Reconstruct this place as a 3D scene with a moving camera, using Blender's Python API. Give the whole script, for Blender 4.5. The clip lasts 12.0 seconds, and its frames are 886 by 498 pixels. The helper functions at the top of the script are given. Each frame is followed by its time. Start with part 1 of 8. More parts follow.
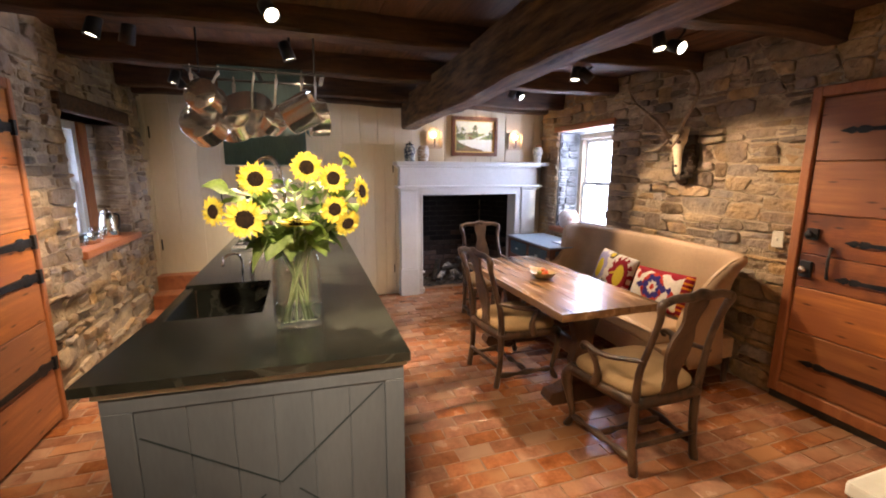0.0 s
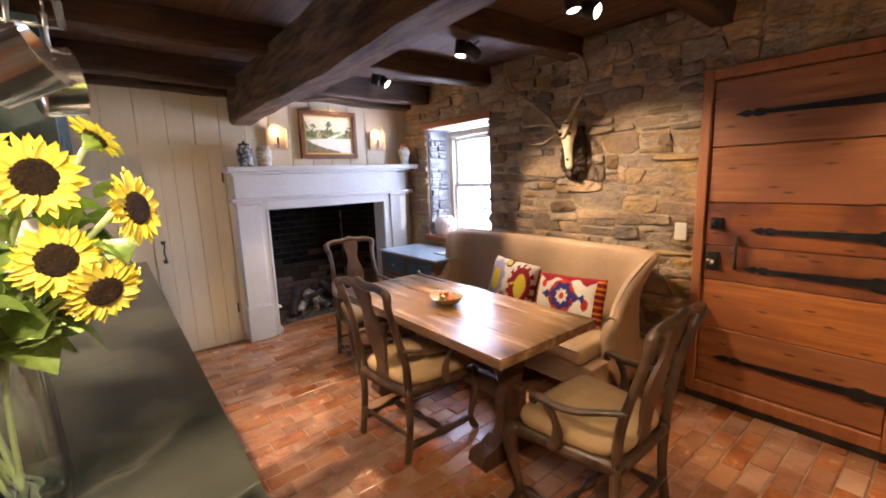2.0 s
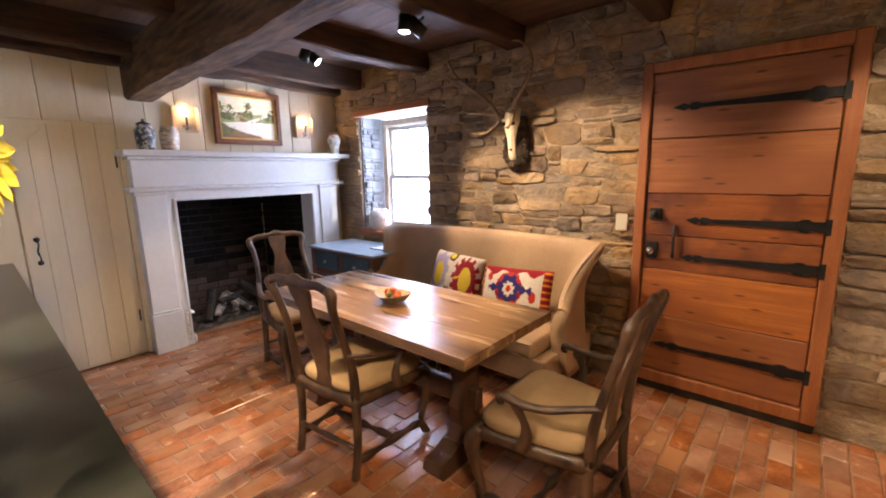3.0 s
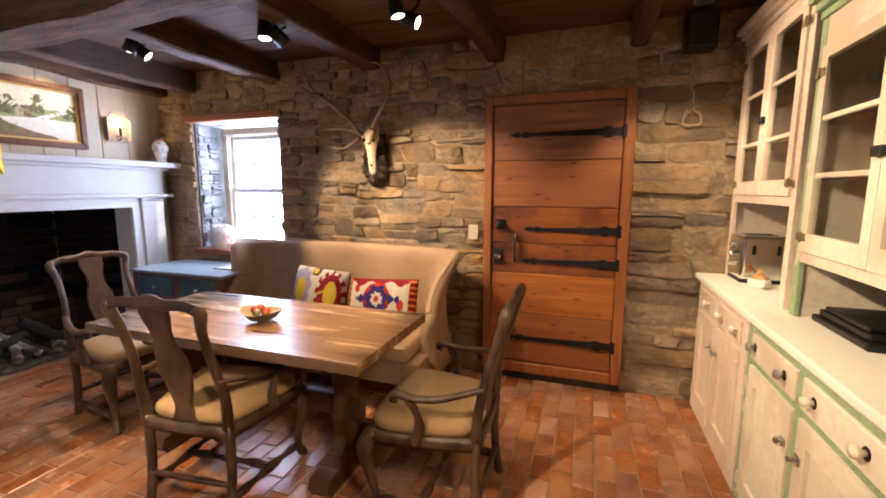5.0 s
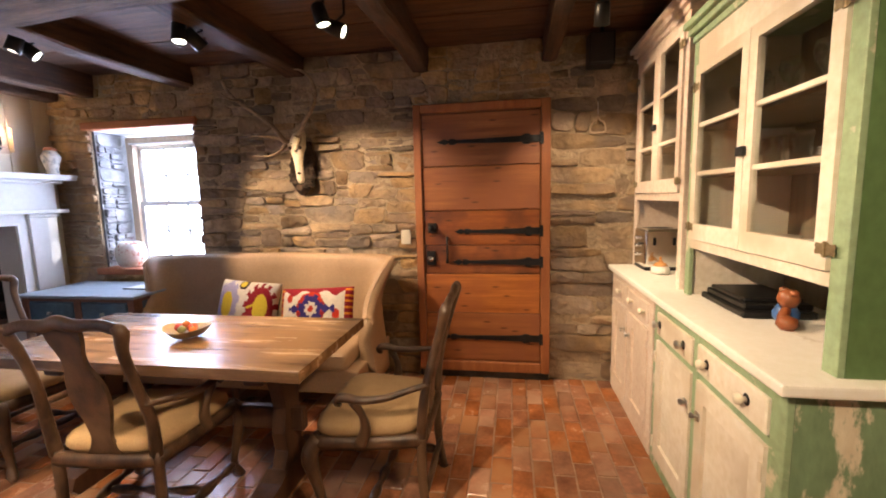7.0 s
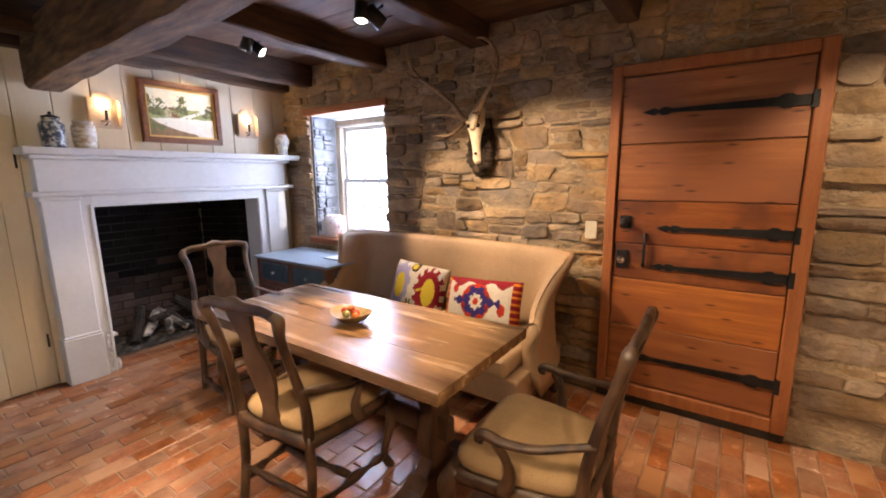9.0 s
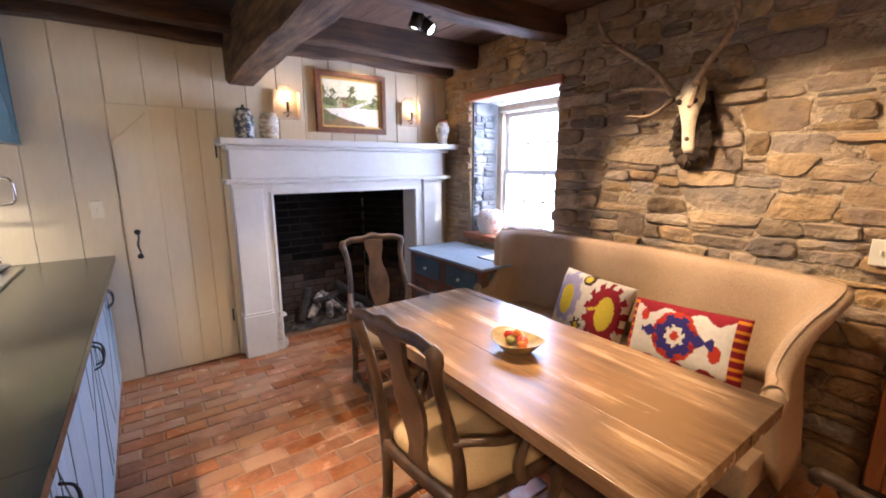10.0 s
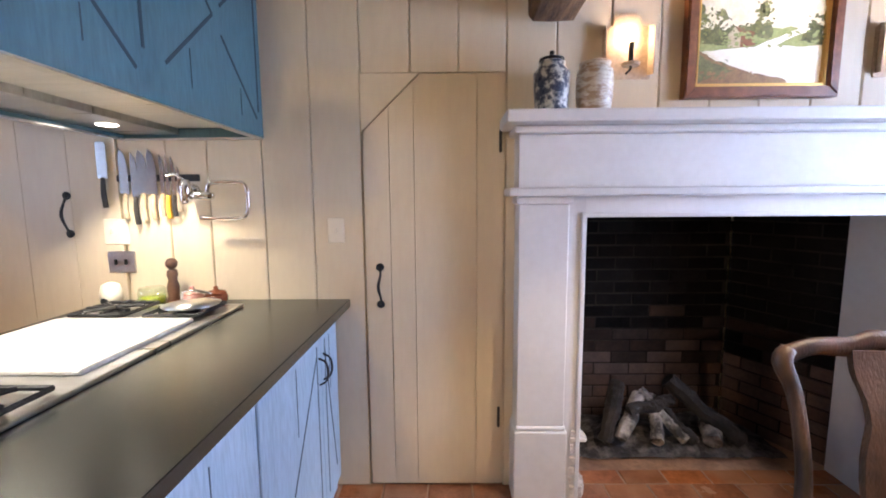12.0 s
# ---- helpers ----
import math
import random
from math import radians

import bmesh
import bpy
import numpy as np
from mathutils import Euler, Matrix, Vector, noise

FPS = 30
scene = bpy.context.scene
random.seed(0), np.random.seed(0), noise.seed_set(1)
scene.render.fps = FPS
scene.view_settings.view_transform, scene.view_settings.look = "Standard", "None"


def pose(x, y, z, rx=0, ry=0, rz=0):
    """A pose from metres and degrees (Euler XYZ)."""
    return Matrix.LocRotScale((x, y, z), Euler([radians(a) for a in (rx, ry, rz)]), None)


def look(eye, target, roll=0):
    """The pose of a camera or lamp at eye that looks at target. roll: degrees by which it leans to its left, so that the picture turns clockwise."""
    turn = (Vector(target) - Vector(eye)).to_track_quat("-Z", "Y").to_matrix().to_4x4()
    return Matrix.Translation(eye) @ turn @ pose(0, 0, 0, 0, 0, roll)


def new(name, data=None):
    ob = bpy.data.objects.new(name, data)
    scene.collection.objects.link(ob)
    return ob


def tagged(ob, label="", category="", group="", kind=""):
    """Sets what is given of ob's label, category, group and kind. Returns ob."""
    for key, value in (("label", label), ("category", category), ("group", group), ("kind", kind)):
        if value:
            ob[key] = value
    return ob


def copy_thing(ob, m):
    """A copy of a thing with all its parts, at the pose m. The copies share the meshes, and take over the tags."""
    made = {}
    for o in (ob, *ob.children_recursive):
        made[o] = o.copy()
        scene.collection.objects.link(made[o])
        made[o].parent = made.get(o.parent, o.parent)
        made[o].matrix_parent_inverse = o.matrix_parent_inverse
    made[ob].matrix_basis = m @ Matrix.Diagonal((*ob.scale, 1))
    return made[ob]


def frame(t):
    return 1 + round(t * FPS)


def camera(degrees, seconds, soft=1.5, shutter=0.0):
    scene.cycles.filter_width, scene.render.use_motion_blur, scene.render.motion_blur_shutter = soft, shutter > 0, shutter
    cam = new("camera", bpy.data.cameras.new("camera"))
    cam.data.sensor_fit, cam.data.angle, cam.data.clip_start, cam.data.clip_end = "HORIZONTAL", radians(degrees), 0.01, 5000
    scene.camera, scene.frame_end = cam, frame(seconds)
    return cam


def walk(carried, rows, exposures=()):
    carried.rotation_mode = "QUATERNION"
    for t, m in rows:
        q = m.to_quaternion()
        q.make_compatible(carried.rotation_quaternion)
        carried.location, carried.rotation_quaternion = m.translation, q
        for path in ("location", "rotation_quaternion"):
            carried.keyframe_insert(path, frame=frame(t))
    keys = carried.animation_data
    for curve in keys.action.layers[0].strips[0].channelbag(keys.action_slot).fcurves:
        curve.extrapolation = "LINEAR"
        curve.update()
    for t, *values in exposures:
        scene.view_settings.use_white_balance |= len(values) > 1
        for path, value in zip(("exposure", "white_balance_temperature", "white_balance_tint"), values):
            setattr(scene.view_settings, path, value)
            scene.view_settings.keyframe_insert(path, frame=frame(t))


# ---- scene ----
cam = camera(93.0, 12.0, soft=1.9)
PATH = [
    (0, (-0.049, -0.04, 1.598), (0.57, 1.826, 1.231), 0.2),
    (0.5, (0.019, 0.214, 1.583), (0.796, 2.02, 1.215), 0.0),
    (1, (0.033, 0.439, 1.574), (0.993, 2.157, 1.219), -0.5),
    (1.5, (0.095, 0.618, 1.53), (1.177, 2.268, 1.198), -1.9),
    (2, (0.129, 0.809, 1.549), (1.358, 2.35, 1.21), -2.1),
    (2.5, (0.16, 0.955, 1.508), (1.535, 2.363, 1.151), -1.5),
    (4.3, (0.057, 1.143, 1.473), (1.81, 2.055, 1.166), -0.4),
    (4.5, (0.029, 1.159, 1.459), (1.831, 1.977, 1.168), -0.2),
    (5, (-0.033, 1.153, 1.458), (1.839, 1.798, 1.177), 0.1),
    (5.5, (-0.1, 1.173, 1.458), (1.82, 1.661, 1.185), 0.9),
    (6, (-0.134, 1.183, 1.442), (1.817, 1.53, 1.174), 1.1),
    (6.5, (-0.145, 1.198, 1.437), (1.819, 1.47, 1.171), -0.1),
    (6.7, (-0.136, 1.179, 1.429), (1.828, 1.457, 1.175), -0.8),
    (8.3, (0.104, 1.154, 1.477), (1.94, 1.897, 1.201), -0.1),
    (8.5, (0.156, 1.155, 1.486), (1.945, 1.998, 1.189), -0.2),
    (9, (0.296, 1.225, 1.501), (1.914, 2.347, 1.151), -0.6),
    (9.5, (0.437, 1.398, 1.496), (1.852, 2.759, 1.114), -0.0),
    (10, (0.532, 1.652, 1.51), (1.677, 3.244, 1.119), -0.2),
    (10.5, (0.611, 1.969, 1.517), (1.416, 3.764, 1.158), -0.3),
    (11, (0.692, 2.352, 1.478), (1.134, 4.274, 1.145), 0.3),
    (11.5, (0.791, 2.815, 1.411), (0.934, 4.792, 1.142), -0.3),
    (12, (0.805, 3.336, 1.365), (0.778, 5.323, 1.133), -0.4),
]
walk(cam, [(t, look(eye, target, roll)) for t, eye, target, roll in PATH],
     exposures=[(0.0, -0.04, 6350, 10), (1.5, -0.02, 6300, 10), (2.5, 0.02, 6200, 10), (4.5, 0.0, 6300, 10), (6.5, 0.02, 6250, 10), (8.5, 0.0, 6350, 10), (9.5, 0.04, 6200, 10), (10.5, 0.20, 5850, 10), (12.0, 0.28, 5850, 10)])

# ---- light ----
world = bpy.data.worlds.new("sky")
scene.world = world
world.use_nodes = True
sky = world.node_tree.nodes.new("ShaderNodeTexSky")
sky.sky_type = "NISHITA"
sky.sun_disc = False
sky.sun_elevation = radians(32)
sky.sun_rotation = radians(125)
world.node_tree.links.new(sky.outputs[0], world.node_tree.nodes["Background"].inputs[0])
world.node_tree.nodes["Background"].inputs[1].default_value = 0.12


def lamp(name, kind, at, target, watts, colour, **more):
    data = bpy.data.lights.new(name, kind)
    data.energy, data.color = watts, colour
    for key, value in more.items():
        if key == "spot":
            data.spot_size, data.spot_blend = radians(value), 0.55
        elif key == "radius":
            data.shadow_soft_size = value
        elif key == "size":
            data.shape, data.size, data.size_y = "RECTANGLE", value[0], value[1]
        elif key == "angle":
            data.angle = radians(value)
    ob = new(name, data)
    ob.matrix_world = look(at, target)
    return ob


WARM = (1.0, 0.72, 0.45)
DAY = (0.63, 0.72, 1.0)
lamp("sun", "SUN", (8, -2, 6), (8 - 0.42, -2 + 0.80, 6 - 0.42), 4.0, (1.0, 0.95, 0.88), angle=0.5)
lamp("window_daylight", "AREA", (3.60, 4.30, 1.46), (0, 4.30, 1.40), 135, DAY, size=(1.0, 1.3))
lamp("window_skylight", "AREA", (3.30, 4.30, 2.04), (1.9, 4.2, 0.0), 9, DAY, size=(0.86, 0.22))
lamp("west_window_daylight", "AREA", (-2.12, 4.12, 1.46), (0, 4.1, 1.44), 13, DAY, size=(0.7, 0.9))

# ---- materials ----


def rgb(h, k=1.0):
    return (h[0] * k, h[1] * k, h[2] * k, 1)


def mk(name, dark, light, scale=4.0, rough=0.5, metal=0.0, bump=0.15, deep=0.01, fine=60.0, stretch=(1, 1, 1), rand=0.0, contrast=(0.3, 0.7), spec=0.5, rough2=None, tint=None, tint_scale=1.3, island=False, grain=0.35, knots=None):
    """Two-scale noise material. stretch: scale of the grain along x, y, z. rand: spread of value from piece to piece."""
    m = bpy.data.materials.new(name)
    m.use_nodes = True
    nt = m.node_tree
    n, l = nt.nodes, nt.links
    b = n["Principled BSDF"]
    tc = n.new("ShaderNodeTexCoord")
    info = n.new("ShaderNodeNewGeometry" if island else "ShaderNodeObjectInfo")
    pick = info.outputs["Random Per Island" if island else "Random"]
    off = n.new("ShaderNodeVectorMath")
    off.operation = "MULTIPLY_ADD"
    comb = n.new("ShaderNodeCombineXYZ")
    for k in range(3):
        l.new(pick, comb.inputs[k])
    l.new(comb.outputs[0], off.inputs[0])
    off.inputs[1].default_value = (37, 53, 71)
    l.new(tc.outputs["Object"], off.inputs[2])
    mp = n.new("ShaderNodeMapping")
    mp.inputs["Scale"].default_value = stretch
    l.new(off.outputs[0], mp.inputs[0])
    big = n.new("ShaderNodeTexNoise")
    big.inputs["Scale"].default_value, big.inputs["Detail"].default_value, big.inputs["Roughness"].default_value = scale, 6, 0.62
    l.new(mp.outputs[0], big.inputs["Vector"])
    ramp = n.new("ShaderNodeValToRGB")
    ramp.color_ramp.elements[0].position, ramp.color_ramp.elements[1].position = contrast
    ramp.color_ramp.elements[0].color, ramp.color_ramp.elements[1].color = rgb(dark), rgb(light)
    l.new(big.outputs[0], ramp.inputs[0])
    small = n.new("ShaderNodeTexNoise")
    small.inputs["Scale"].default_value, small.inputs["Detail"].default_value = fine, 4
    l.new(mp.outputs[0], small.inputs["Vector"])
    mix = n.new("ShaderNodeMixRGB")
    mix.blend_type, mix.inputs[0].default_value = "OVERLAY", grain
    l.new(ramp.outputs[0], mix.inputs[1])
    l.new(small.outputs[0], mix.inputs[2])
    out = mix.outputs[0]
    if tint:
        t = n.new("ShaderNodeTexNoise")
        t.inputs["Scale"].default_value, t.inputs["Detail"].default_value = tint_scale, 3
        l.new(off.outputs[0], t.inputs["Vector"])
        tr = n.new("ShaderNodeValToRGB")
        tr.color_ramp.elements[0].position, tr.color_ramp.elements[1].position = 0.45, 0.62
        l.new(t.outputs[0], tr.inputs[0])
        mx = n.new("ShaderNodeMixRGB")
        l.new(tr.outputs[0], mx.inputs[0])
        l.new(out, mx.inputs[1])
        mx.inputs[2].default_value = rgb(tint)
        out = mx.outputs[0]
    if knots:
        sep, co = n.new("ShaderNodeSeparateXYZ"), n.new("ShaderNodeCombineXYZ")
        l.new(off.outputs[0], sep.inputs[0])
        l.new(sep.outputs[1], co.inputs[0])
        l.new(sep.outputs[2], co.inputs[1])
        km = n.new("ShaderNodeMapping")
        km.inputs["Scale"].default_value = (2.2, 10.0, 1)
        l.new(co.outputs[0], km.inputs[0])
        vo = n.new("ShaderNodeTexVoronoi")
        vo.voronoi_dimensions = "2D"
        vo.inputs["Scale"].default_value = 1.0
        l.new(km.outputs[0], vo.inputs["Vector"])
        kr = n.new("ShaderNodeValToRGB")
        kr.color_ramp.elements[0].position, kr.color_ramp.elements[1].position = 0.02, 0.085
        kr.color_ramp.elements[0].color, kr.color_ramp.elements[1].color = (1, 1, 1, 1), (0, 0, 0, 1)
        l.new(vo.outputs["Distance"], kr.inputs[0])
        cm = n.new("ShaderNodeMapping")
        cm.inputs["Scale"].default_value = (1.6, 55, 1)
        l.new(co.outputs[0], cm.inputs[0])
        cn = n.new("ShaderNodeTexNoise")
        cn.inputs["Scale"].default_value, cn.inputs["Detail"].default_value = 1.0, 5
        l.new(cm.outputs[0], cn.inputs["Vector"])
        cr = n.new("ShaderNodeValToRGB")
        cr.color_ramp.elements[0].position, cr.color_ramp.elements[1].position = 0.66, 0.80
        l.new(cn.outputs[0], cr.inputs[0])
        hi = n.new("ShaderNodeMath")
        hi.operation = "MAXIMUM"
        l.new(kr.outputs[0], hi.inputs[0])
        l.new(cr.outputs[0], hi.inputs[1])
        kx = n.new("ShaderNodeMixRGB")
        l.new(hi.outputs[0], kx.inputs[0])
        l.new(out, kx.inputs[1])
        kx.inputs[2].default_value = rgb(knots)
        out = kx.outputs[0]
    if rand:
        hsv = n.new("ShaderNodeHueSaturation")
        mr = n.new("ShaderNodeMapRange")
        mr.inputs[3].default_value, mr.inputs[4].default_value = 1 - rand, 1 + rand
        l.new(pick, mr.inputs[0])
        l.new(mr.outputs[0], hsv.inputs["Value"])
        wob = n.new("ShaderNodeMath")
        wob.operation = "MULTIPLY"
        wob.inputs[1].default_value = 7.31
        fr = n.new("ShaderNodeMath")
        fr.operation = "FRACT"
        l.new(pick, wob.inputs[0])
        l.new(wob.outputs[0], fr.inputs[0])
        mr2 = n.new("ShaderNodeMapRange")
        mr2.inputs[3].default_value, mr2.inputs[4].default_value = 1 - rand * 0.8, 1 + rand * 0.5
        l.new(fr.outputs[0], mr2.inputs[0])
        l.new(mr2.outputs[0], hsv.inputs["Saturation"])
        if rand > 0.3:
            w2, f2, m3 = n.new("ShaderNodeMath"), n.new("ShaderNodeMath"), n.new("ShaderNodeMapRange")
            w2.operation, f2.operation = "MULTIPLY", "FRACT"
            w2.inputs[1].default_value = 13.7
            m3.inputs[3].default_value, m3.inputs[4].default_value = 0.490, 0.526
            l.new(pick, w2.inputs[0])
            l.new(w2.outputs[0], f2.inputs[0])
            l.new(f2.outputs[0], m3.inputs[0])
            l.new(m3.outputs[0], hsv.inputs["Hue"])
        l.new(out, hsv.inputs["Color"])
        out = hsv.outputs[0]
    l.new(out, b.inputs["Base Color"])
    rr = n.new("ShaderNodeMapRange")
    rr.inputs[3].default_value, rr.inputs[4].default_value = rough, rough2 if rough2 is not None else min(1, rough + 0.15)
    l.new(big.outputs[0], rr.inputs[0])
    l.new(rr.outputs[0], b.inputs["Roughness"])
    b.inputs["Metallic"].default_value = metal
    b.inputs["Specular IOR Level"].default_value = spec
    if bump:
        bp = n.new("ShaderNodeBump")
        bp.inputs["Strength"].default_value, bp.inputs["Distance"].default_value = bump, deep
        add = n.new("ShaderNodeMath")
        l.new(big.outputs[0], add.inputs[0])
        l.new(small.outputs[0], add.inputs[1])
        l.new(add.outputs[0], bp.inputs["Height"])
        l.new(bp.outputs[0], b.inputs["Normal"])
    return m


def plain(name, colour, rough=0.5, metal=0.0, emit=0.0, emit_colour=None, transmission=0.0, ior=1.45, coat=0.0):
    m = bpy.data.materials.new(name)
    m.use_nodes = True
    b = m.node_tree.nodes["Principled BSDF"]
    b.inputs["Base Color"].default_value = rgb(colour)
    b.inputs["Roughness"].default_value, b.inputs["Metallic"].default_value = rough, metal
    b.inputs["Transmission Weight"].default_value, b.inputs["IOR"].default_value = transmission, ior
    b.inputs["Coat Weight"].default_value = coat
    if emit:
        b.inputs["Emission Color"].default_value = rgb(emit_colour or colour)
        b.inputs["Emission Strength"].default_value = emit
    return m


M_STONE = mk("fieldstone", (0.155, 0.100, 0.055), (0.44, 0.305, 0.172), 4.2, 0.80, bump=0.8, deep=0.035, fine=20, rand=0.30, tint=(0.215, 0.158, 0.115), tint_scale=3.0, grain=0.30)
M_STONE_GREY = mk("pale_fieldstone", (0.10, 0.10, 0.105), (0.26, 0.26, 0.26), 4.0, 0.8, bump=0.6, fine=20, rand=0.3)
M_MORTAR = mk("lime_mortar", (0.24, 0.175, 0.11), (0.46, 0.355, 0.235), 7.0, 0.9, bump=0.9, deep=0.03, fine=40)
M_BRICK = mk("floor_brick", (0.165, 0.057, 0.027), (0.37, 0.150, 0.068), 7.0, 0.12, bump=0.20, fine=55, rand=0.20, rough2=0.36, tint=(0.34, 0.175, 0.095), tint_scale=2.6)
M_BRICKFAR = mk("floor_brick_far", (0.165, 0.057, 0.027), (0.37, 0.150, 0.068), 7.0, 0.12, bump=0.20, fine=55, rand=0.20, rough2=0.36, tint=(0.34, 0.175, 0.095), tint_scale=2.6, island=True)
M_GROUT = mk("floor_grout", (0.15, 0.075, 0.042), (0.34, 0.20, 0.12), 7.0, 0.6, bump=0.4)
M_BEAM = mk("hewn_beam", (0.045, 0.020, 0.008), (0.25, 0.132, 0.056), 3.0, 0.7, bump=1.0, deep=0.02, fine=30, stretch=(8, 1, 8), contrast=(0.36, 0.66))
M_JOIST = mk("dark_joist", (0.018, 0.008, 0.004), (0.105, 0.048, 0.021), 3.0, 0.7, bump=0.7, fine=30, stretch=(1, 8, 8))
M_CEIL = mk("ceiling_board", (0.035, 0.015, 0.007), (0.125, 0.058, 0.027), 3.0, 0.7, bump=0.3, fine=40, stretch=(8, 0.8, 8), rand=0.3)
M_CREAM = mk("cream_paint", (0.55, 0.46, 0.32), (0.60, 0.51, 0.365), 1.5, 0.40, bump=0.03, fine=20, contrast=(0.2, 0.8), stretch=(2, 2, 0.5), grain=0.08)
M_WHITE = mk("white_paint", (0.50, 0.49, 0.475), (0.58, 0.57, 0.55), 2.0, 0.42, bump=0.03, fine=30, grain=0.08)
M_SOAP = mk("soapstone", (0.009, 0.011, 0.009), (0.034, 0.036, 0.029), 2.6, 0.17, bump=0.03, fine=60, contrast=(0.38, 0.70), rough2=0.30, spec=1.0)
nt = M_SOAP.node_tree
vein = nt.nodes.new("ShaderNodeTexNoise")
vein.inputs["Scale"].default_value, vein.inputs["Detail"].default_value, vein.inputs["Distortion"].default_value = 1.5, 5, 1.2
nt.links.new(nt.nodes["Texture Coordinate"].outputs["Object"], vein.inputs["Vector"])
vr = nt.nodes.new("ShaderNodeValToRGB")
for pos, val in ((0.0, 0.0), (0.485, 0.0), (0.500, 0.16), (0.515, 0.03), (0.54, 0.0), (0.72, 0.12), (0.99, 0.16)):
    e = vr.color_ramp.elements.new(pos)
    e.color = (val, val, val, 1)
nt.links.new(vein.outputs[0], vr.inputs[0])
vm = nt.nodes.new("ShaderNodeMixRGB")
vm.inputs[2].default_value = (0.20, 0.20, 0.165, 1)
bs = nt.nodes["Principled BSDF"]
src = bs.inputs["Base Color"].links[0].from_socket
nt.links.new(vr.outputs[0], vm.inputs[0])
nt.links.new(src, vm.inputs[1])
nt.links.new(vm.outputs[0], bs.inputs["Base Color"])
M_BLUE = mk("blue_cabinet_paint", (0.29, 0.385, 0.47), (0.35, 0.45, 0.54), 2.5, 0.4, bump=0.06, fine=40, stretch=(3, 3, 0.4))
M_BLUEDK = mk("deep_blue_paint", (0.040, 0.098, 0.118), (0.060, 0.132, 0.155), 2.5, 0.4, bump=0.06, fine=40, stretch=(3, 3, 0.4))
M_GREYBLUE = mk("grey_blue_paint", (0.100, 0.118, 0.146), (0.135, 0.155, 0.186), 2.0, 0.5, bump=0.03, fine=40, stretch=(2, 2, 0.4), grain=0.12)
# dark colour that stands for the shade in plank grooves
M_GAP = plain("shadow_gap", (0.03, 0.045, 0.055), 0.8)
M_DOOR = mk("orange_pine", (0.21, 0.058, 0.011), (0.54, 0.195, 0.040), 2.4, 0.42, bump=0.15, fine=45, stretch=(8, 0.6, 12), rand=0.16, tint=(0.31, 0.10, 0.033), tint_scale=1.2, knots=(0.09, 0.030, 0.010))
M_DOORDARK = mk("red_pine", (0.19, 0.055, 0.018), (0.34, 0.115, 0.035), 2.4, 0.42, bump=0.12, fine=45, stretch=(8, 0.8, 10), rand=0.1, tint=(0.13, 0.04, 0.018), tint_scale=3, knots=(0.05, 0.018, 0.008))
M_DOORFR = mk("pine_frame", (0.26, 0.085, 0.028), (0.40, 0.15, 0.05), 2.4, 0.45, bump=0.12, fine=45, stretch=(8, 8, 0.8))
M_REDWOOD = mk("red_wood", (0.24, 0.07, 0.025), (0.38, 0.13, 0.045), 2.4, 0.5, bump=0.12, fine=45, stretch=(8, 0.8, 8))
M_IRON = mk("black_iron", (0.012, 0.012, 0.013), (0.035, 0.035, 0.038), 12, 0.42, metal=0.6, bump=0.25, fine=90)
M_TABLE = mk("table_oak", (0.115, 0.055, 0.022), (0.37, 0.205, 0.088), 1.6, 0.15, bump=0.06, fine=40, stretch=(9, 0.8, 9), rough2=0.36, rand=0.12, tint=(0.185, 0.098, 0.042), tint_scale=4.0, contrast=(0.36, 0.66))
M_TABLEDK = mk("trestle_oak", (0.035, 0.015, 0.007), (0.085, 0.040, 0.019), 2.5, 0.42, bump=0.1, fine=40, stretch=(7, 7, 1))
M_CHAIR = mk("chair_walnut", (0.017, 0.0085, 0.0045), (0.085, 0.041, 0.020), 6.0, 0.30, bump=0.22, fine=60, stretch=(3, 3, 1), rough2=0.50, tint=(0.085, 0.048, 0.026), tint_scale=5.0, contrast=(0.38, 0.72))
M_SEAT = mk("linen_seat", (0.27, 0.172, 0.086), (0.37, 0.25, 0.132), 4.0, 0.85, bump=0.3, fine=260, spec=0.2)
M_SOFA = mk("tan_leather", (0.33, 0.21, 0.118), (0.42, 0.275, 0.16), 3.0, 0.5, bump=0.06, fine=120)
M_CHESTBLUE = mk("teal_paint", (0.020, 0.050, 0.085), (0.050, 0.105, 0.155), 5.0, 0.5, bump=0.1, fine=40)
M_CHESTTOP = mk("worn_blue_top", (0.15, 0.185, 0.215), (0.27, 0.305, 0.335), 4.0, 0.34, bump=0.08, fine=40, stretch=(4, 0.7, 4))
M_CHESTRED = mk("oxblood_paint", (0.075, 0.028, 0.018), (0.15, 0.058, 0.035), 5.0, 0.5, bump=0.1, fine=40)
M_HUTCH = mk("worn_white_paint", (0.62, 0.56, 0.46), (0.74, 0.68, 0.57), 3.0, 0.45, bump=0.12, fine=35, tint=(0.55, 0.47, 0.36), tint_scale=2.5)
M_PINKHUTCH = mk("pinkish_white_paint", (0.60, 0.49, 0.40), (0.70, 0.59, 0.49), 3.0, 0.45, bump=0.1, fine=35)
M_GREEN = mk("worn_green_paint", (0.55, 0.50, 0.38), (0.255, 0.345, 0.205), 7.0, 0.5, bump=0.15, fine=35, contrast=(0.36, 0.41))
M_GREENWORN = mk("flaking_green_paint", (0.64, 0.57, 0.43), (0.165, 0.255, 0.145), 7.0, 0.55, bump=0.3, fine=35, contrast=(0.455, 0.50), stretch=(1, 1, 0.42))
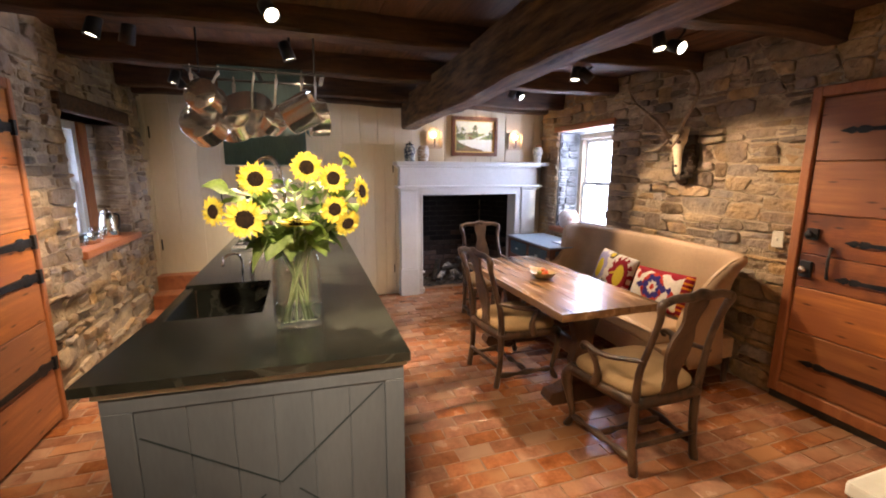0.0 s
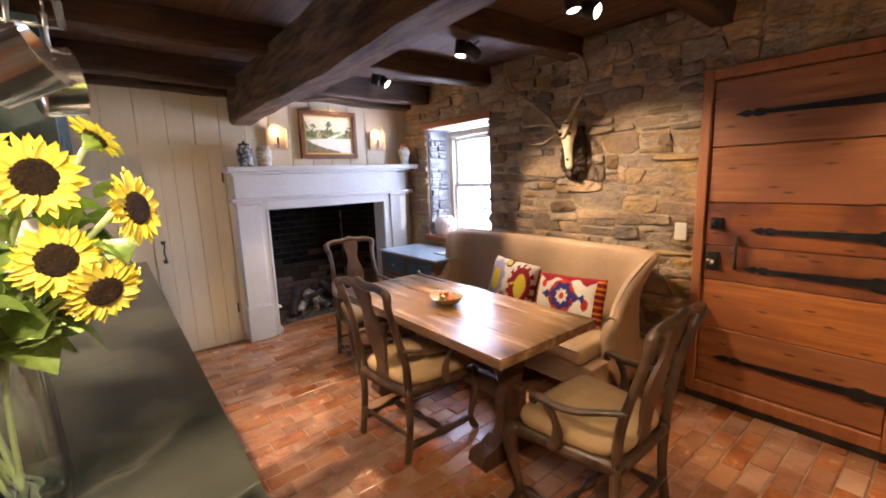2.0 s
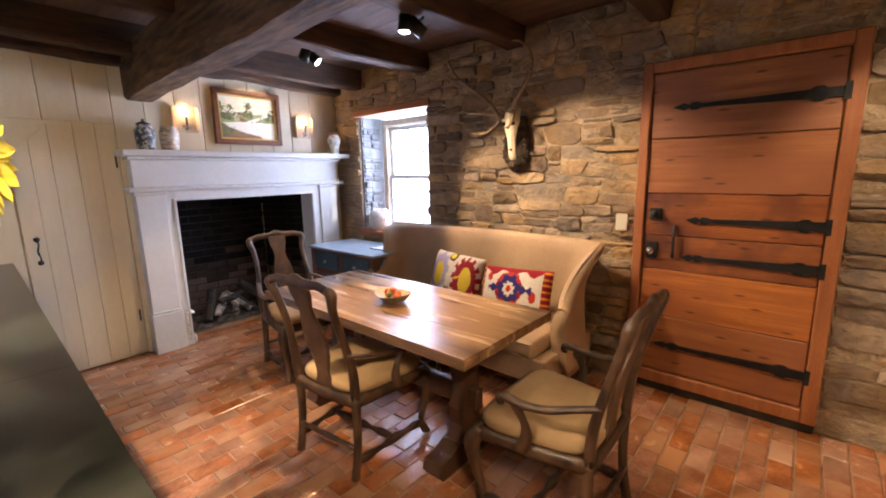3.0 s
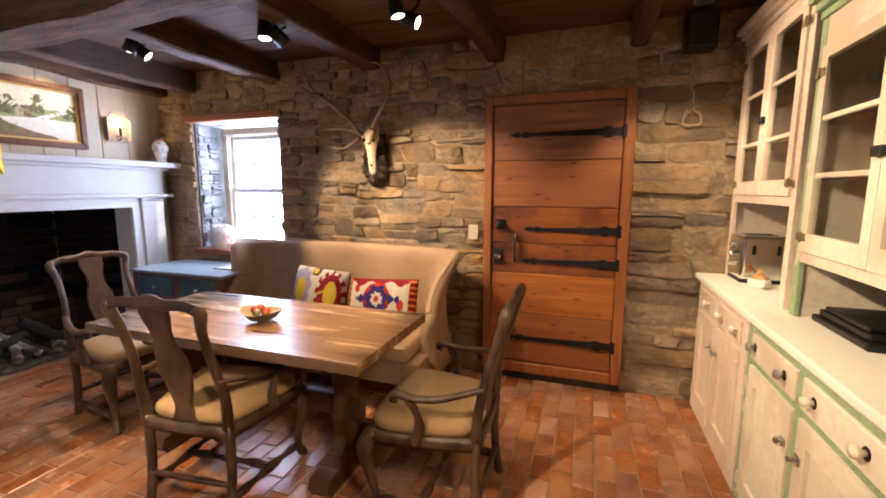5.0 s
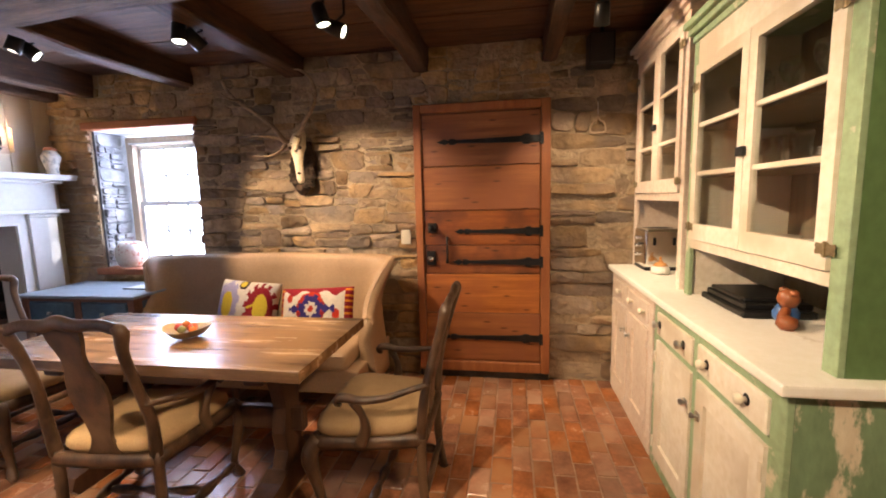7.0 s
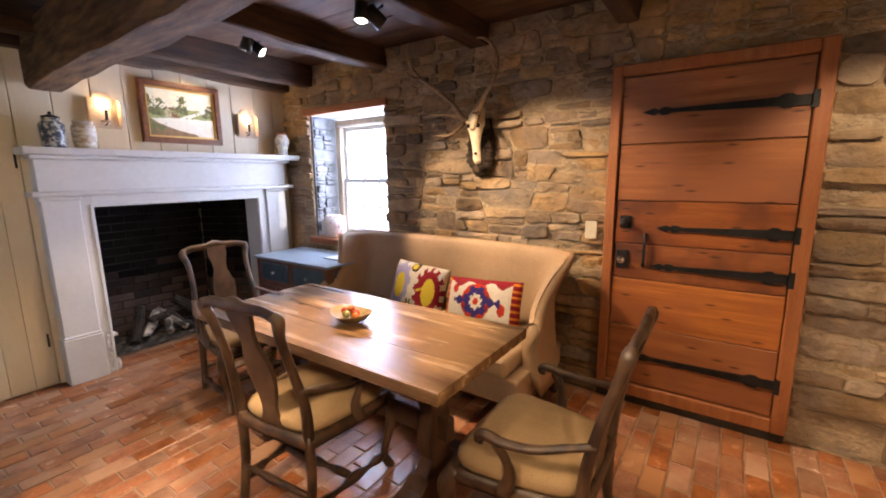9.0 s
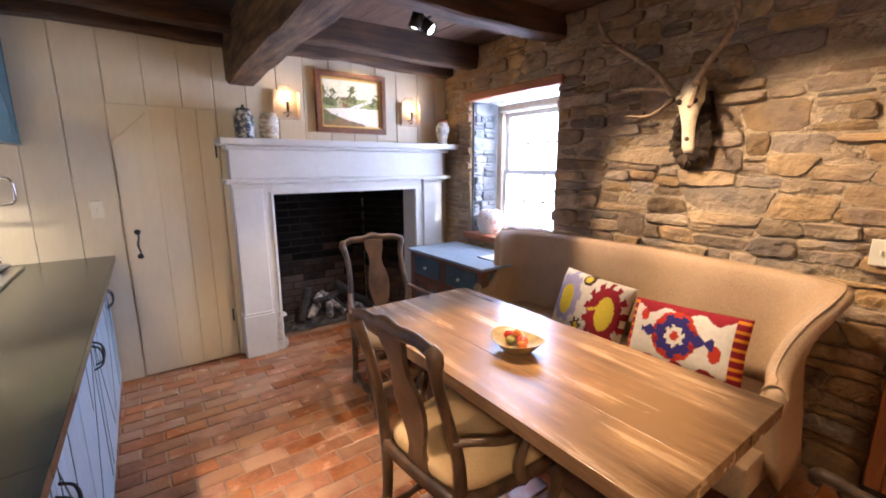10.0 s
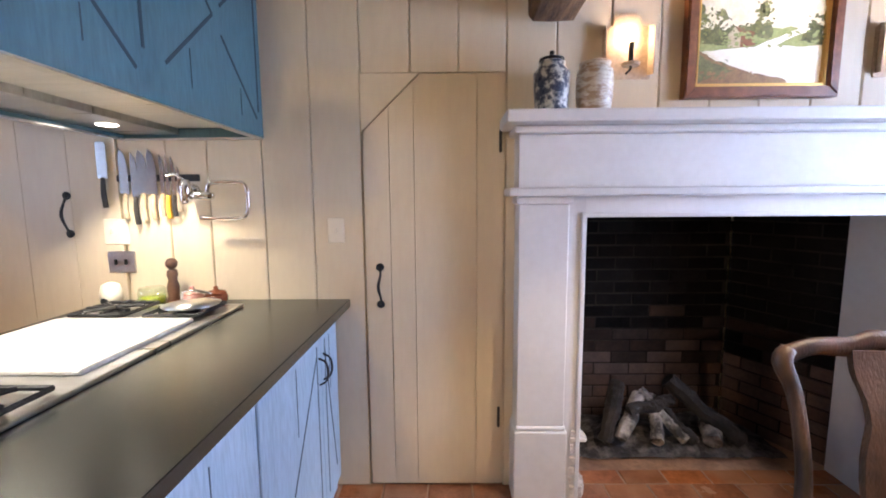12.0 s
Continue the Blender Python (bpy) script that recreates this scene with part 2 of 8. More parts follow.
M_GREENFLAKE = mk("chipped_green_paint", (0.60, 0.54, 0.42), (0.088, 0.160, 0.058), 5.5, 0.5, bump=0.2, fine=35, contrast=(0.325, 0.35), stretch=(1, 1, 0.7))
M_POT = mk("pan_steel", (0.86, 0.84, 0.81), (0.95, 0.94, 0.92), 3, 0.08, metal=0.97, bump=0.02, rough2=0.22)
M_TOPWORN = mk("worn_white_top", (0.42, 0.34, 0.24), (0.82, 0.79, 0.72), 7.0, 0.35, bump=0.12, fine=35, contrast=(0.27, 0.37))
M_STEEL = mk("brushed_steel", (0.45, 0.44, 0.42), (0.62, 0.61, 0.59), 3.0, 0.22, metal=1.0, bump=0.02, fine=120, stretch=(1, 12, 1))
M_SATIN = mk("satin_steel", (0.55, 0.54, 0.52), (0.70, 0.69, 0.67), 3.0, 0.38, metal=0.75, bump=0.02, fine=120, stretch=(1, 12, 1))
M_CHROME = plain("polished_steel", (0.80, 0.78, 0.75), 0.15, 1.0)
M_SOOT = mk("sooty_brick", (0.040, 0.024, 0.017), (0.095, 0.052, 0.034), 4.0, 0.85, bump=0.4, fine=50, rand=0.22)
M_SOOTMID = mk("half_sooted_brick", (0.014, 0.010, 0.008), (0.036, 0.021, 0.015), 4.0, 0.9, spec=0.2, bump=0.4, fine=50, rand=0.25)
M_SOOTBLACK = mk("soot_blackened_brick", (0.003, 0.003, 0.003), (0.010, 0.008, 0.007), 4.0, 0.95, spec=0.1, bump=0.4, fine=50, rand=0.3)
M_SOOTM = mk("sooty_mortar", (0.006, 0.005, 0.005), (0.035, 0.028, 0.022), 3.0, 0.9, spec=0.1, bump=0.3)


def clear(name, tint, ior=1.45):
    """Thin clear glass: see-through, with a gloss that grows towards grazing."""
    m = bpy.data.materials.new(name)
    m.use_nodes = True
    n, l = m.node_tree.nodes, m.node_tree.links
    n.remove(n["Principled BSDF"])
    tr, gl, fr, mx = n.new("ShaderNodeBsdfTransparent"), n.new("ShaderNodeBsdfGlossy"), n.new("ShaderNodeLayerWeight"), n.new("ShaderNodeMixShader")
    pw, sc = n.new("ShaderNodeMath"), n.new("ShaderNodeMath")
    tr.inputs[0].default_value = rgb(tint)
    gl.inputs["Roughness"].default_value = 0.02
    pw.operation, sc.operation = "POWER", "MULTIPLY_ADD"
    pw.inputs[1].default_value = 4.0
    sc.inputs[1].default_value, sc.inputs[2].default_value = 0.7, (ior - 1) * 0.12
    l.new(fr.outputs["Facing"], pw.inputs[0])
    l.new(pw.outputs[0], sc.inputs[0])
    l.new(sc.outputs[0], mx.inputs[0])
    l.new(tr.outputs[0], mx.inputs[1])
    l.new(gl.outputs[0], mx.inputs[2])
    l.new(mx.outputs[0], n["Material Output"].inputs[0])
    return m


M_STONE_DARK = mk("threshold_slate", (0.03, 0.026, 0.022), (0.085, 0.07, 0.058), 6.0, 0.8, bump=0.6)
M_GLASS = clear("clear_glass", (0.95, 0.98, 0.955), 1.75)
M_PANE = plain("window_pane", (1, 1, 1), 0.0, 0, transmission=1.0, ior=1.05)
M_BULB = plain("lamp_face", (1, 0.95, 0.85), 0.5, 0, emit=14, emit_colour=(1, 0.86, 0.66))
M_BLACK = plain("black_metal", (0.012, 0.012, 0.012), 0.4, 0.3)
M_IVORY = plain("ivory_plastic", (0.66, 0.60, 0.48), 0.4)
M_SASH = mk("sash_paint", (0.62, 0.62, 0.60), (0.74, 0.74, 0.71), 3.0, 0.45, bump=0.05)

# ---- helpers for building ----
ORIGIN = {}


def finish(bm, name, material, smooth=False):
    me = bpy.data.meshes.new(name)
    bmesh.ops.recalc_face_normals(bm, faces=bm.faces[:])
    bm.to_mesh(me)
    bm.free()
    me.materials.append(material)
    if smooth:
        me.polygons.foreach_set("use_smooth", [True] * len(me.polygons))
    return me


def thing(name, at, label, category, group="", kind=""):
    ob = new(name)
    ob.location = at
    ob.empty_display_size = 0.1
    ORIGIN[ob] = Vector(at)
    return tagged(ob, label, category, group, kind)


def part(name, bm, material, parent, label="", smooth=False):
    o = ORIGIN[parent]
    bmesh.ops.translate(bm, verts=bm.verts[:], vec=-o)
    ob = new(name, finish(bm, name, material, smooth))
    ob.parent = parent
    ORIGIN[ob] = o
    if label:
        ob["label"] = label
    return ob


def solo(name, bm, material, label, category, kind="", group="", smooth=False):
    """A thing that is one mesh, with its origin at its base."""
    cs = [v.co for v in bm.verts]
    o = Vector((sum(c.x for c in cs) / len(cs), sum(c.y for c in cs) / len(cs), min(c.z for c in cs)))
    if kind == "structure":
        o = Vector((0, 0, 0))
    bmesh.ops.translate(bm, verts=bm.verts[:], vec=-o)
    ob = new(name, finish(bm, name, material, smooth))
    ob.location = o
    ORIGIN[ob] = o
    return tagged(ob, label, category, group, kind)


def box(bm, x0, x1, y0, y1, z0, z1, bevel=0.0, seg=1):
    vs = [bm.verts.new((x, y, z)) for x in (x0, x1) for y in (y0, y1) for z in (z0, z1)]
    fs = [bm.faces.new([vs[i] for i in f]) for f in ((0, 1, 3, 2), (4, 6, 7, 5), (0, 4, 5, 1), (2, 3, 7, 6), (0, 2, 6, 4), (1, 5, 7, 3))]
    if bevel:
        es = list({e for f in fs for e in f.edges})
        bmesh.ops.bevel(bm, geom=es, offset=bevel, segments=seg, profile=0.6, affect="EDGES")
    return bm


def B(*a, **k):
    return box(bmesh.new(), *a, **k)


def lathe(bm, profile, at=(0, 0, 0), seg=20, axis="z", sx=1.0, sy=1.0):
    """profile: (radius, height) from bottom to top."""
    rings = []
    for r, h in profile:
        ring = []
        for k in range(seg):
            a = 2 * math.pi * k / seg
            p = (r * math.cos(a) * sx, r * math.sin(a) * sy, h)
            if axis == "x":
                p = (h, p[0], p[1])
            elif axis == "y":
                p = (p[0], h, p[1])
            ring.append(bm.verts.new(Vector(p) + Vector(at)))
        rings.append(ring)
    for a, b in zip(rings, rings[1:]):
        for k in range(seg):
            bm.faces.new((a[k], a[(k + 1) % seg], b[(k + 1) % seg], b[k]))
    if profile[0][0] > 1e-5:
        bm.faces.new(rings[0])
    if profile[-1][0] > 1e-5:
        bm.faces.new(rings[-1])
    bmesh.ops.remove_doubles(bm, verts=[v for r in rings for v in r], dist=1e-6)
    return bm


def spline(points, n=6):
    """A smooth path (Catmull-Rom) through points of any dimension."""
    P = [np.array(p, float) for p in points]
    P = [2 * P[0] - P[1]] + P + [2 * P[-1] - P[-2]]
    out = []
    for i in range(1, len(P) - 2):
        for k in range(n):
            t = k / n
            a, b, c, d = P[i - 1], P[i], P[i + 1], P[i + 2]
            out.append(0.5 * (2 * b + (c - a) * t + (2 * a - 5 * b + 4 * c - d) * t * t + (3 * b - a - 3 * c + d) * t ** 3))
    out.append(P[-2])
    return out


def tube(bm, points, radii, seg=8, squash=1.0, smooth=4, side=None):
    """A swept round bar through points; radii: a number or one for each point; squash flattens it across the side vector."""
    if isinstance(radii, (int, float)):
        radii = [radii] * len(points)
    path = spline([tuple(p) + (r,) for p, r in zip(points, radii)], smooth) if smooth > 1 else [np.array(tuple(p) + (r,)) for p, r in zip(points, radii)]
    C = [Vector(p[:3]) for p in path]
    rings, ref = [], Vector(side) if side else None
    for i, c in enumerate(C):
        d = (C[min(i + 1, len(C) - 1)] - C[max(i - 1, 0)]).normalized()
        if ref is None:
            ref = d.orthogonal()
        u = (ref - d * ref.dot(d)).normalized()
        v = d.cross(u)
        if not side:
            ref = u
        r = max(float(path[i][3]), 1e-4)
        rings.append([bm.verts.new(c + u * (r * math.cos(2 * math.pi * (k + 0.5) / seg)) + v * (r * squash * math.sin(2 * math.pi * (k + 0.5) / seg))) for k in range(seg)])
    for a, b in zip(rings, rings[1:]):
        for k in range(seg):
            bm.faces.new((a[k], a[(k + 1) % seg], b[(k + 1) % seg], b[k]))
    bm.faces.new(rings[0])
    bm.faces.new(rings[-1])
    return bm


def T(*a, **k):
    return tube(bmesh.new(), *a, **k)


def slab(bm, outline, place, d0, d1):
    """A plate from a 2D outline: place(u, v, d) gives the point."""
    lo = [bm.verts.new(place(u, v, d0)) for u, v in outline]
    hi = [bm.verts.new(place(u, v, d1)) for u, v in outline]
    bm.faces.new(lo)
    bm.faces.new(hi)
    for i in range(len(outline)):
        j = (i + 1) % len(outline)
        bm.faces.new((lo[i], lo[j], hi[j], hi[i]))
    return bm


def onx(x, s=1):
    return lambda u, v, d: (x + s * d, u, v)


def ony(y, s=1):
    return lambda u, v, d: (u, y + s * d, v)


def onz(z):
    return lambda u, v, d: (u, v, z + d)


# ---- rubble masonry ----
def cut(poly, p, q):
    """Splits a convex polygon by the line p-q."""
    a, b = [], []
    n = len(poly)
    side = lambda r: (q[0] - p[0]) * (r[1] - p[1]) - (q[1] - p[1]) * (r[0] - p[0])
    for i in range(n):
        r, s = poly[i], poly[(i + 1) % n]
        dr, ds = side(r), side(s)
        (a if dr >= 0 else b).append(r)
        if dr * ds < 0:
            t = dr / (dr - ds)
            m = (r[0] + (s[0] - r[0]) * t, r[1] + (s[1] - r[1]) * t)
            a.append(m)
            b.append(m)
    return a, b


def rubble(poly, rng, size=1.0):
    """Splits a polygon again and again into stones that lie flat."""
    us, vs = [p[0] for p in poly], [p[1] for p in poly]
    w, h = max(us) - min(us), max(vs) - min(vs)
    if len(poly) < 3 or w < 0.02 or h < 0.015:
        return []
    wl, hl = size * rng.uniform(0.15, 0.52), size * rng.uniform(0.065, 0.185)
    if w <= wl and h <= hl:
        return [poly]
    cu, cv = min(us) + w * rng.uniform(0.36, 0.64), min(vs) + h * rng.uniform(0.34, 0.66)
    if h / hl > w / wl or (w < 0.1):
        a = rng.gauss(0, 0.05)
        halves = cut(poly, (cu, cv), (cu + math.cos(a), cv + math.sin(a)))
    else:
        a = math.pi / 2 + rng.gauss(0, 0.22)
        halves = cut(poly, (cu, cv), (cu + math.cos(a), cv + math.sin(a)))
    return rubble(halves[0], rng, size) + rubble(halves[1], rng, size)


def stone_mesh(poly, place, rng, proud=0.03, joint=0.007):
    """One stone: rounded outline, rough bevelled face."""
    cu, cv = sum(p[0] for p in poly) / len(poly), sum(p[1] for p in poly) / len(poly)
    pts = []
    for i, p in enumerate(poly):
        q = poly[(i + 1) % len(poly)]
        for t in (0.16, 0.5, 0.84):
            pts.append((p[0] + (q[0] - p[0]) * t, p[1] + (q[1] - p[1]) * t))
    w = max(abs(p[0] - cu) for p in pts) + 1e-6
    h = max(abs(p[1] - cv) for p in pts) + 1e-6
    d = proud * rng.choice((0.2, 0.45, 0.6, 0.8, 1.15)) * rng.uniform(0.8, 1.1)
    tu, tv = rng.uniform(-0.35, 0.35) * d, rng.uniform(-0.35, 0.35) * d
    bm = bmesh.new()

    def ring(inset, depth, jit):
        out = []
        for u, v in pts:
            fu, fv = max(0, 1 - inset / w), max(0, 1 - inset / h)
            a, b = cu + (u - cu) * fu, cv + (v - cv) * fv
            out.append(bm.verts.new(place(a + rng.uniform(-jit, jit), b + rng.uniform(-jit, jit) * 0.6, depth * (1 + (tu * (a - cu) / w + tv * (b - cv) / h) / max(d, 1e-4)) + rng.uniform(-jit, jit) * 0.5)))
        return out
    r0 = ring(joint * 0.2, -0.012, 0)
    r1 = ring(joint * rng.uniform(0.5, 1.4), d * 0.85, 0.005)
    r2 = ring(joint + 0.005, d, 0.006)
    n = len(pts)
    for a, b in ((r0, r1), (r1, r2)):
        for k in range(n):
            bm.faces.new((a[k], a[(k + 1) % n], b[(k + 1) % n], b[k]))
    c = bm.verts.new(place(cu, cv, d + rng.uniform(0, 0.008)))
    for k in range(n):
        bm.faces.new((r2[k], r2[(k + 1) % n], c))
    return bm


def masonry(wall, rects, place, seed, material, size=1.0, proud=0.03, limit=300, key=None, name="stone"):
    """Stones over rectangles (u0, u1, v0, v1); those past the limit are joined into one part."""
    rng = random.Random(seed)
    polys = []
    for u0, u1, v0, v1 in rects:
        polys += rubble([(u0, v0), (u1, v0), (u1, v1), (u0, v1)], rng, size)
    if key:
        polys.sort(key=key)
    rest = bmesh.new()
    for i, p in enumerate(polys):
        bm = stone_mesh(p, place, rng, proud)
        if i < limit:
            part(name, bm, material, wall)
        else:
            me = finish(bm, "tmp", material)
            rest.from_mesh(me)
            bpy.data.meshes.remove(me)
    if len(polys) > limit:
        tagged(part("far_stones", rest, material, wall), kind="stuff")
    else:
        rest.free()

# ---- structure ----
XW, XE, YN, YS, TOP = -1.62, 3.14, 5.22, -1.3, 2.55

# floor: bricks are laid at the end of the file
floor = solo("floor", B(-2.2, 3.9, YS - 0.2, 6.2, -0.2, -0.0045), M_GROUT, "red brick floor laid in running bond", "floor", "structure")

# east wall of fieldstone, with window and door openings
WIN = (3.80, 4.82, 0.82, 2.10)
DOOR = (0.88, 1.90, 0.0, 2.13)
bm = bmesh.new()
for u0, u1, v0, v1 in ((YS, 0.88, 0, TOP), (1.90, 3.80, 0, TOP), (4.82, 5.95, 0, TOP), (0.88, 1.90, 2.13, TOP), (3.80, 4.82, 2.13, TOP), (3.80, 4.82, 0, 0.82)):
    box(bm, XE, XE + 0.46, u0, u1, v0, v1)
wall_east = solo("wall_east", bm, M_MORTAR, "rough fieldstone wall with lime mortar", "wall", "structure")

# west wall of fieldstone
WDOOR = (2.02, 3.12)
WWIN = (3.68, 4.76, 0.98, 2.0)
bm = bmesh.new()
for u0, u1, v0, v1 in ((YS, 2.02, 0, TOP), (3.12, 3.68, 0, TOP), (4.76, 5.95, 0, TOP), (2.02, 3.12, 2.1, TOP), (3.68, 4.76, 2.0, TOP), (3.68, 4.76, 0, 0.98)):
    box(bm, XW - 0.46, XW, u0, u1, v0, v1)
wall_west = solo("wall_west", bm, M_MORTAR, "rough fieldstone wall with lime mortar", "wall", "structure")

# south walls, behind the hutches and behind the walker: unseen, cream to brighten reflections
bm = bmesh.new()
box(bm, 1.0, XE, -0.30, -0.16, 0, TOP)
box(bm, 0.86, 1.0, YS, -0.16, 0, TOP)
box(bm, XW, 0.86, YS - 0.15, YS, 0, TOP)
wall_south = solo("wall_south", bm, M_CREAM, "plain cream painted wall", "wall", "structure")

# north wall core with the firebox opening
FX0, FX1, FZ = 1.385, 2.70, 1.29
bm = bmesh.new()
box(bm, XW, FX0 - 0.06, YN + 0.018, 6.0, 0, TOP)
box(bm, FX1 + 0.06, XE, YN + 0.018, 6.0, 0, TOP)
box(bm, FX0 - 0.06, FX1 + 0.06, YN + 0.018, 6.0, FZ + 0.05, TOP)
box(bm, FX0 - 0.06, FX1 + 0.06, 5.95, 6.1, 0, FZ + 0.05)
wall_north = solo("wall_north", bm, M_CREAM, "cream painted plank wall", "wall", "structure")

# ceiling boards over joists
bm = bmesh.new()
rng = random.Random(5)
x = XW - 0.1
while x < XE + 0.1:
    w = rng.uniform(0.17, 0.26)
    box(bm, x, x + w - 0.004, YS - 0.1, YN + 0.1, TOP + rng.uniform(-0.004, 0.004), TOP + 0.03)
    x += w
box(bm, XW - 0.5, XE + 0.5, YS - 0.3, 6.2, TOP + 0.05, TOP + 0.12)
ceiling = solo("ceiling", bm, M_CEIL, "dark reddish wooden ceiling boards", "ceiling", "structure")


def timber(name, p, q, w, h, material, label, seed, category="beam"):
    """A hewn timber from p to q (centres of the bottom face), with wavy faces and chipped edges."""
    rng = random.Random(seed)
    p, q = Vector(p), Vector(q)
    d = (q - p).normalized()
    s = Vector((d.y, -d.x, 0))
    n = 26
    bm = bmesh.new()
    rings = []
    prof = [(-0.5, 1), (-0.5, 0.5), (-0.5, 0.08), (-0.42, 0.0), (0.0, -0.01), (0.42, 0.0), (0.5, 0.08), (0.5, 0.5), (0.5, 1)]
    for i in range(n + 1):
        c = p.lerp(q, i / n)
        wob = 0.012 * math.sin(i * 0.7 + seed) + rng.uniform(-0.004, 0.004)
        rings.append([bm.verts.new(c + s * (a * w + rng.uniform(-0.006, 0.006)) + Vector((0, 0, b * h + (wob if b < 0.5 else 0) + rng.uniform(-0.004, 0.004)))) for a, b in prof])
    for a, b in zip(rings, rings[1:]):
        for k in range(len(prof) - 1):
            bm.faces.new((a[k], a[k + 1], b[k + 1], b[k]))
        bm.faces.new((a[-1], a[0], b[0], b[-1]))
    bm.faces.new(rings[0])
    bm.faces.new(rings[-1])
    return solo(name, bm, material, label, category, "structure")


for k, (y, w, z) in enumerate(((5.15, 0.13, 2.35), (4.78, 0.13, 2.355), (3.83, 0.15, 2.38), (2.85, 0.17, 2.40), (1.84, 0.13, 2.375), (0.89, 0.10, 2.39), (-0.05, 0.12, 2.39), (-0.9, 0.12, 2.39))):
    timber("ceiling_joist", (XW + 0.01, y, z), (XE - 0.01, y, z), w, TOP - z, M_JOIST, "dark hewn wooden ceiling joist", k)
timber("ceiling_beam", (1.05, YS + 0.02, 2.10), (1.235, YN - 0.06, 2.10), 0.20, 0.33, M_BEAM, "massive rough-hewn brown wooden beam under the joists", 11)

# planks of the north wall
SD = (0.43, 1.05, 1.655, 1.905)  # small door: x from, x to, corner height, top
LD = (-1.56, -0.66, 0.47, 2.28)


def plank(x0, x1, z0, z1, parent, y=YN, name="plank", material=M_CREAM, thick=0.016):
    pb = bmesh.new()
    slab(pb, [(x0 + 0.0015, z0), (x0 + 0.0015, z1), (x1 - 0.0015, z1), (x1 - 0.0015, z0)], ony(y + thick), 0, -thick)
    es = [e for e in pb.edges if abs(e.verts[0].co.x - e.verts[1].co.x) < 1e-5 and max(v.co.y for v in e.verts) < y + 0.001]
    bmesh.ops.bevel(pb, geom=es, offset=0.005, segments=1, affect="EDGES")
    return part(name, pb, material, parent)


x = LD[1]
rng = random.Random(8)
plank(XW, LD[0] - 0.004, 0, TOP, wall_north)
for k in range(4):
    a, b = LD[0] + k * (LD[1] - LD[0]) / 4, LD[0] + (k + 1) * (LD[1] - LD[0]) / 4
    plank(a, b, LD[3] + 0.004, TOP, wall_north)
    plank(a, b, 0, LD[2] - 0.004, wall_north)
edges = [LD[1], -0.45, -0.265, -0.02, 0.20, SD[0] - 0.006]
for a, b in zip(edges, edges[1:]):
    plank(a, b, 0, TOP, wall_north)
edges = [SD[0] - 0.006, 0.64, 0.85, SD[1] + 0.006]
for a, b in zip(edges, edges[1:]):
    plank(a, b, SD[3] + 0.006, TOP, wall_north)
# planks above the slanted corner of the small door
bm = bmesh.new()
slab(bm, [(SD[0] - 0.006, SD[2] + 0.008), (SD[0] - 0.006, SD[3] + 0.004), (0.68, SD[3] + 0.004)], ony(YN), 0, 0.016)
part("plank", bm, M_CREAM, wall_north)
edges = [SD[1] + 0.006, 1.27, 1.50, 1.71, 1.93, 2.14, 2.36, 2.57, 2.80, 3.0, XE - 0.002]
for a, b in zip(edges, edges[1:]):
    plank(a, b, 1.30 if a > 1.2 and b < 2.9 else 0, TOP, wall_north)


def pull(bm_parent, x, y, z, tall=0.15):
    """A black iron thumb pull with two leaf ends."""
    h = T([(x, y - 0.006, z + tall / 2), (x + 0.004, y - 0.034, z + tall * 0.3), (x - 0.006, y - 0.04, z), (x + 0.004, y - 0.034, z - tall * 0.3), (x, y - 0.006, z - tall / 2)], [0.006, 0.005, 0.007, 0.005, 0.006])
    for s in (1, -1):
        lathe(h, [(0.019, -0.012), (0.016, -0.004), (0.0, 0.0)][::-1], (x, y, z + s * tall / 2), 10, "y")
    return part("door_handle", h, M_IRON, bm_parent, "black wrought-iron pull", smooth=True)


# small plank door with a clipped corner
door_2 = thing("door_2", (0.74, YN, 0), "low cream plank door with one clipped top corner, closed", "door", kind="structure")
dedges = [SD[0], 0.545, 0.655, 0.80, 0.93, SD[1]]
for a, b in zip(dedges, dedges[1:]):
    top = lambda q: SD[3] if q >= 0.685 else SD[2] + (SD[3] - SD[2]) * (q - SD[0]) / (0.685 - SD[0])
    o = [(a + 0.0015, 0.012), (a + 0.0015, top(a)), (b - 0.0015, top(b)), (b - 0.0015, 0.012)]
    if a < 0.685 < b:
        o.insert(2, (0.685, SD[3]))
    bm = slab(bmesh.new(), o, ony(YN + 0.012), 0, -0.016)
    part("plank", bm, M_CREAM, door_2)
pull(door_2, 0.495, YN - 0.004, 0.98, 0.17)
for z in (1.62, 0.35):
    part("hinge", B(SD[1] - 0.022, SD[1] - 0.010, YN - 0.016, YN - 0.003, z - 0.05, z + 0.05, bevel=0.003), M_IRON, door_2, "black iron hinge")

# taller plank door above wooden steps
door_3 = thing("door_3", (-1.1, YN, LD[2]), "cream plank door above wooden steps, closed", "door", kind="structure")
for k in range(4):
    a, b = LD[0] + 0.01 + k * (LD[1] - LD[0] - 0.02) / 4, LD[0] + 0.01 + (k + 1) * (LD[1] - LD[0] - 0.02) / 4
    bm = slab(bmesh.new(), [(a + 0.0015, LD[2]), (a + 0.0015, LD[3]), (b - 0.0015, LD[3]), (b - 0.0015, LD[2])], ony(YN + 0.012), 0, -0.016)
    part("plank", bm, M_CREAM, door_3)
pull(door_3, -0.90, YN - 0.004, 1.31, 0.17)
for z in (1.98, 0.79):
    part("hinge", B(LD[0] + 0.02, LD[0] + 0.034, YN - 0.016, YN - 0.003, z - 0.06, z + 0.06, bevel=0.003), M_IRON, door_3, "black iron hinge")
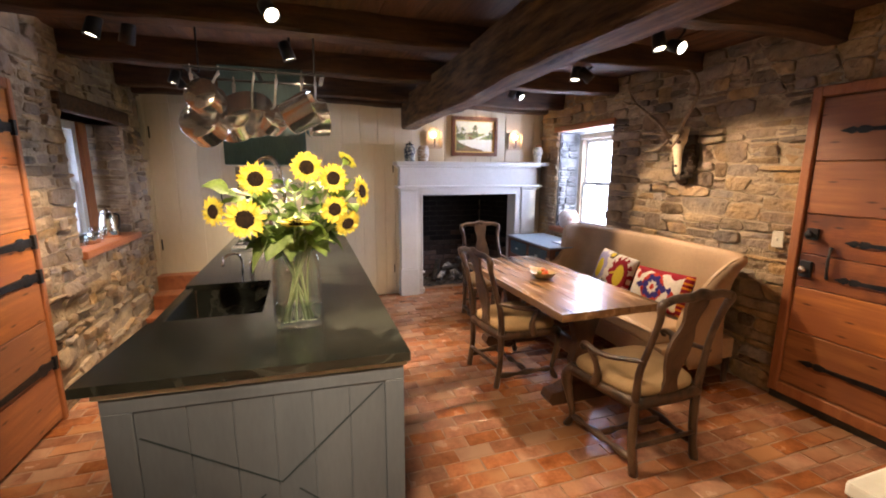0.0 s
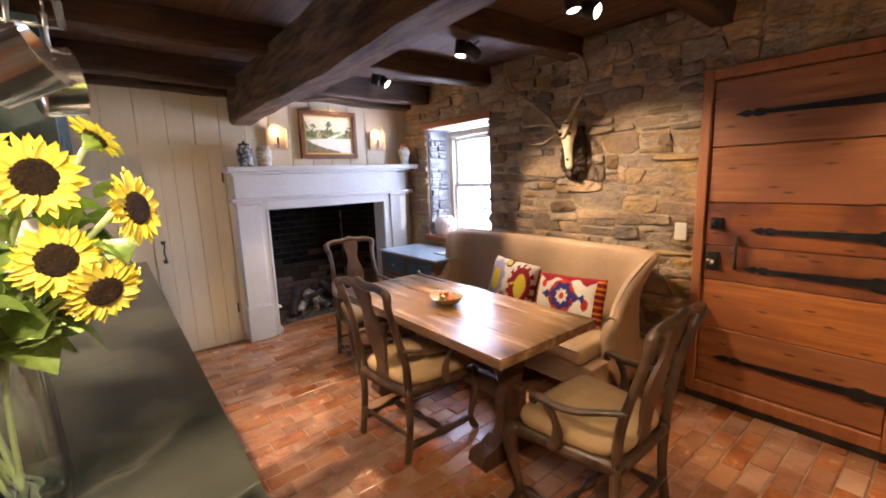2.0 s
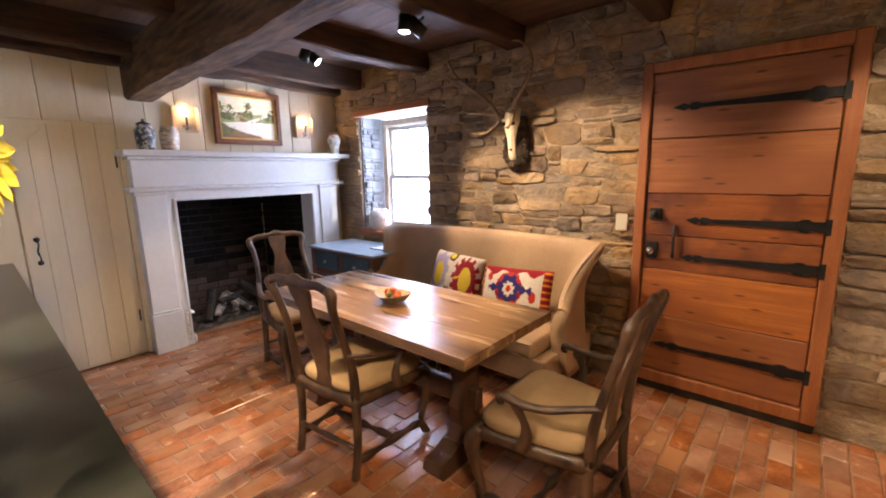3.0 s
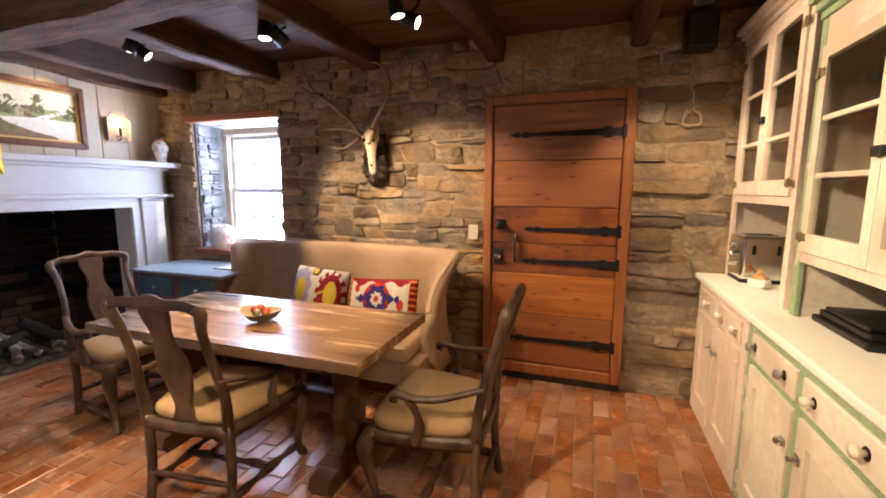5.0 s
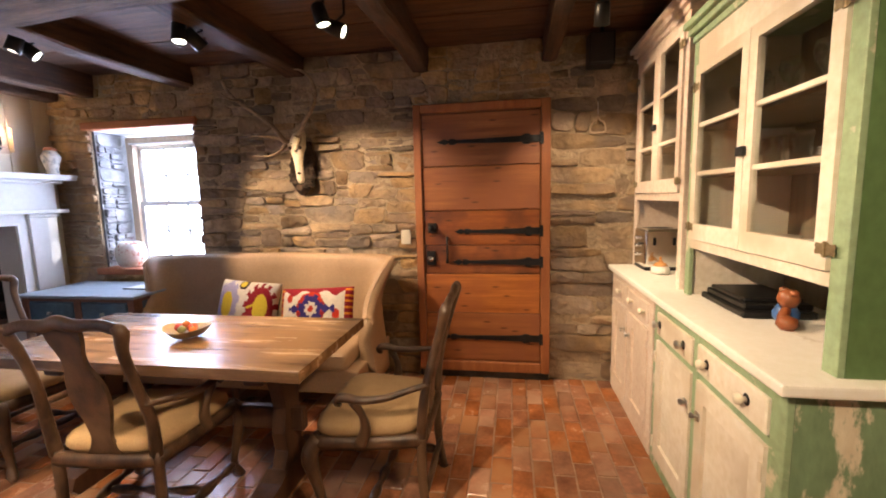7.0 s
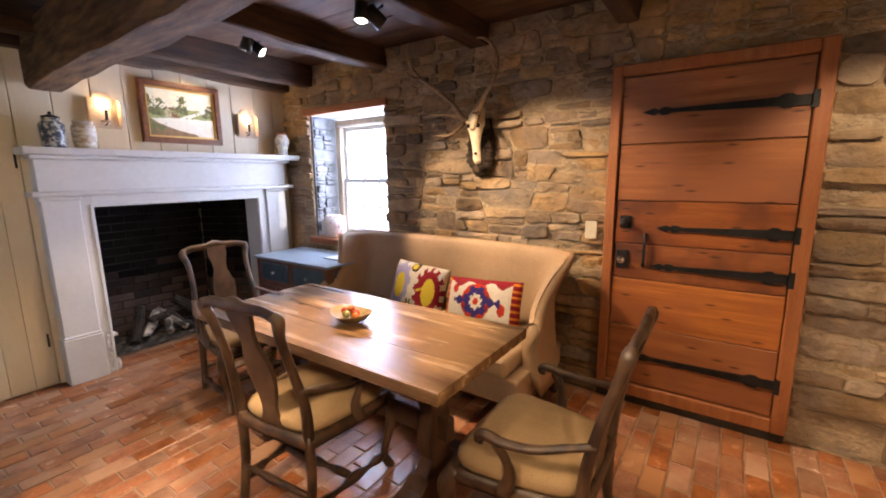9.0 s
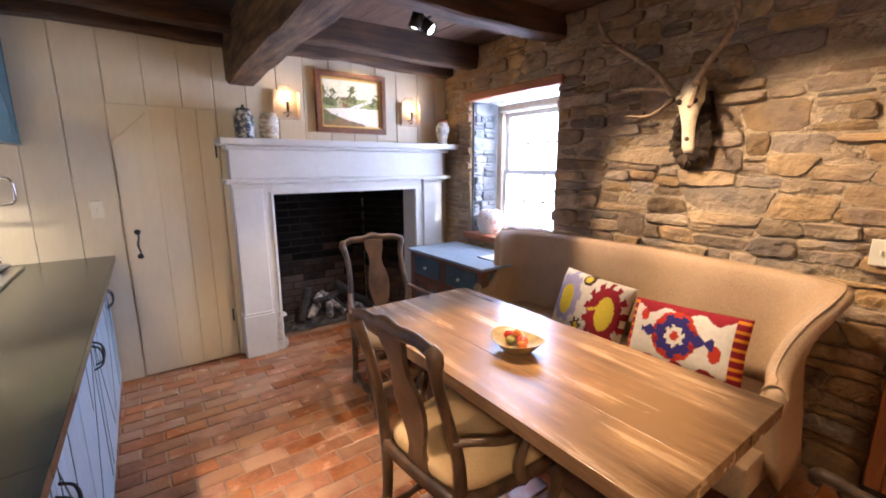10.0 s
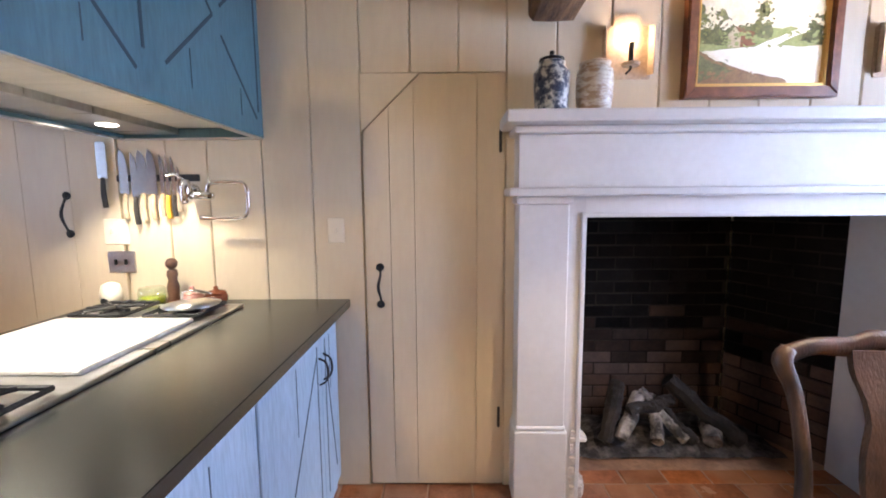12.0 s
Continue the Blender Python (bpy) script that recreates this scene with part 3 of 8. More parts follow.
steps = thing("wooden_steps", (-1.25, 5.0, 0), "small flight of orange-brown wooden steps below a door", "steps", kind="structure")
for k, (y, z) in enumerate(((4.62, 0.16), (4.88, 0.31), (5.08, 0.47))):
    part("tread", B(-1.58, -0.80, y - 0.02, min(y + 0.27, 5.215), z - 0.03, z, bevel=0.006), M_REDWOOD, steps)
    part("riser", B(-1.58, -0.80, y, y + 0.02, z - 0.16 if k else 0, z - 0.03), M_REDWOOD, steps)

# fireplace surround
fire = thing("fireplace", (2.05, 5.1, 0), "white painted wooden fireplace surround with a deep mantel shelf", "fireplace", kind="structure")
FY = 5.10
for x0, x1 in ((1.10, 1.31), (2.785, 3.0)):
    part("pilaster", B(x0, x1, FY, YN, 0.36, 1.345, bevel=0.004), M_WHITE, fire)
    part("plinth", B(x0 - 0.012, x1 + 0.012, FY - 0.014, YN, 0, 0.345, bevel=0.005), M_WHITE, fire)
    part("plinth_moulding", B(x0 - 0.006, x1 + 0.006, FY - 0.008, YN, 0.345, 0.366, bevel=0.006), M_WHITE, fire)
    part("capital", B(x0 - 0.012, x1 + 0.012, FY - 0.016, YN, 1.345, 1.378, bevel=0.006), M_WHITE, fire)
part("frieze", B(1.095, 3.005, FY - 0.008, YN, 1.412, 1.628, bevel=0.003), M_WHITE, fire)
part("architrave_moulding", B(1.05, 3.07, FY - 0.058, YN, 1.378, 1.412, bevel=0.010, seg=3), M_WHITE, fire)
part("bed_moulding", B(1.07, 3.05, FY - 0.05, YN, 1.628, 1.658, bevel=0.012, seg=3), M_WHITE, fire)
part("mantel_shelf", B(1.03, 3.125, FY - 0.125, YN, 1.658, 1.706, bevel=0.008, seg=2), M_WHITE, fire)
for x0, x1 in ((1.31, FX0), (FX1, 2.785)):
    part("inner_panel", B(x0, x1, FY + 0.022, YN, 0, 1.3775), M_WHITE, fire)
part("inner_panel", B(FX0, FX1, FY + 0.022, YN, FZ, 1.3775), M_WHITE, fire)
for x0, x1, z0, z1 in ((FX0 - 0.018, FX0 + 0.002, 0, FZ + 0.018), (FX1 - 0.002, FX1 + 0.018, 0, FZ + 0.018), (FX0 - 0.016, FX1 + 0.016, FZ - 0.002, FZ + 0.018)):
    part("inner_bead", B(x0, x1, FY + 0.012, FY + 0.026, z0, z1, bevel=0.003), M_WHITE, fire)
part("jamb", B(FX1 - 0.006, FX1 + 0.05, FY + 0.026, 5.34, 0, FZ), M_WHITE, fire)
part("jamb", B(FX0 - 0.05, FX0 + 0.006, FY + 0.026, 5.30, 0.34, FZ), M_WHITE, fire)

# firebox of sooty bricks: back and splayed sides
firebox = thing("firebox", (2.05, 5.6, 0), "sooty blackened brick firebox", "firebox", kind="structure")
FB = [(FX0 - 0.03, 5.32), (FX0 + 0.10, 5.84), (FX1 - 0.22, 5.84), (FX1 + 0.03, 5.34)]
for i, (p, q) in enumerate(zip(FB, FB[1:])):
    p, q = Vector((p[0], p[1], 0)), Vector((q[0], q[1], 0))
    d = (q - p)
    L = d.length
    d.normalize()
    nrm = Vector((d.y, -d.x, 0))
    back = slab(bmesh.new(), [(0, 0), (L, 0), (L, 1.9), (0, 1.9)], lambda u, v, e: p + d * u + nrm * e + Vector((0, 0, v)), -0.05, -0.012)
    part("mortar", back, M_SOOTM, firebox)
    for row in range(20):
        u = -0.11 * (row % 2)
        while u < L:
            a, b = max(u, 0), min(u + 0.205, L)
            if b - a > 0.02:
                bb = slab(bmesh.new(), [(a, row * 0.073), (b, row * 0.073), (b, row * 0.073 + 0.062), (a, row * 0.073 + 0.062)], lambda s, v, e: p + d * s + nrm * e + Vector((0, 0, v)), -0.02, random.uniform(-0.006, 0.003))
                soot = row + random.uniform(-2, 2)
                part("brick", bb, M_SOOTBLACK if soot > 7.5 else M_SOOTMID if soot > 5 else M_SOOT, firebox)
            u += 0.217
part("lintel", B(FX0 - 0.05, FX1 + 0.05, 5.225, 5.30, FZ + 0.0, FZ + 0.05), M_SOOTM, firebox)

# east window in its deep reveal
window_1 = thing("window_1", (3.4, 4.3, 0.88), "white small-paned sash window in a deep stone reveal", "window", kind="structure")


def sash_window(w, x, s, y0, y1, z0, z1, cols, casing):
    """x: inner face; s: outward direction."""
    bx = lambda a, b, c, d, e, f, **k: B(min(x + s * a, x + s * b), max(x + s * a, x + s * b), c, d, e, f, **k)
    for c, d, e, f in ((y0, y0 + 0.07, z0, z1), (y1 - 0.07, y1, z0, z1), (y0 + 0.07, y1 - 0.07, z1 - 0.07, z1), (y0 + 0.07, y1 - 0.07, z0, z0 + 0.04)):
        part("window_frame", bx(0, 0.10, c, d, e, f, bevel=0.004), casing, w)
    mid = (z0 + z1) / 2 - 0.02
    for (e, f, o) in ((z0 + 0.04, mid + 0.02, 0.03), (mid - 0.02, z1 - 0.07, 0.06)):
        a, b = y0 + 0.07, y1 - 0.07
        sh = bmesh.new()
        for c, d, g, h in ((a, a + 0.04, e, f), (b - 0.04, b, e, f), (a + 0.04, b - 0.04, e, e + 0.045), (a + 0.04, b - 0.04, f - 0.04, f)):
            box(sh, min(x + s * o, x + s * (o + 0.03)), max(x + s * o, x + s * (o + 0.03)), c, d, g, h)
        sash = part("sash", sh, M_SASH, w)
        for k in range(1, cols):
            yy = a + 0.04 + (b - a - 0.08) * k / cols
            part("muntin", bx(o + 0.005, o + 0.025, yy - 0.009, yy + 0.009, e + 0.045, f - 0.04), M_SASH, sash)
        zz = (e + f) / 2
        part("muntin", bx(o + 0.004, o + 0.024, a + 0.04, b - 0.04, zz - 0.009, zz + 0.009), M_SASH, sash)
        pane = part("pane", bx(o + 0.013, o + 0.016, a + 0.04, b - 0.04, e + 0.045, f - 0.04), M_PANE, sash)
        pane.visible_shadow = False


M_CASING = mk("bare_casing", (0.42, 0.33, 0.23), (0.55, 0.45, 0.33), 3.0, 0.5, bump=0.1, stretch=(8, 8, 0.8))
sash_window(window_1, 3.42, 1, 3.85, 4.76, 0.86, 2.06, 3, M_CASING)
part("window_sill", B(3.06, 3.44, 3.795, 4.83, 0.82, 0.875, bevel=0.006), M_REDWOOD, window_1, "red-brown wooden sill board")
part("lintel", B(3.09, 3.16, 3.74, 4.86, 2.085, 2.15, bevel=0.006), M_REDWOOD, window_1, "red-brown wooden lintel")
part("soffit", B(3.16, 3.52, 3.79, 4.83, 2.085, 2.13), M_WHITE, window_1, "white painted soffit")
part("shade_rod", T([(3.40, 3.92, 2.0), (3.40, 4.7, 2.0)], 0.006, smooth=1), M_SASH, window_1)
bm = bmesh.new()
box(bm, 3.16, 3.52, 4.80, 4.83, 0.875, 2.085)
box(bm, 3.16, 3.52, 3.79, 3.815, 0.875, 2.085)
reveal = part("reveal", bm, M_STONE_GREY, window_1, "pale stone reveal")

# west window
window_2 = thing("window_2", (-1.9, 4.1, 1.0), "white sash window in a deep stone reveal", "window", kind="structure")
sash_window(window_2, -1.88, -1, 3.70, 4.52, 0.98, 2.0, 3, M_SASH)
part("window_sill", B(-1.98, -1.58, 3.67, 4.80, 0.94, 1.0, bevel=0.006), M_REDWOOD, window_2, "orange-brown wooden sill board")
part("side_board", B(-1.92, -1.86, 4.52, 4.66, 1.0, 2.0), M_DOORFR, window_2)
part("lintel", B(-1.98, -1.58, 3.6, 4.84, 2.0, 2.12, bevel=0.01), M_JOIST, window_2)


def strap(bm, place, u0, u1, v, s=1, h=0.05):
    """A tapered wrought strap with a spear tip; u0 is the hinge end."""
    L = u1 - u0
    o = [(0, 0.5), (0.10, 0.5), (0.12, 0.72), (0.16, 0.72), (0.19, 0.45), (0.80, 0.22), (0.83, 0.42), (0.87, 0.42), (0.885, 0.16), (0.92, 0.42), (1.0, 0.0)]
    out = [(u0 + L * a, v + b * h) for a, b in o] + [(u0 + L * a, v - b * h) for a, b in o[-2::-1]]
    slab(bm, out, place, 0, 0.010)
    box_at = lambda u, r: slab(bm, [(u - r, v - h * 0.85), (u + r, v - h * 0.85), (u + r, v + h * 0.85), (u - r, v + h * 0.85)], place, 0, 0.022)
    box_at(u0, 0.013)
    return bm


# east plank door
door_1 = thing("door_1", (3.1, 1.39, 0.1), "closed orange pine plank door with long black strap hinges", "door", kind="structure")
seams = [0.145, 0.53, 0.84, 1.065, 1.33, 1.665, 2.055]
for k, (a, b) in enumerate(zip(seams, seams[1:])):
    pb = B(3.095, 3.14, 0.955, 1.835, a + 0.0025, b - 0.0025, bevel=0.004)
    part("plank", pb, M_DOORDARK if k in (2, 3) else M_DOOR, door_1)
for y0, y1, z0, z1 in ((0.882, 0.95, 0.06, 2.125), (1.84, 1.898, 0.06, 2.125), (0.95, 1.84, 2.06, 2.125), (0.95, 1.84, 0.06, 0.14)):
    part("door_frame", B(3.075, 3.2, y0, y1, z0, z1, bevel=0.006), M_DOORFR, door_1)
part("threshold", B(3.10, 3.3, 0.882, 1.898, 0.0, 0.0575, bevel=0.008), M_STONE_DARK, door_1, "dark stone threshold below the door")
part("backing", B(3.145, 3.3, 0.882, 1.898, 0.06, 2.125), M_DOORFR, door_1)
for z, far in ((1.845, 1.72), (1.17, 1.60), (0.935, 1.62), (0.335, 1.74)):
    part("strap_hinge", strap(bmesh.new(), onx(3.094, -1), 0.945, far, z), M_IRON, door_1, "long black wrought-iron strap hinge")
for y, z, h in ((1.772, 1.20, 0.075), (1.782, 0.965, 0.11)):
    lb = B(3.078, 3.096, y - 0.034, y + 0.034, z - h / 2, z + h / 2, bevel=0.004)
    lock = part("lock_plate", lb, M_IRON, door_1, "black iron lock plate")
    part("knob", lathe(bmesh.new(), [(0.0, -0.05), (0.02, -0.046), (0.026, -0.032), (0.012, -0.014), (0.012, 0)], (3.08, y, z), 14, "x"), M_CHROME if h > 0.1 else M_IRON, lock, smooth=True)
part("latch_bar", T([(3.088, 1.66, 1.125), (3.07, 1.655, 1.09), (3.066, 1.655, 1.03), (3.07, 1.655, 0.97), (3.088, 1.66, 0.93)], [0.016, 0.010, 0.012, 0.010, 0.016], squash=0.7), M_IRON, door_1, "black iron latch bar")

# west plank door
door_4 = thing("door_4", (-1.6, 2.57, 0.0), "closed orange pine plank door with long black strap hinges", "door", kind="structure")
seams = [0.02, 0.36, 0.68, 0.93, 1.25, 1.62, 2.04]
for a, b in zip(seams, seams[1:]):
    part("plank", B(-1.64, -1.60, 2.06, 3.08, a + 0.0025, b - 0.0025, bevel=0.004), M_DOOR, door_4)
for y0, y1, z0, z1 in ((2.02, 2.06, 0, 2.1), (3.08, 3.12, 0, 2.1), (2.06, 3.08, 2.04, 2.1)):
    part("door_frame", B(-1.7, -1.585, y0, y1, z0, z1, bevel=0.006), M_DOORFR, door_4)
part("backing", B(-1.8, -1.645, 2.02, 3.12, 0, 2.1), M_DOORFR, door_4)
for z in (1.83, 1.17, 0.96, 0.40):
    part("strap_hinge", strap(bmesh.new(), onx(-1.60, 1), 3.075, 2.25, z), M_IRON, door_4, "long black wrought-iron strap hinge")

# ---- counter with sink ----
CZ = 0.92
counter = thing("countertop", (-0.18, 3.28, CZ - 0.035), "long dark soapstone worktop with pale veins", "countertop")
CX0, CX1, CY0, CY1 = -0.765, 0.335, 1.425, 5.205
SK = (-0.690, -0.265, 2.08, 2.725)
RIGHT = lambda y: 0.308 + 0.047 * (y - CY0) / (CY1 - CY0)
LEFT = lambda y: min(-0.79 + 0.07 * (y - CY0), -0.74) if y < 2.2 else -0.74
for name, outline, top in (
        ("slab", [(LEFT(CY0), CY0 + 0.055), (RIGHT(CY0), CY0 - 0.005), (RIGHT(SK[2]), SK[2]), (LEFT(SK[2]), SK[2])], CZ),
        ("sink_ledge", [(SK[1], SK[2] - 0.004), (RIGHT(SK[2]) - 0.0006, SK[2] - 0.004), (RIGHT(SK[3]) - 0.0006, SK[3] + 0.004), (SK[1], SK[3] + 0.004)], CZ - 0.0005),
        ("slab", [(LEFT(3), SK[3]), (RIGHT(SK[3]), SK[3]), (RIGHT(CY1), CY1), (LEFT(3), CY1)], CZ)):
    bm = slab(bmesh.new(), outline, onz(top), CZ - 0.035 - top, 0.0)
    if name == "slab":
        bmesh.ops.bevel(bm, geom=[e for e in bm.edges if all(abs(v.co.z - CZ) < 1e-5 for v in e.verts)], offset=0.002, segments=2, affect="EDGES")
    part(name, bm, M_SOAP, counter)
sink = thing("sink", (-0.46, 2.4, 0.66), "deep dark soapstone apron sink set into the worktop", "sink")
bm = bmesh.new()
box(bm, SK[0] - 0.05, SK[0], SK[2], SK[3], 0.64, CZ - 0.012, bevel=0.004)
part("apron", bm, M_SOAP, sink)
part("basin_floor", B(SK[0], SK[1] + 0.02, SK[2] - 0.02, SK[3] + 0.02, 0.64, 0.665), M_SOAP, sink)
part("basin_wall", B(SK[1], SK[1] + 0.02, SK[2] - 0.02, SK[3] + 0.02, 0.665, CZ - 0.04), M_SOAP, sink)
part("basin_wall", B(SK[0], SK[1], SK[2] - 0.02, SK[2], 0.665, CZ - 0.04), M_SOAP, sink)
part("basin_wall", B(SK[0], SK[1], SK[3], SK[3] + 0.02, 0.665, CZ - 0.04), M_SOAP, sink)
part("drain", lathe(bmesh.new(), [(0.0, 0.668), (0.04, 0.669), (0.045, 0.666)], (-0.46, 2.4, 0)), M_CHROME, sink)


# a groove as a thin raised strip, its shade put into the colour
def groove(bm, place, p, q, w=0.007, d=0.0015):
    p, q = Vector((p[0], p[1])), Vector((q[0], q[1]))
    n = (q - p).normalized()
    s = Vector((-n.y, n.x)) * w / 2
    slab(bm, [tuple(p + s), tuple(q + s), tuple(q - s), tuple(p - s)], place, 0, d)
    return bm


BX = 0.288  # cabinet face


def base_cabinet(y0, y1, split):
    c = thing("base_cabinet", ((BX - 0.35), (y0 + y1) / 2, 0), "light blue painted base cabinet with plank doors and ring pulls", "cabinet", "cabinets under the long worktop")
    part("body", B(-0.24 if 1.4 < y0 < 2.5 else -0.66, BX - 0.022, y0, y1, 0.0, CZ - 0.036), M_BLUE, c)
    if 1.4 < y0 < 2.5:
        part("back_panel", B(-0.66, -0.24, y0, y1, 0.0, 0.635), M_BLUE, c)
    for a, b in ((y0 + 0.004, split - 0.002), (split + 0.002, y1 - 0.004)):
        d = part("door", B(BX - 0.022, BX, a, b, 0.07, CZ - 0.05, bevel=0.003), M_BLUE, c)
        s = 1 if b < split + 0.001 else -1
        hinge, lock = (a + 0.06, b - 0.05) if s > 0 else (b - 0.06, a + 0.05)
        mid = (lock + hinge) / 2
        for p, q, w in (((lock, 0.76), (hinge, 0.16), 0.008), ((lock, 0.80), (lock, 0.12), 0.006), ((mid, 0.80), (mid, 0.56), 0.003)):
            part("plank_groove", groove(bmesh.new(), onx(BX), p, q, w), M_GAP, d)
        u = (b - 0.026) if s > 0 else (a + 0.026)
        ring = T([(BX, u, 0.745), (BX + 0.028, u, 0.728), (BX + 0.036, u, 0.69), (BX + 0.028, u, 0.652), (BX, u, 0.635)], [0.0045, 0.004, 0.005, 0.004, 0.0045], seg=6)
        part("pull", ring, M_IRON, d, "black iron loop pull", smooth=True)
    return c


base_cabinet(4.40, 5.20, 4.96)
base_cabinet(3.40, 4.396, 3.955)
base_cabinet(2.42, 3.396, 2.91)
base_cabinet(1.56, 2.416, 1.98)
endp = thing("end_panel", (-0.2, 1.475, 0), "grey-blue plank panel with diagonal braces closing the worktop's end", "panel")
part("board_back", B(-0.72, BX, 1.465, 1.495, 0, CZ - 0.06), M_GREYBLUE, endp)
part("rail", B(-0.72, BX, 1.453, 1.465, 0.80, CZ - 0.062, bevel=0.002), M_GREYBLUE, endp)
part("top_strip", B(-0.735, BX + 0.01, 1.441, 1.495, CZ - 0.058, CZ - 0.038, bevel=0.002), M_HUTCH, endp, "thin worn cream strip under the slab")
for x0, x1 in ((-0.72, -0.63), (0.215, BX)):
    part("stile", B(x0, x1, 1.453, 1.465, 0, 0.80, bevel=0.002), M_GREYBLUE, endp)
for x0, x1 in zip((-0.63, -0.47, -0.325, -0.19, -0.055, 0.08), (-0.47, -0.325, -0.19, -0.055, 0.08, 0.215)):
    part("plank", B(x0 + 0.002, x1 - 0.002, 1.459, 1.465, 0.08, 0.80, bevel=0.0015), M_GREYBLUE, endp)
for p, q in (((0.205, 0.79), (-0.18, 0.44)), ((-0.18, 0.44), (-0.62, 0.70)), ((-0.12, 0.40), (0.19, 0.12)), ((-0.24, 0.40), (-0.55, 0.14))):
    part("brace_groove", groove(bmesh.new(), ony(1.4585, -1), p, q, 0.006), M_GAP, endp)

endp.rotation_euler = (0, 0, -0.052)
endp.location.y += 0.022

# spring faucet and small tap
faucet = thing("kitchen_faucet", (-0.24, 2.95, CZ), "tall chrome spring faucet on the worktop", "faucet")
part("post", T([(-0.16, 2.9, CZ), (-0.16, 2.9, 1.30), (-0.17, 2.9, 1.52), (-0.21, 2.9, 1.65), (-0.27, 2.9, 1.675), (-0.32, 2.88, 1.62), (-0.345, 2.86, 1.48), (-0.345, 2.85, 1.34)], 0.011, seg=8), M_CHROME, faucet, smooth=True)
coil = []
base_path = spline([(-0.165, 2.9, 1.38), (-0.17, 2.9, 1.52), (-0.21, 2.9, 1.65), (-0.27, 2.9, 1.675), (-0.32, 2.88, 1.62), (-0.345, 2.86, 1.48)], 16)
for i, p in enumerate(base_path):
    for k in range(3):
        f = i + k / 3
        a = f * 2.2
        coil.append((p[0] + 0.019 * math.cos(a) * 0.6, p[1] + 0.019 * math.sin(a), p[2] + 0.012 * math.cos(a)))
part("spring", tube(bmesh.new(), coil, 0.004, seg=5, smooth=1), M_CHROME, faucet, "coiled steel spring", smooth=True)
part("spray_head", lathe(bmesh.new(), [(0.014, 1.22), (0.02, 1.24), (0.02, 1.30), (0.013, 1.35)], (-0.345, 2.85, 0)), M_CHROME, faucet, smooth=True)
part("base_ring", lathe(bmesh.new(), [(0.03, CZ), (0.03, CZ + 0.02), (0.018, CZ + 0.03), (0.016, CZ + 0.12)], (-0.16, 2.9, 0)), M_CHROME, faucet, smooth=True)
tap = thing("bridge_tap", (-0.5, 3.0, CZ), "low curved chrome tap beside the sink", "tap")
part("spout", T([(-0.46, 2.98, CZ), (-0.46, 2.98, 1.02), (-0.49, 2.95, 1.06), (-0.54, 2.90, 1.05), (-0.56, 2.88, 0.99)], 0.009), M_CHROME, tap, smooth=True)
part("lever", T([(-0.40, 2.98, CZ), (-0.40, 2.98, 0.99), (-0.36, 2.96, 1.01)], [0.014, 0.012, 0.006]), M_CHROME, tap, smooth=True)

# range top
rt = thing("cooktop", (-0.35, 4.5, CZ), "stainless steel range top with griddle and black burner grates", "cooktop")
RX0, RX1, RY0, RY1 = -0.655, -0.065, 3.90, 5.07
part("tray", B(RX0, RX1, RY0, RY1, CZ + 0.001, CZ + 0.014, bevel=0.003), M_STEEL, rt)
part("griddle", B(RX0 + 0.04, RX1 - 0.05, 4.33, 4.80, CZ + 0.014, CZ + 0.030, bevel=0.004), M_SATIN, rt, "bright steel griddle plate")
for yc in (4.10, 4.93):
    for xc in (-0.50, -0.22):
        if yc > 4.5:
            hw = 0.10
        else:
            hw = 0.13
        g = bmesh.new()
        for a in range(4):
            an = a * math.pi / 4 + 0.2
            dx, dy = math.cos(an) * hw, math.sin(an) * hw
            tube(g, [(xc - dx, yc - dy, CZ + 0.038), (xc + dx, yc + dy, CZ + 0.038)], 0.006, seg=5, smooth=1)
        for sx in (-1, 1):
            tube(g, [(xc + sx * hw, yc - hw, CZ + 0.03), (xc + sx * hw, yc + hw, CZ + 0.03)], 0.007, seg=5, smooth=1)
            tube(g, [(xc - hw, yc + sx * hw, CZ + 0.03), (xc + hw, yc + sx * hw, CZ + 0.03)], 0.007, seg=5, smooth=1)
        part("grate", g, M_IRON, rt)
        part("burner", lathe(bmesh.new(), [(0.045, CZ + 0.014), (0.045, CZ + 0.024), (0.02, CZ + 0.03)], (xc, yc, 0), 16), M_IRON, rt)
PX, PY = -0.22, 4.06
pan = thing("saute_pan", (PX, PY, CZ + 0.046), "shallow stainless saute pan with lid on a burner", "pan")
part("body", lathe(bmesh.new(), [(0.0, CZ + 0.046), (0.12, CZ + 0.046), (0.132, CZ + 0.054), (0.135, CZ + 0.098), (0.139, CZ + 0.102)], (PX, PY, 0), 36), M_CHROME, pan, smooth=True)
lid = part("lid", lathe(bmesh.new(), [(0.139, CZ + 0.1025), (0.132, CZ + 0.107), (0.11, CZ + 0.109), (0.05, CZ + 0.116), (0.0, CZ + 0.117)], (PX, PY, 0), 36), M_CHROME, pan, smooth=True)
part("knob", T([(PX - 0.035, PY, CZ + 0.114), (PX - 0.028, PY, CZ + 0.136), (PX + 0.028, PY, CZ + 0.136), (PX + 0.035, PY, CZ + 0.114)], 0.006), M_CHROME, lid, smooth=True)
part("handle", T([(PX - 0.11, PY - 0.08, CZ + 0.085), (PX - 0.22, PY - 0.16, CZ + 0.10), (PX - 0.31, PY - 0.22, CZ + 0.105)], [0.008, 0.010, 0.011]), M_CHROME, pan, smooth=True)

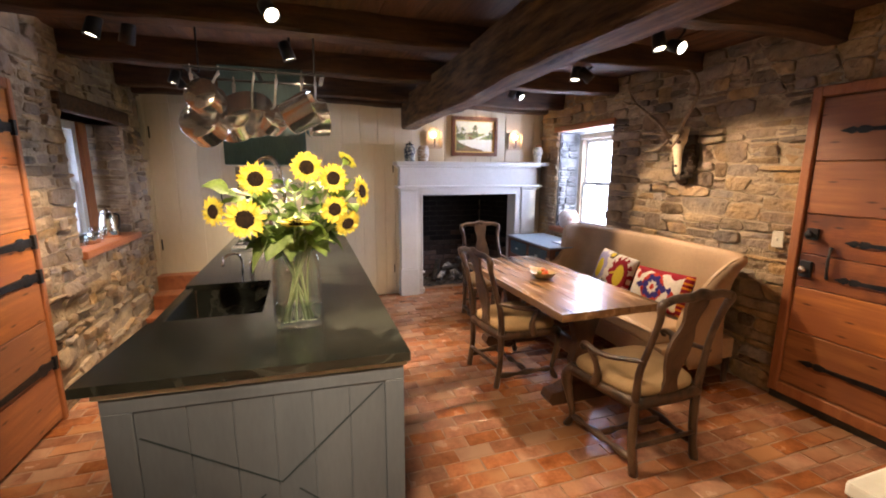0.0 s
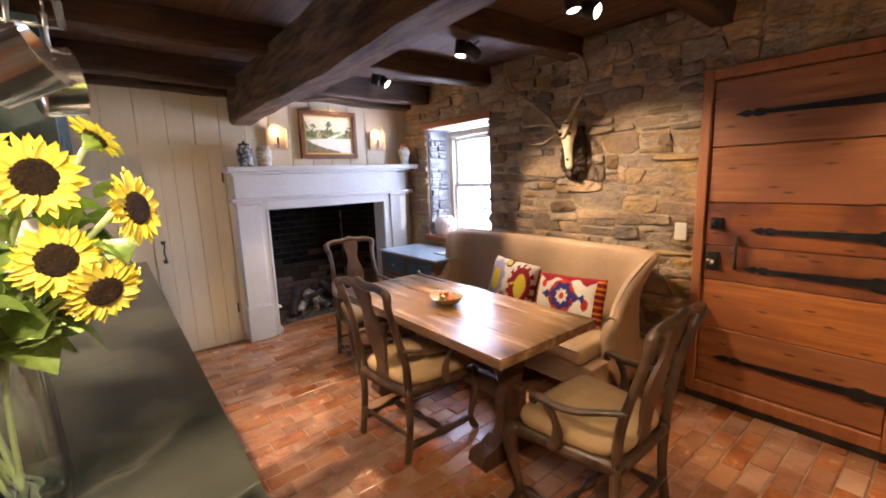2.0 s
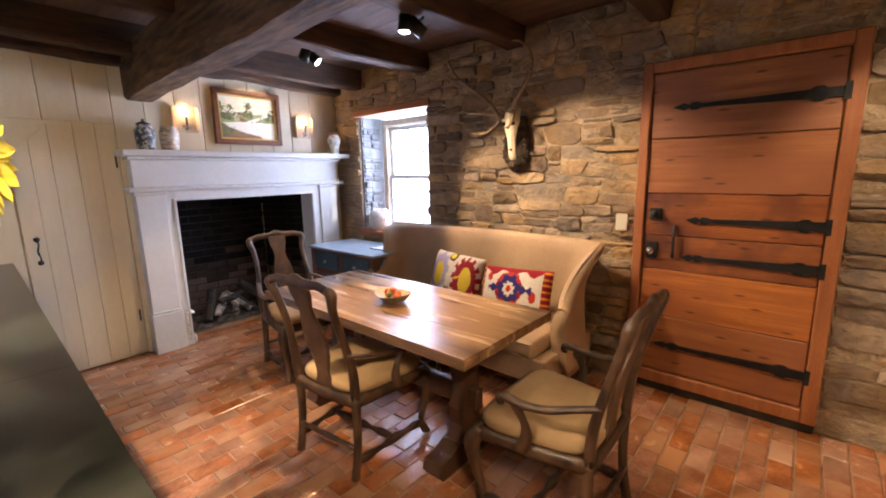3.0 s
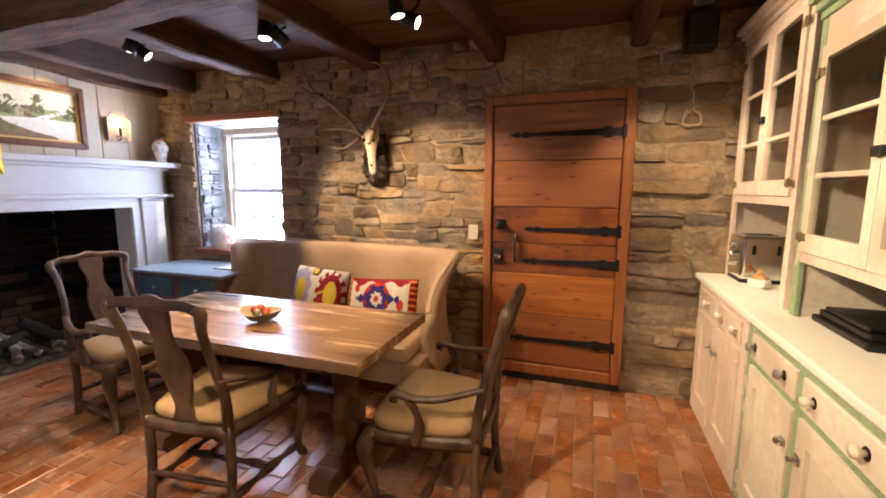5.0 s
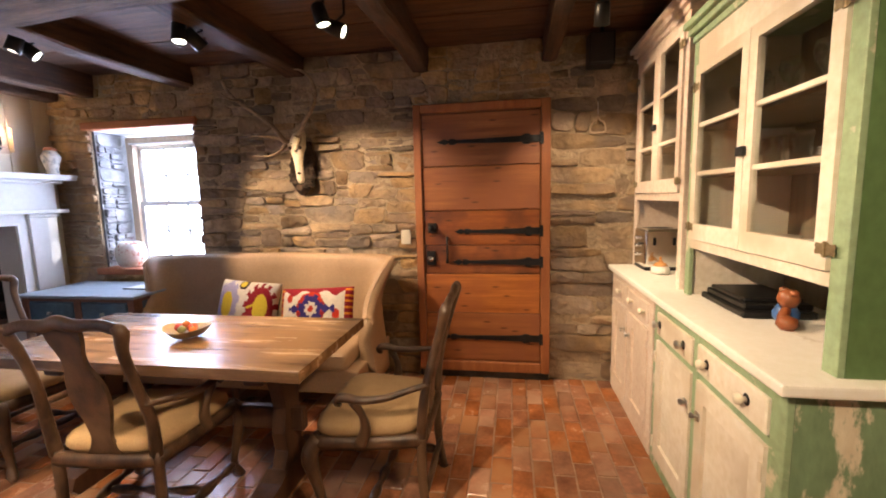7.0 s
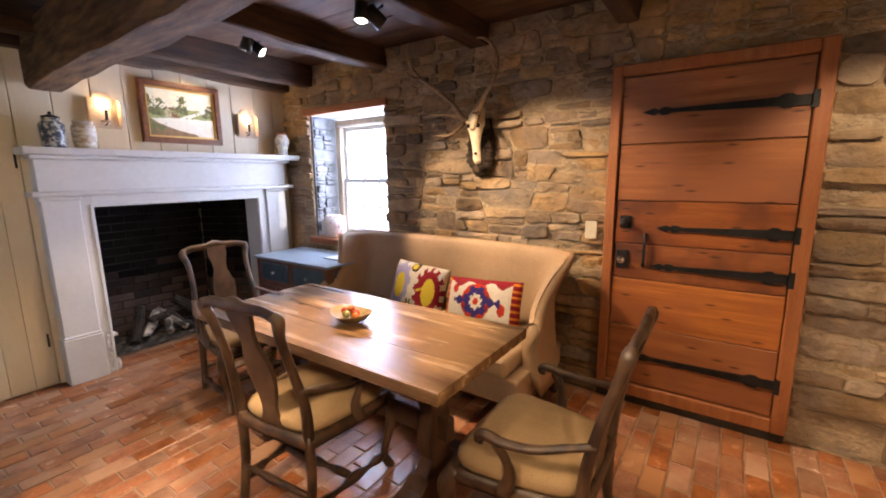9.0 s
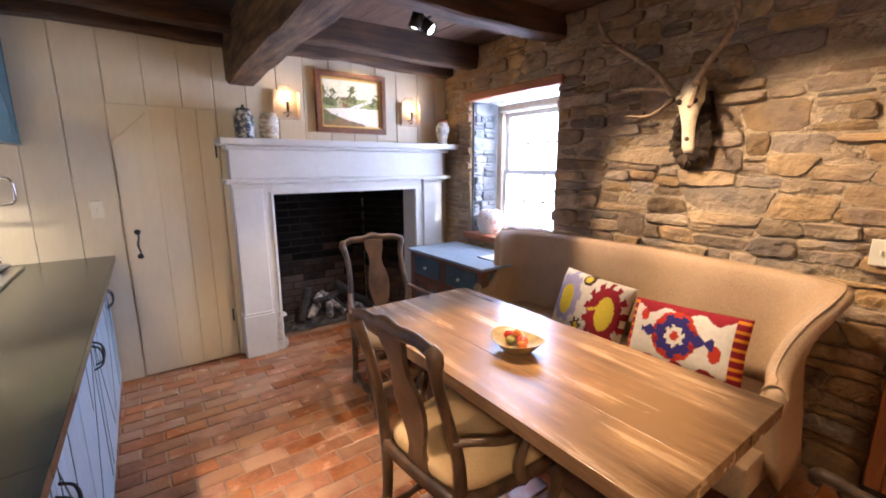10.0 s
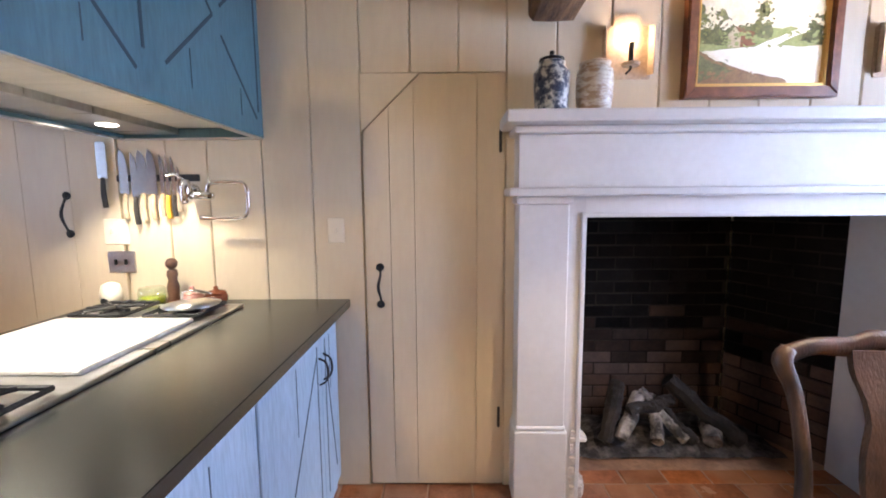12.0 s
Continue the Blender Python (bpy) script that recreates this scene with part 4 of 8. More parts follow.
# hood
hood = thing("range_hood", (-0.31, 4.45, 1.635), "blue painted plank range hood hung to the ceiling", "range hood")
HX0, HX1, HY0, HY1, HZ = -0.62, 0.0, 3.72, 5.205, 1.635
for a, b, c, d in ((HX0, HX1, HY0, HY0 + 0.02), (HX0, HX1, HY1 - 0.02, HY1), (HX0, HX0 + 0.02, HY0 + 0.02, HY1 - 0.02), (HX1 - 0.02, HX1, HY0 + 0.02, HY1 - 0.02)):
    body = part("side_panel", B(a, b, c, d, HZ + 0.004, 2.385), M_BLUEDK, hood)
for p, q, w in (((4.114, 1.99), (3.86, 1.78), 0.011), ((4.114, 1.99), (3.86, 2.22), 0.011), ((4.19, 1.95), (4.46, 1.71), 0.011), ((4.19, 2.04), (4.46, 2.28), 0.011), ((4.49, 2.33), (4.49, 1.77), 0.011), ((4.845, 2.0), (4.58, 1.76), 0.011), ((4.845, 2.0), (4.58, 2.25), 0.011), ((4.896, 1.95), (5.15, 1.71), 0.011), ((4.896, 2.05), (5.12, 2.25), 0.011), ((5.165, 2.28), (5.165, 1.74), 0.011), ((3.95, 1.78), (3.95, 1.9), 0.003), ((4.3, 1.72), (4.3, 1.8), 0.003), ((4.7, 1.72), (4.7, 1.84), 0.003), ((5.02, 1.70), (5.02, 1.80), 0.003)):
    part("plank_groove", groove(bmesh.new(), onx(HX1), p, q, w, 0.0015), M_GAP, body)
for a, b, c, d in ((HX0, HX1, HY0, HY0 + 0.03), (HX0, HX1, HY1 - 0.03, HY1), (HX0, HX0 + 0.03, HY0 + 0.03, HY1 - 0.03), (HX1 - 0.03, HX1, HY0 + 0.03, HY1 - 0.03)):
    part("bottom_rim", B(a, b, c, d, HZ - 0.002, HZ + 0.004), M_STEEL, hood, "brushed steel rim")
part("filter_panel", B(HX0 + 0.26, HX1 - 0.02, HY0 + 0.02, HY1 - 0.02, HZ + 0.045, HZ + 0.055), M_SATIN, hood, "brushed steel filter panel")
part("steel_liner", B(HX0 + 0.022, HX0 + 0.26, HY0 + 0.022, HY1 - 0.022, HZ + 0.02, HZ + 0.074), M_STEEL, hood, "brushed steel liner")
for y in (3.96, 4.456, 4.948):
    l1 = part("hood_light", lathe(bmesh.new(), [(0.0, HZ + 0.017), (0.030, HZ + 0.017), (0.036, HZ + 0.0205)], (-0.48, y, 0), 20), M_BULB, hood, "small round recessed light")
for y in (3.96, 4.456, 4.948):
    lamp("hood_lamp", "SPOT", (-0.48, y, HZ + 0.012), (-0.44, y + 0.03, 0), 58, (1.0, 0.86, 0.64), spot=112, radius=0.03)

# ---- trestle table ----
TZ = 0.752
table = thing("trestle_table", (1.76, 2.83, 0), "long trestle dining table with a thick glossy brown plank top", "table")
for k, (a, b) in enumerate(zip((1.385, 1.63, 1.90), (1.6295, 1.8995, 2.14))):
    part("top_plank", B(a, b, 2.01, 3.655, TZ - 0.05, TZ + (0.0004 * (k % 2)), bevel=0.0012, seg=2), M_TABLE, table)
for y in (2.30, 3.36):
    sh = [(-0.25, 0.0), (-0.28, 0.04), (-0.26, 0.09), (-0.18, 0.10), (-0.12, 0.13), (0.12, 0.13), (0.18, 0.10), (0.26, 0.09), (0.28, 0.04), (0.25, 0.0)]
    part("foot", slab(bmesh.new(), [(1.76 + u, v) for u, v in sh], ony(y - 0.055), 0, 0.11), M_TABLEDK, table)
    post = [(-0.11, 0.13), (-0.07, 0.20), (-0.09, 0.30), (-0.06, 0.42), (-0.085, 0.52), (-0.12, 0.62), (0.12, 0.62), (0.085, 0.52), (0.06, 0.42), (0.09, 0.30), (0.07, 0.20), (0.11, 0.13)]
    part("post", slab(bmesh.new(), [(1.76 + u, v) for u, v in post], ony(y - 0.035), 0, 0.07), M_TABLEDK, table)
    part("cross_head", B(1.50, 2.02, y - 0.05, y + 0.05, 0.62, TZ - 0.05, bevel=0.01), M_TABLEDK, table)
part("stretcher", B(1.735, 1.785, 2.2, 3.46, 0.28, 0.40, bevel=0.008), M_TABLEDK, table)

# ---- armchairs ----


def armchair():
    c = thing("armchair", (0, 0, 0), "carved dark wooden armchair with a beige linen seat", "chair", "armchairs round the dining table")
    # seat rails
    rails = bmesh.new()
    for p, q in (((-0.215, -0.24), (-0.285, 0.22)), ((0.215, -0.24), (0.285, 0.22)), ((-0.285, 0.22), (0.285, 0.22)), ((-0.215, -0.24), (0.215, -0.24))):
        tube(rails, [(p[0], p[1], 0.405), ((p[0] + q[0]) / 2, (p[1] + q[1]) / 2, 0.398), (q[0], q[1], 0.405)], 0.034, seg=6, squash=0.7, side=(0, 0, 1))
    part("seat_frame", rails, M_CHAIR, c, smooth=True)
    # cushion: domed trapezoid
    bm = bmesh.new()
    n, rows = 24, ((1.0, 0.425), (1.04, 0.448), (1.02, 0.472), (0.93, 0.490), (0.72, 0.504), (0.40, 0.512))
    rings = []
    for f, z in rows:
        ring = []
        for k in range(n):
            a = 2 * math.pi * k / n
            ca, sa = math.cos(a), math.sin(a)
            sq = lambda t: math.copysign(abs(t) ** 0.42, t)
            v = sq(sa)
            wide = 0.218 + 0.072 * (v + 1) / 2
            ring.append(bm.verts.new((sq(ca) * wide * f, v * 0.235 * f + 0.0, z)))
        rings.append(ring)
    for a, b in zip(rings, rings[1:]):
        for k in range(n):
            bm.faces.new((a[k], a[(k + 1) % n], b[(k + 1) % n], b[k]))
    top = bm.verts.new((0, 0.01, 0.513))
    for k in range(n):
        bm.faces.new((rings[-1][k], rings[-1][(k + 1) % n], top))
    bm.faces.new(rings[0])
    part("seat", bm, M_SEAT, c, "beige linen upholstered seat", smooth=True)
    for s in (-1, 1):
        part("front_leg", T([(s * 0.268, 0.205, 0.42), (s * 0.295, 0.238, 0.35), (s * 0.280, 0.222, 0.22), (s * 0.262, 0.205, 0.10), (s * 0.272, 0.222, 0.035), (s * 0.284, 0.244, 0.012)], [0.034, 0.037, 0.024, 0.018, 0.024, 0.014], seg=8), M_CHAIR, c, smooth=True)
        part("rear_leg", T([(s * 0.215, -0.235, 0.44), (s * 0.215, -0.235, 0.22), (s * 0.215, -0.248, 0.1), (s * 0.213, -0.265, 0.0)], [0.024, 0.023, 0.022, 0.024], seg=6), M_CHAIR, c, smooth=True)
        part("stile", T([(s * 0.215, -0.235, 0.42), (s * 0.222, -0.25, 0.58), (s * 0.205, -0.285, 0.74), (s * 0.205, -0.328, 0.89), (s * 0.226, -0.349, 0.968), (s * 0.208, -0.356, 0.998)], [0.026, 0.023, 0.020, 0.021, 0.026, 0.020], seg=7, squash=0.85), M_CHAIR, c, smooth=True)
        arm = T([(s * 0.216, -0.275, 0.655), (s * 0.245, -0.20, 0.640), (s * 0.282, -0.10, 0.618), (s * 0.298, 0.0, 0.612), (s * 0.302, 0.055, 0.622), (s * 0.302, 0.092, 0.618), (s * 0.302, 0.098, 0.596), (s * 0.302, 0.080, 0.588)], [0.017, 0.017, 0.020, 0.022, 0.024, 0.024, 0.018, 0.009], seg=8, squash=0.75, side=(1, 0, 0))
        part("arm", arm, M_CHAIR, c, smooth=True)
        part("arm_support", T([(s * 0.270, 0.02, 0.40), (s * 0.276, -0.010, 0.47), (s * 0.290, -0.005, 0.54), (s * 0.299, 0.03, 0.606)], [0.028, 0.024, 0.016, 0.021], seg=8), M_CHAIR, c, smooth=True)
        part("side_stretcher", T([(s * 0.262, 0.205, 0.09), (s * 0.257, 0.15, 0.09), (s * 0.25, 0.09, 0.09), (s * 0.24, 0.0, 0.09), (s * 0.232, -0.10, 0.09), (s * 0.222, -0.18, 0.09), (s * 0.214, -0.25, 0.09)], [0.014, 0.024, 0.013, 0.026, 0.013, 0.024, 0.014], seg=8), M_CHAIR, c, smooth=True)
    part("cross_stretcher", T([(-0.24, 0.0, 0.09), (-0.15, 0, 0.09), (-0.07, 0, 0.09), (0, 0, 0.09), (0.07, 0, 0.09), (0.15, 0, 0.09), (0.24, 0.0, 0.09)], [0.013, 0.023, 0.012, 0.025, 0.012, 0.023, 0.013], seg=8), M_CHAIR, c, smooth=True)
    part("rear_stretcher", T([(-0.21, -0.25, 0.16), (0, -0.25, 0.16), (0.21, -0.25, 0.16)], [0.012, 0.016, 0.012], seg=8), M_CHAIR, c, smooth=True)
    # crest rail with a raised middle
    part("crest_rail", T([(-0.218, -0.354, 0.983), (-0.15, -0.359, 1.004), (-0.06, -0.364, 1.003), (0, -0.366, 1.018), (0.06, -0.364, 1.003), (0.15, -0.359, 1.004), (0.218, -0.354, 0.983)], [0.024, 0.022, 0.026, 0.028, 0.026, 0.022, 0.024], seg=8, squash=0.62, side=(0, 0, 1)), M_CHAIR, c, smooth=True)
    # vase splat, bent like the stiles
    half = [(0.072, 0.43), (0.05, 0.47), (0.042, 0.52), (0.062, 0.60), (0.078, 0.68), (0.07, 0.76), (0.046, 0.83), (0.05, 0.89), (0.066, 0.94), (0.068, 0.998)]
    bm = bmesh.new()
    sec = spline(half, 3)
    lean = lambda z: np.interp(z, [0.42, 0.58, 0.74, 0.89, 0.968, 1.01], [-0.235, -0.25, -0.285, -0.328, -0.349, -0.358])
    cols = []
    for w, z in sec:
        y = lean(z)
        cols.append([bm.verts.new((sx * w, y + dy, z)) for sx, dy in ((-1, 0.009), (1, 0.009), (1, -0.009), (-1, -0.009))])
    for a, b in zip(cols, cols[1:]):
        for k in range(4):
            bm.faces.new((a[k], a[(k + 1) % 4], b[(k + 1) % 4], b[k]))
    bm.faces.new(cols[0])
    bm.faces.new(cols[-1])
    part("splat", bm, M_CHAIR, c, "shaped vase splat")
    return c


chair = armchair()
chair.matrix_basis = pose(1.75, 1.79, 0, 0, 0, 1)
chair["label"] = "carved dark wooden armchair with beige seat, near the plank door"
c2 = copy_thing(chair, pose(1.487, 2.83, 0, 0, 0, -84))
c2["label"] = "carved dark wooden armchair with beige seat beside the table"
c3 = copy_thing(chair, pose(1.83, 3.975, 0, 0, 0, 178))
c3["label"] = "carved dark wooden armchair with beige seat, near the fireplace"

# ---- settee ----
sofa = thing("settee", (2.65, 3.03, 0), "long tan leather wingback settee against the stone wall", "sofa")
SY0, SY1 = 2.06, 4.0


def loft(bm, sections):
    rings = [[bm.verts.new(p) for p in s] for s in sections]
    m = len(rings[0])
    for a, b in zip(rings, rings[1:]):
        for k in range(m):
            bm.faces.new((a[k], a[(k + 1) % m], b[(k + 1) % m], b[k]))
    bm.faces.new(rings[0])
    bm.faces.new(rings[-1])
    return bm




def smooth_step(a, b, v):
    t = min(1, max(0, (v - a) / (b - a)))
    return t * t * (3 - 2 * t)


def shell_path(n):
    """Plan of the upholstered shell's inner face, from the north arm's front round the back to the south arm's front."""
    r, xb = 0.13, 2.885
    y0, y1 = SY0 + 0.125, SY1 - 0.125
    out = [((2.50 + (xb - r - 2.50) * k / 10, y1), (0, 1)) for k in range(10)]
    out += [((xb - r + r * math.sin(a), y1 - r + r * math.cos(a)), (math.sin(a), math.cos(a))) for a in [math.pi / 2 * k / 8 for k in range(9)]]
    out += [((xb, y1 - r + (y0 - y1 + 2 * r) * k / n), (1, 0)) for k in range(1, n)]
    out += [((xb - r + r * math.cos(a), y0 + r - r * math.sin(a)), (math.cos(a), -math.sin(a))) for a in [math.pi / 2 * k / 8 for k in range(9)]]
    out += [((xb - r + (2.50 - xb + r) * k / 10, y0), (0, -1)) for k in range(1, 11)]
    return out


secs = []
for (px, py), (nx, ny) in shell_path(22):
    h = 0.645 + 0.365 * smooth_step(2.57, 2.80, px) + 0.012 * smooth_step(0.9, 0.0, abs(py - 3.03)) * (px > 2.8)
    side = 1 - smooth_step(0.3, 1.0, nx)
    ring = []
    for z, o in ([(0.34 + (h - 0.375) * k / 9, 0.0) for k in range(10)] + [(h - 0.012, 0.010), (h, 0.036), (h - 0.004, 0.062), (h - 0.028, 0.082)] + [(h - 0.04 - (h - 0.24) * k / 8, 0.088) for k in range(9)]):
        back_lean = 0.075 * max(0, z - 0.40) / 0.6
        wing_lean = 0.145 * max(0, (z - 0.66) / 0.35) ** 1.7 + 0.03 * max(0, (0.66 - z) / 0.3)
        roll_arm = 0.03 * smooth_step(2.62, 2.52, px) * smooth_step(0.50, 0.64, z)
        d = o + back_lean * (1 - side) + (wing_lean + roll_arm) * side - 0.01
        ring.append((px + nx * d - 0.03 * smooth_step(2.62, 2.50, px) * math.sin(max(0, min(1, (z - 0.2) / 0.45)) * math.pi), py + ny * d, z))
    secs.append(ring)
part("upholstered_shell", loft(bmesh.new(), secs), M_SOFA, sofa, smooth=True)
for j in (0, -1):
    part("piping", T([tuple(Vector(p)) for p in secs[j][9:15]], 0.005, seg=6), M_SOFA, sofa, smooth=True)
part("piping", T([tuple(Vector(r[11]) + Vector((0, 0, 0.001))) for r in secs[::2]], 0.0045, seg=6), M_SOFA, sofa, smooth=True)
part("seat_cushion", B(2.27, 2.90, SY0 + 0.13, SY1 - 0.13, 0.36, 0.475, bevel=0.04, seg=4), M_SOFA, sofa, smooth=True)
part("base_rail", B(2.30, 3.0, SY0 + 0.06, SY1 - 0.06, 0.20, 0.36, bevel=0.015, seg=2), M_SOFA, sofa)
part("piping", T([(2.275, SY0 + 0.15, 0.458), (2.268, 3.0, 0.462), (2.275, SY1 - 0.15, 0.458)], 0.006, seg=6), M_SOFA, sofa)
for x in (2.36, 2.96):
    for y in (SY0 + 0.08, 3.03, SY1 - 0.08):
        part("leg", T([(x, y, 0.21), (x, y, 0.12), (x, y, 0.0)], [0.026, 0.024, 0.017], seg=8), M_CHAIR, sofa)

# ---- painted chest ----
chest = thing("painted_chest", (2.8, 4.39, 0), "low chest painted teal and oxblood with a worn blue top", "chest")
QX0, QX1, QY0, QY1, QZ = 2.50, 3.04, 3.90, 4.90, 0.768
part("top", B(QX0 - 0.02, QX1, QY0 - 0.02, QY1 + 0.02, QZ - 0.022, QZ, bevel=0.004), M_CHESTTOP, chest, "worn pale blue top")
part("body", B(QX0 + 0.012, QX1, QY0 + 0.012, QY1 - 0.012, 0.10, QZ - 0.022), M_CHESTBLUE, chest)
for y0, y1 in ((QY0, QY0 + 0.06), (QY0 + 0.47, QY0 + 0.53), (QY1 - 0.06, QY1)):
    part("stile", B(QX0, QX0 + 0.03, y0, y1, 0.0, QZ - 0.022, bevel=0.003), M_CHESTRED, chest, "oxblood red stile")
for z0, z1 in ((0.10, 0.16), (0.50, 0.545), (QZ - 0.05, QZ - 0.022)):
    part("rail", B(QX0 + 0.003, QX0 + 0.03, QY0 + 0.06, QY1 - 0.06, z0, z1, bevel=0.003), M_CHESTRED, chest, "oxblood red rail")
    part("rail", B(QX0 + 0.03, QX1, QY0, QY0 + 0.03, z0, z1, bevel=0.003), M_CHESTRED, chest, "oxblood red rail")
part("stile", B(QX1 - 0.06, QX1, QY0 - 0.002, QY0 + 0.03, 0, QZ - 0.022, bevel=0.003), M_CHESTRED, chest, "oxblood red stile")
part("stile", B(QX0 + 0.03, QX0 + 0.07, QY0 - 0.002, QY0 + 0.03, 0, QZ - 0.022, bevel=0.003), M_CHESTRED, chest, "oxblood red stile")
for y0, y1 in ((QY0 + 0.07, QY0 + 0.46), (QY0 + 0.54, QY1 - 0.07)):
    d = part("drawer", B(QX0 - 0.004, QX0 + 0.03, y0, y1, 0.556, QZ - 0.058, bevel=0.006), M_CHESTBLUE, chest, "teal drawer")
    part("knob", lathe(bmesh.new(), [(0.0, -0.026), (0.012, -0.024), (0.013, -0.012), (0.007, 0.0)], (QX0 - 0.004, (y0 + y1) / 2, 0.63), 10, "x"), M_STEEL, d, smooth=True)
    for k in range(2):
        a, b = y0 + k * (y1 - y0) / 2 + 0.006, y0 + (k + 1) * (y1 - y0) / 2 - 0.006
        d = part("door_panel", B(QX0 + 0.001, QX0 + 0.02, a, b, 0.17, 0.495, bevel=0.004), M_CHESTRED, chest, "oxblood door frame")
        part("panel", B(QX0 - 0.003, QX0 + 0.01, a + 0.045, b - 0.045, 0.21, 0.455, bevel=0.01), M_CHESTBLUE, d, "teal raised panel")

# ---- hutches ----
# inside boards and shelves: browner and darker than the hutches' outer paint
M_HUTCHIN = mk("old_inside_paint", (0.20, 0.155, 0.10), (0.33, 0.265, 0.18), 3.0, 0.6, bump=0.1, stretch=(8, 1, 0.8))
M_BRASS = mk("tarnished_brass", (0.16, 0.125, 0.07), (0.36, 0.29, 0.17), 20, 0.4, metal=0.7, bump=0.2)
M_HGLASS = clear("cabinet_glass", (0.93, 0.95, 0.93))


def hutch(x0, x1, zdoor0, zdoor1, crown, paint, trim, trim_side, niche, label, drawers, split, tops):
    h = thing("hutch", ((x0 + x1) / 2, 0.15, 0), label, "hutch", "painted hutches along the wall")
    yb, yf, yu = -0.155, 0.43, 0.30
    # lower cabinet
    bm = bmesh.new()
    box(bm, x0, x1, yb, yf - 0.02, 0.0, 0.885)
    part("base", bm, trim_side, h)
    part("worktop", B(x0 - 0.03, x1 + (0.012 if trim is not paint else 0.0), yb, yf + 0.035, 0.885, 0.92, bevel=0.008, seg=2), tops, h, "worn white painted worktop")
    for a, b in ((x0, x0 + 0.07), (x1 - 0.05, x1), (split - 0.025, split + 0.025)):
        part("stile", B(a, b, yf - 0.02, yf, 0.0, 0.885, bevel=0.002), trim, h)
    part("rail", B(x0 + 0.07, x1 - 0.05, yf - 0.02, yf - 0.001, 0.835, 0.884), trim, h)
    part("rail", B(x0 + 0.07, x1 - 0.05, yf - 0.02, yf - 0.001, 0.69, 0.715), trim, h)
    part("rail", B(x0 + 0.07, x1 - 0.05, yf - 0.02, yf - 0.001, 0.0, 0.06), trim, h)
    for a, b, knobs in drawers:
        d = part("drawer", B(a, b, yf - 0.018, yf + 0.008, 0.718, 0.832, bevel=0.004), paint, h)
        for k in knobs:
            metal = trim is not paint and a > split
            if trim is not paint:
                part("backplate", lathe(bmesh.new(), [(0.0, 0.002), (0.016, 0.002), (0.020, 0.0)], (k, yf + 0.0085, 0.778), 16, "y"), M_IRON, d, "tarnished knob plate")
            part("knob", lathe(bmesh.new(), [(0.010, 0.0), (0.009, 0.012), (0.019, 0.022), (0.017, 0.034), (0.0, 0.038)], (k, yf + 0.008, 0.778), 14, "y"), M_STEEL if metal else M_IVORY, d, "tarnished metal knob" if metal else "white china knob", smooth=True)
    for a, b in ((x0 + 0.075, split - 0.028), (split + 0.028, x1 - 0.055)):
        bm = bmesh.new()
        for p, q, r, s in ((a, a + 0.07, 0.065, 0.685), (b - 0.07, b, 0.065, 0.685), (a + 0.07, b - 0.07, 0.065, 0.15), (a + 0.07, b - 0.07, 0.61, 0.685)):
            box(bm, p, q, yf - 0.018, yf + 0.008, r, s)
        panel = B(a + 0.06, b - 0.06, yf - 0.0175, yf - 0.006, 0.12, 0.63)
        if b - a > 0.5:
            box(bm, (a + b) / 2 - 0.035, (a + b) / 2 + 0.035, yf - 0.018, yf + 0.008, 0.15, 0.61)
        d = part("door", bm, paint, h)
        part("door_panel", panel, paint, d)
        e = b - 0.03 if b < split else a + 0.03
        latch = lathe(bmesh.new(), [(0.006, 0.0), (0.006, 0.014), (0.013, 0.020), (0.011, 0.030), (0.0, 0.033)], (e, yf + 0.008, 0.545), 12, "y")
        box(latch, e - 0.018, e + 0.018, yf + 0.0082, yf + 0.012, 0.53, 0.56)
        part("latch", latch, M_STEEL, d, "small tarnished cast latch")
        hx = a + 0.006 if b < split else b - 0.006
        for z in (0.14, 0.60):
            part("hinge", B(hx - 0.008, hx + 0.008, yf + 0.008, yf + 0.016, z - 0.03, z + 0.03, bevel=0.002), paint, d)
    # upper cabinet: sides, back, shelves
    ux0 = x0 + 0.03
    side = bmesh.new()
    box(side, ux0, ux0 + 0.022, yb, yu - 0.02, 0.92, crown - 0.05)
    part("side_panel", side, M_GREENFLAKE if trim is not paint else trim, h)
    part("side_panel", B(x1 - 0.03, x1 - 0.008, yb, yu - 0.02, 0.92, crown - 0.05), paint, h)
    part("back_panel", B(ux0 + 0.022, x1 - 0.03, yb, yb + 0.015, 0.92, crown - 0.05), M_HUTCHIN, h, "dim brownish back boards")
    zs = list(niche)
    for z in zs:
        part("shelf", B(ux0 + 0.022, x1 - 0.03, yb + 0.015, yu - 0.03, z - 0.018, z), M_HUTCHIN, h)
    part("top_board", B(ux0, x1 - 0.008, yb, yu, crown - 0.05, crown - 0.03), trim, h)
    w = 0.058 if trim is not paint else 0.05
    part("face_stile", B(ux0, ux0 + w, yu - 0.02, yu, 0.92, crown - 0.05, bevel=0.002), trim, h)
    part("face_stile", B(x1 - 0.055, x1 - 0.008, yu - 0.02, yu, 0.92, crown - 0.05, bevel=0.002), trim, h)
    part("face_rail", B(ux0 + w, x1 - 0.055, yu - 0.02, yu - 0.001, zdoor1 + 0.004, crown - 0.05), paint, h)
    part("face_rail", B(ux0 + w, x1 - 0.055, yu - 0.02, yu - 0.001, zdoor0 - 0.045, zdoor0 - 0.004), paint, h)
    # crown moulding in three steps
    cr = bmesh.new()
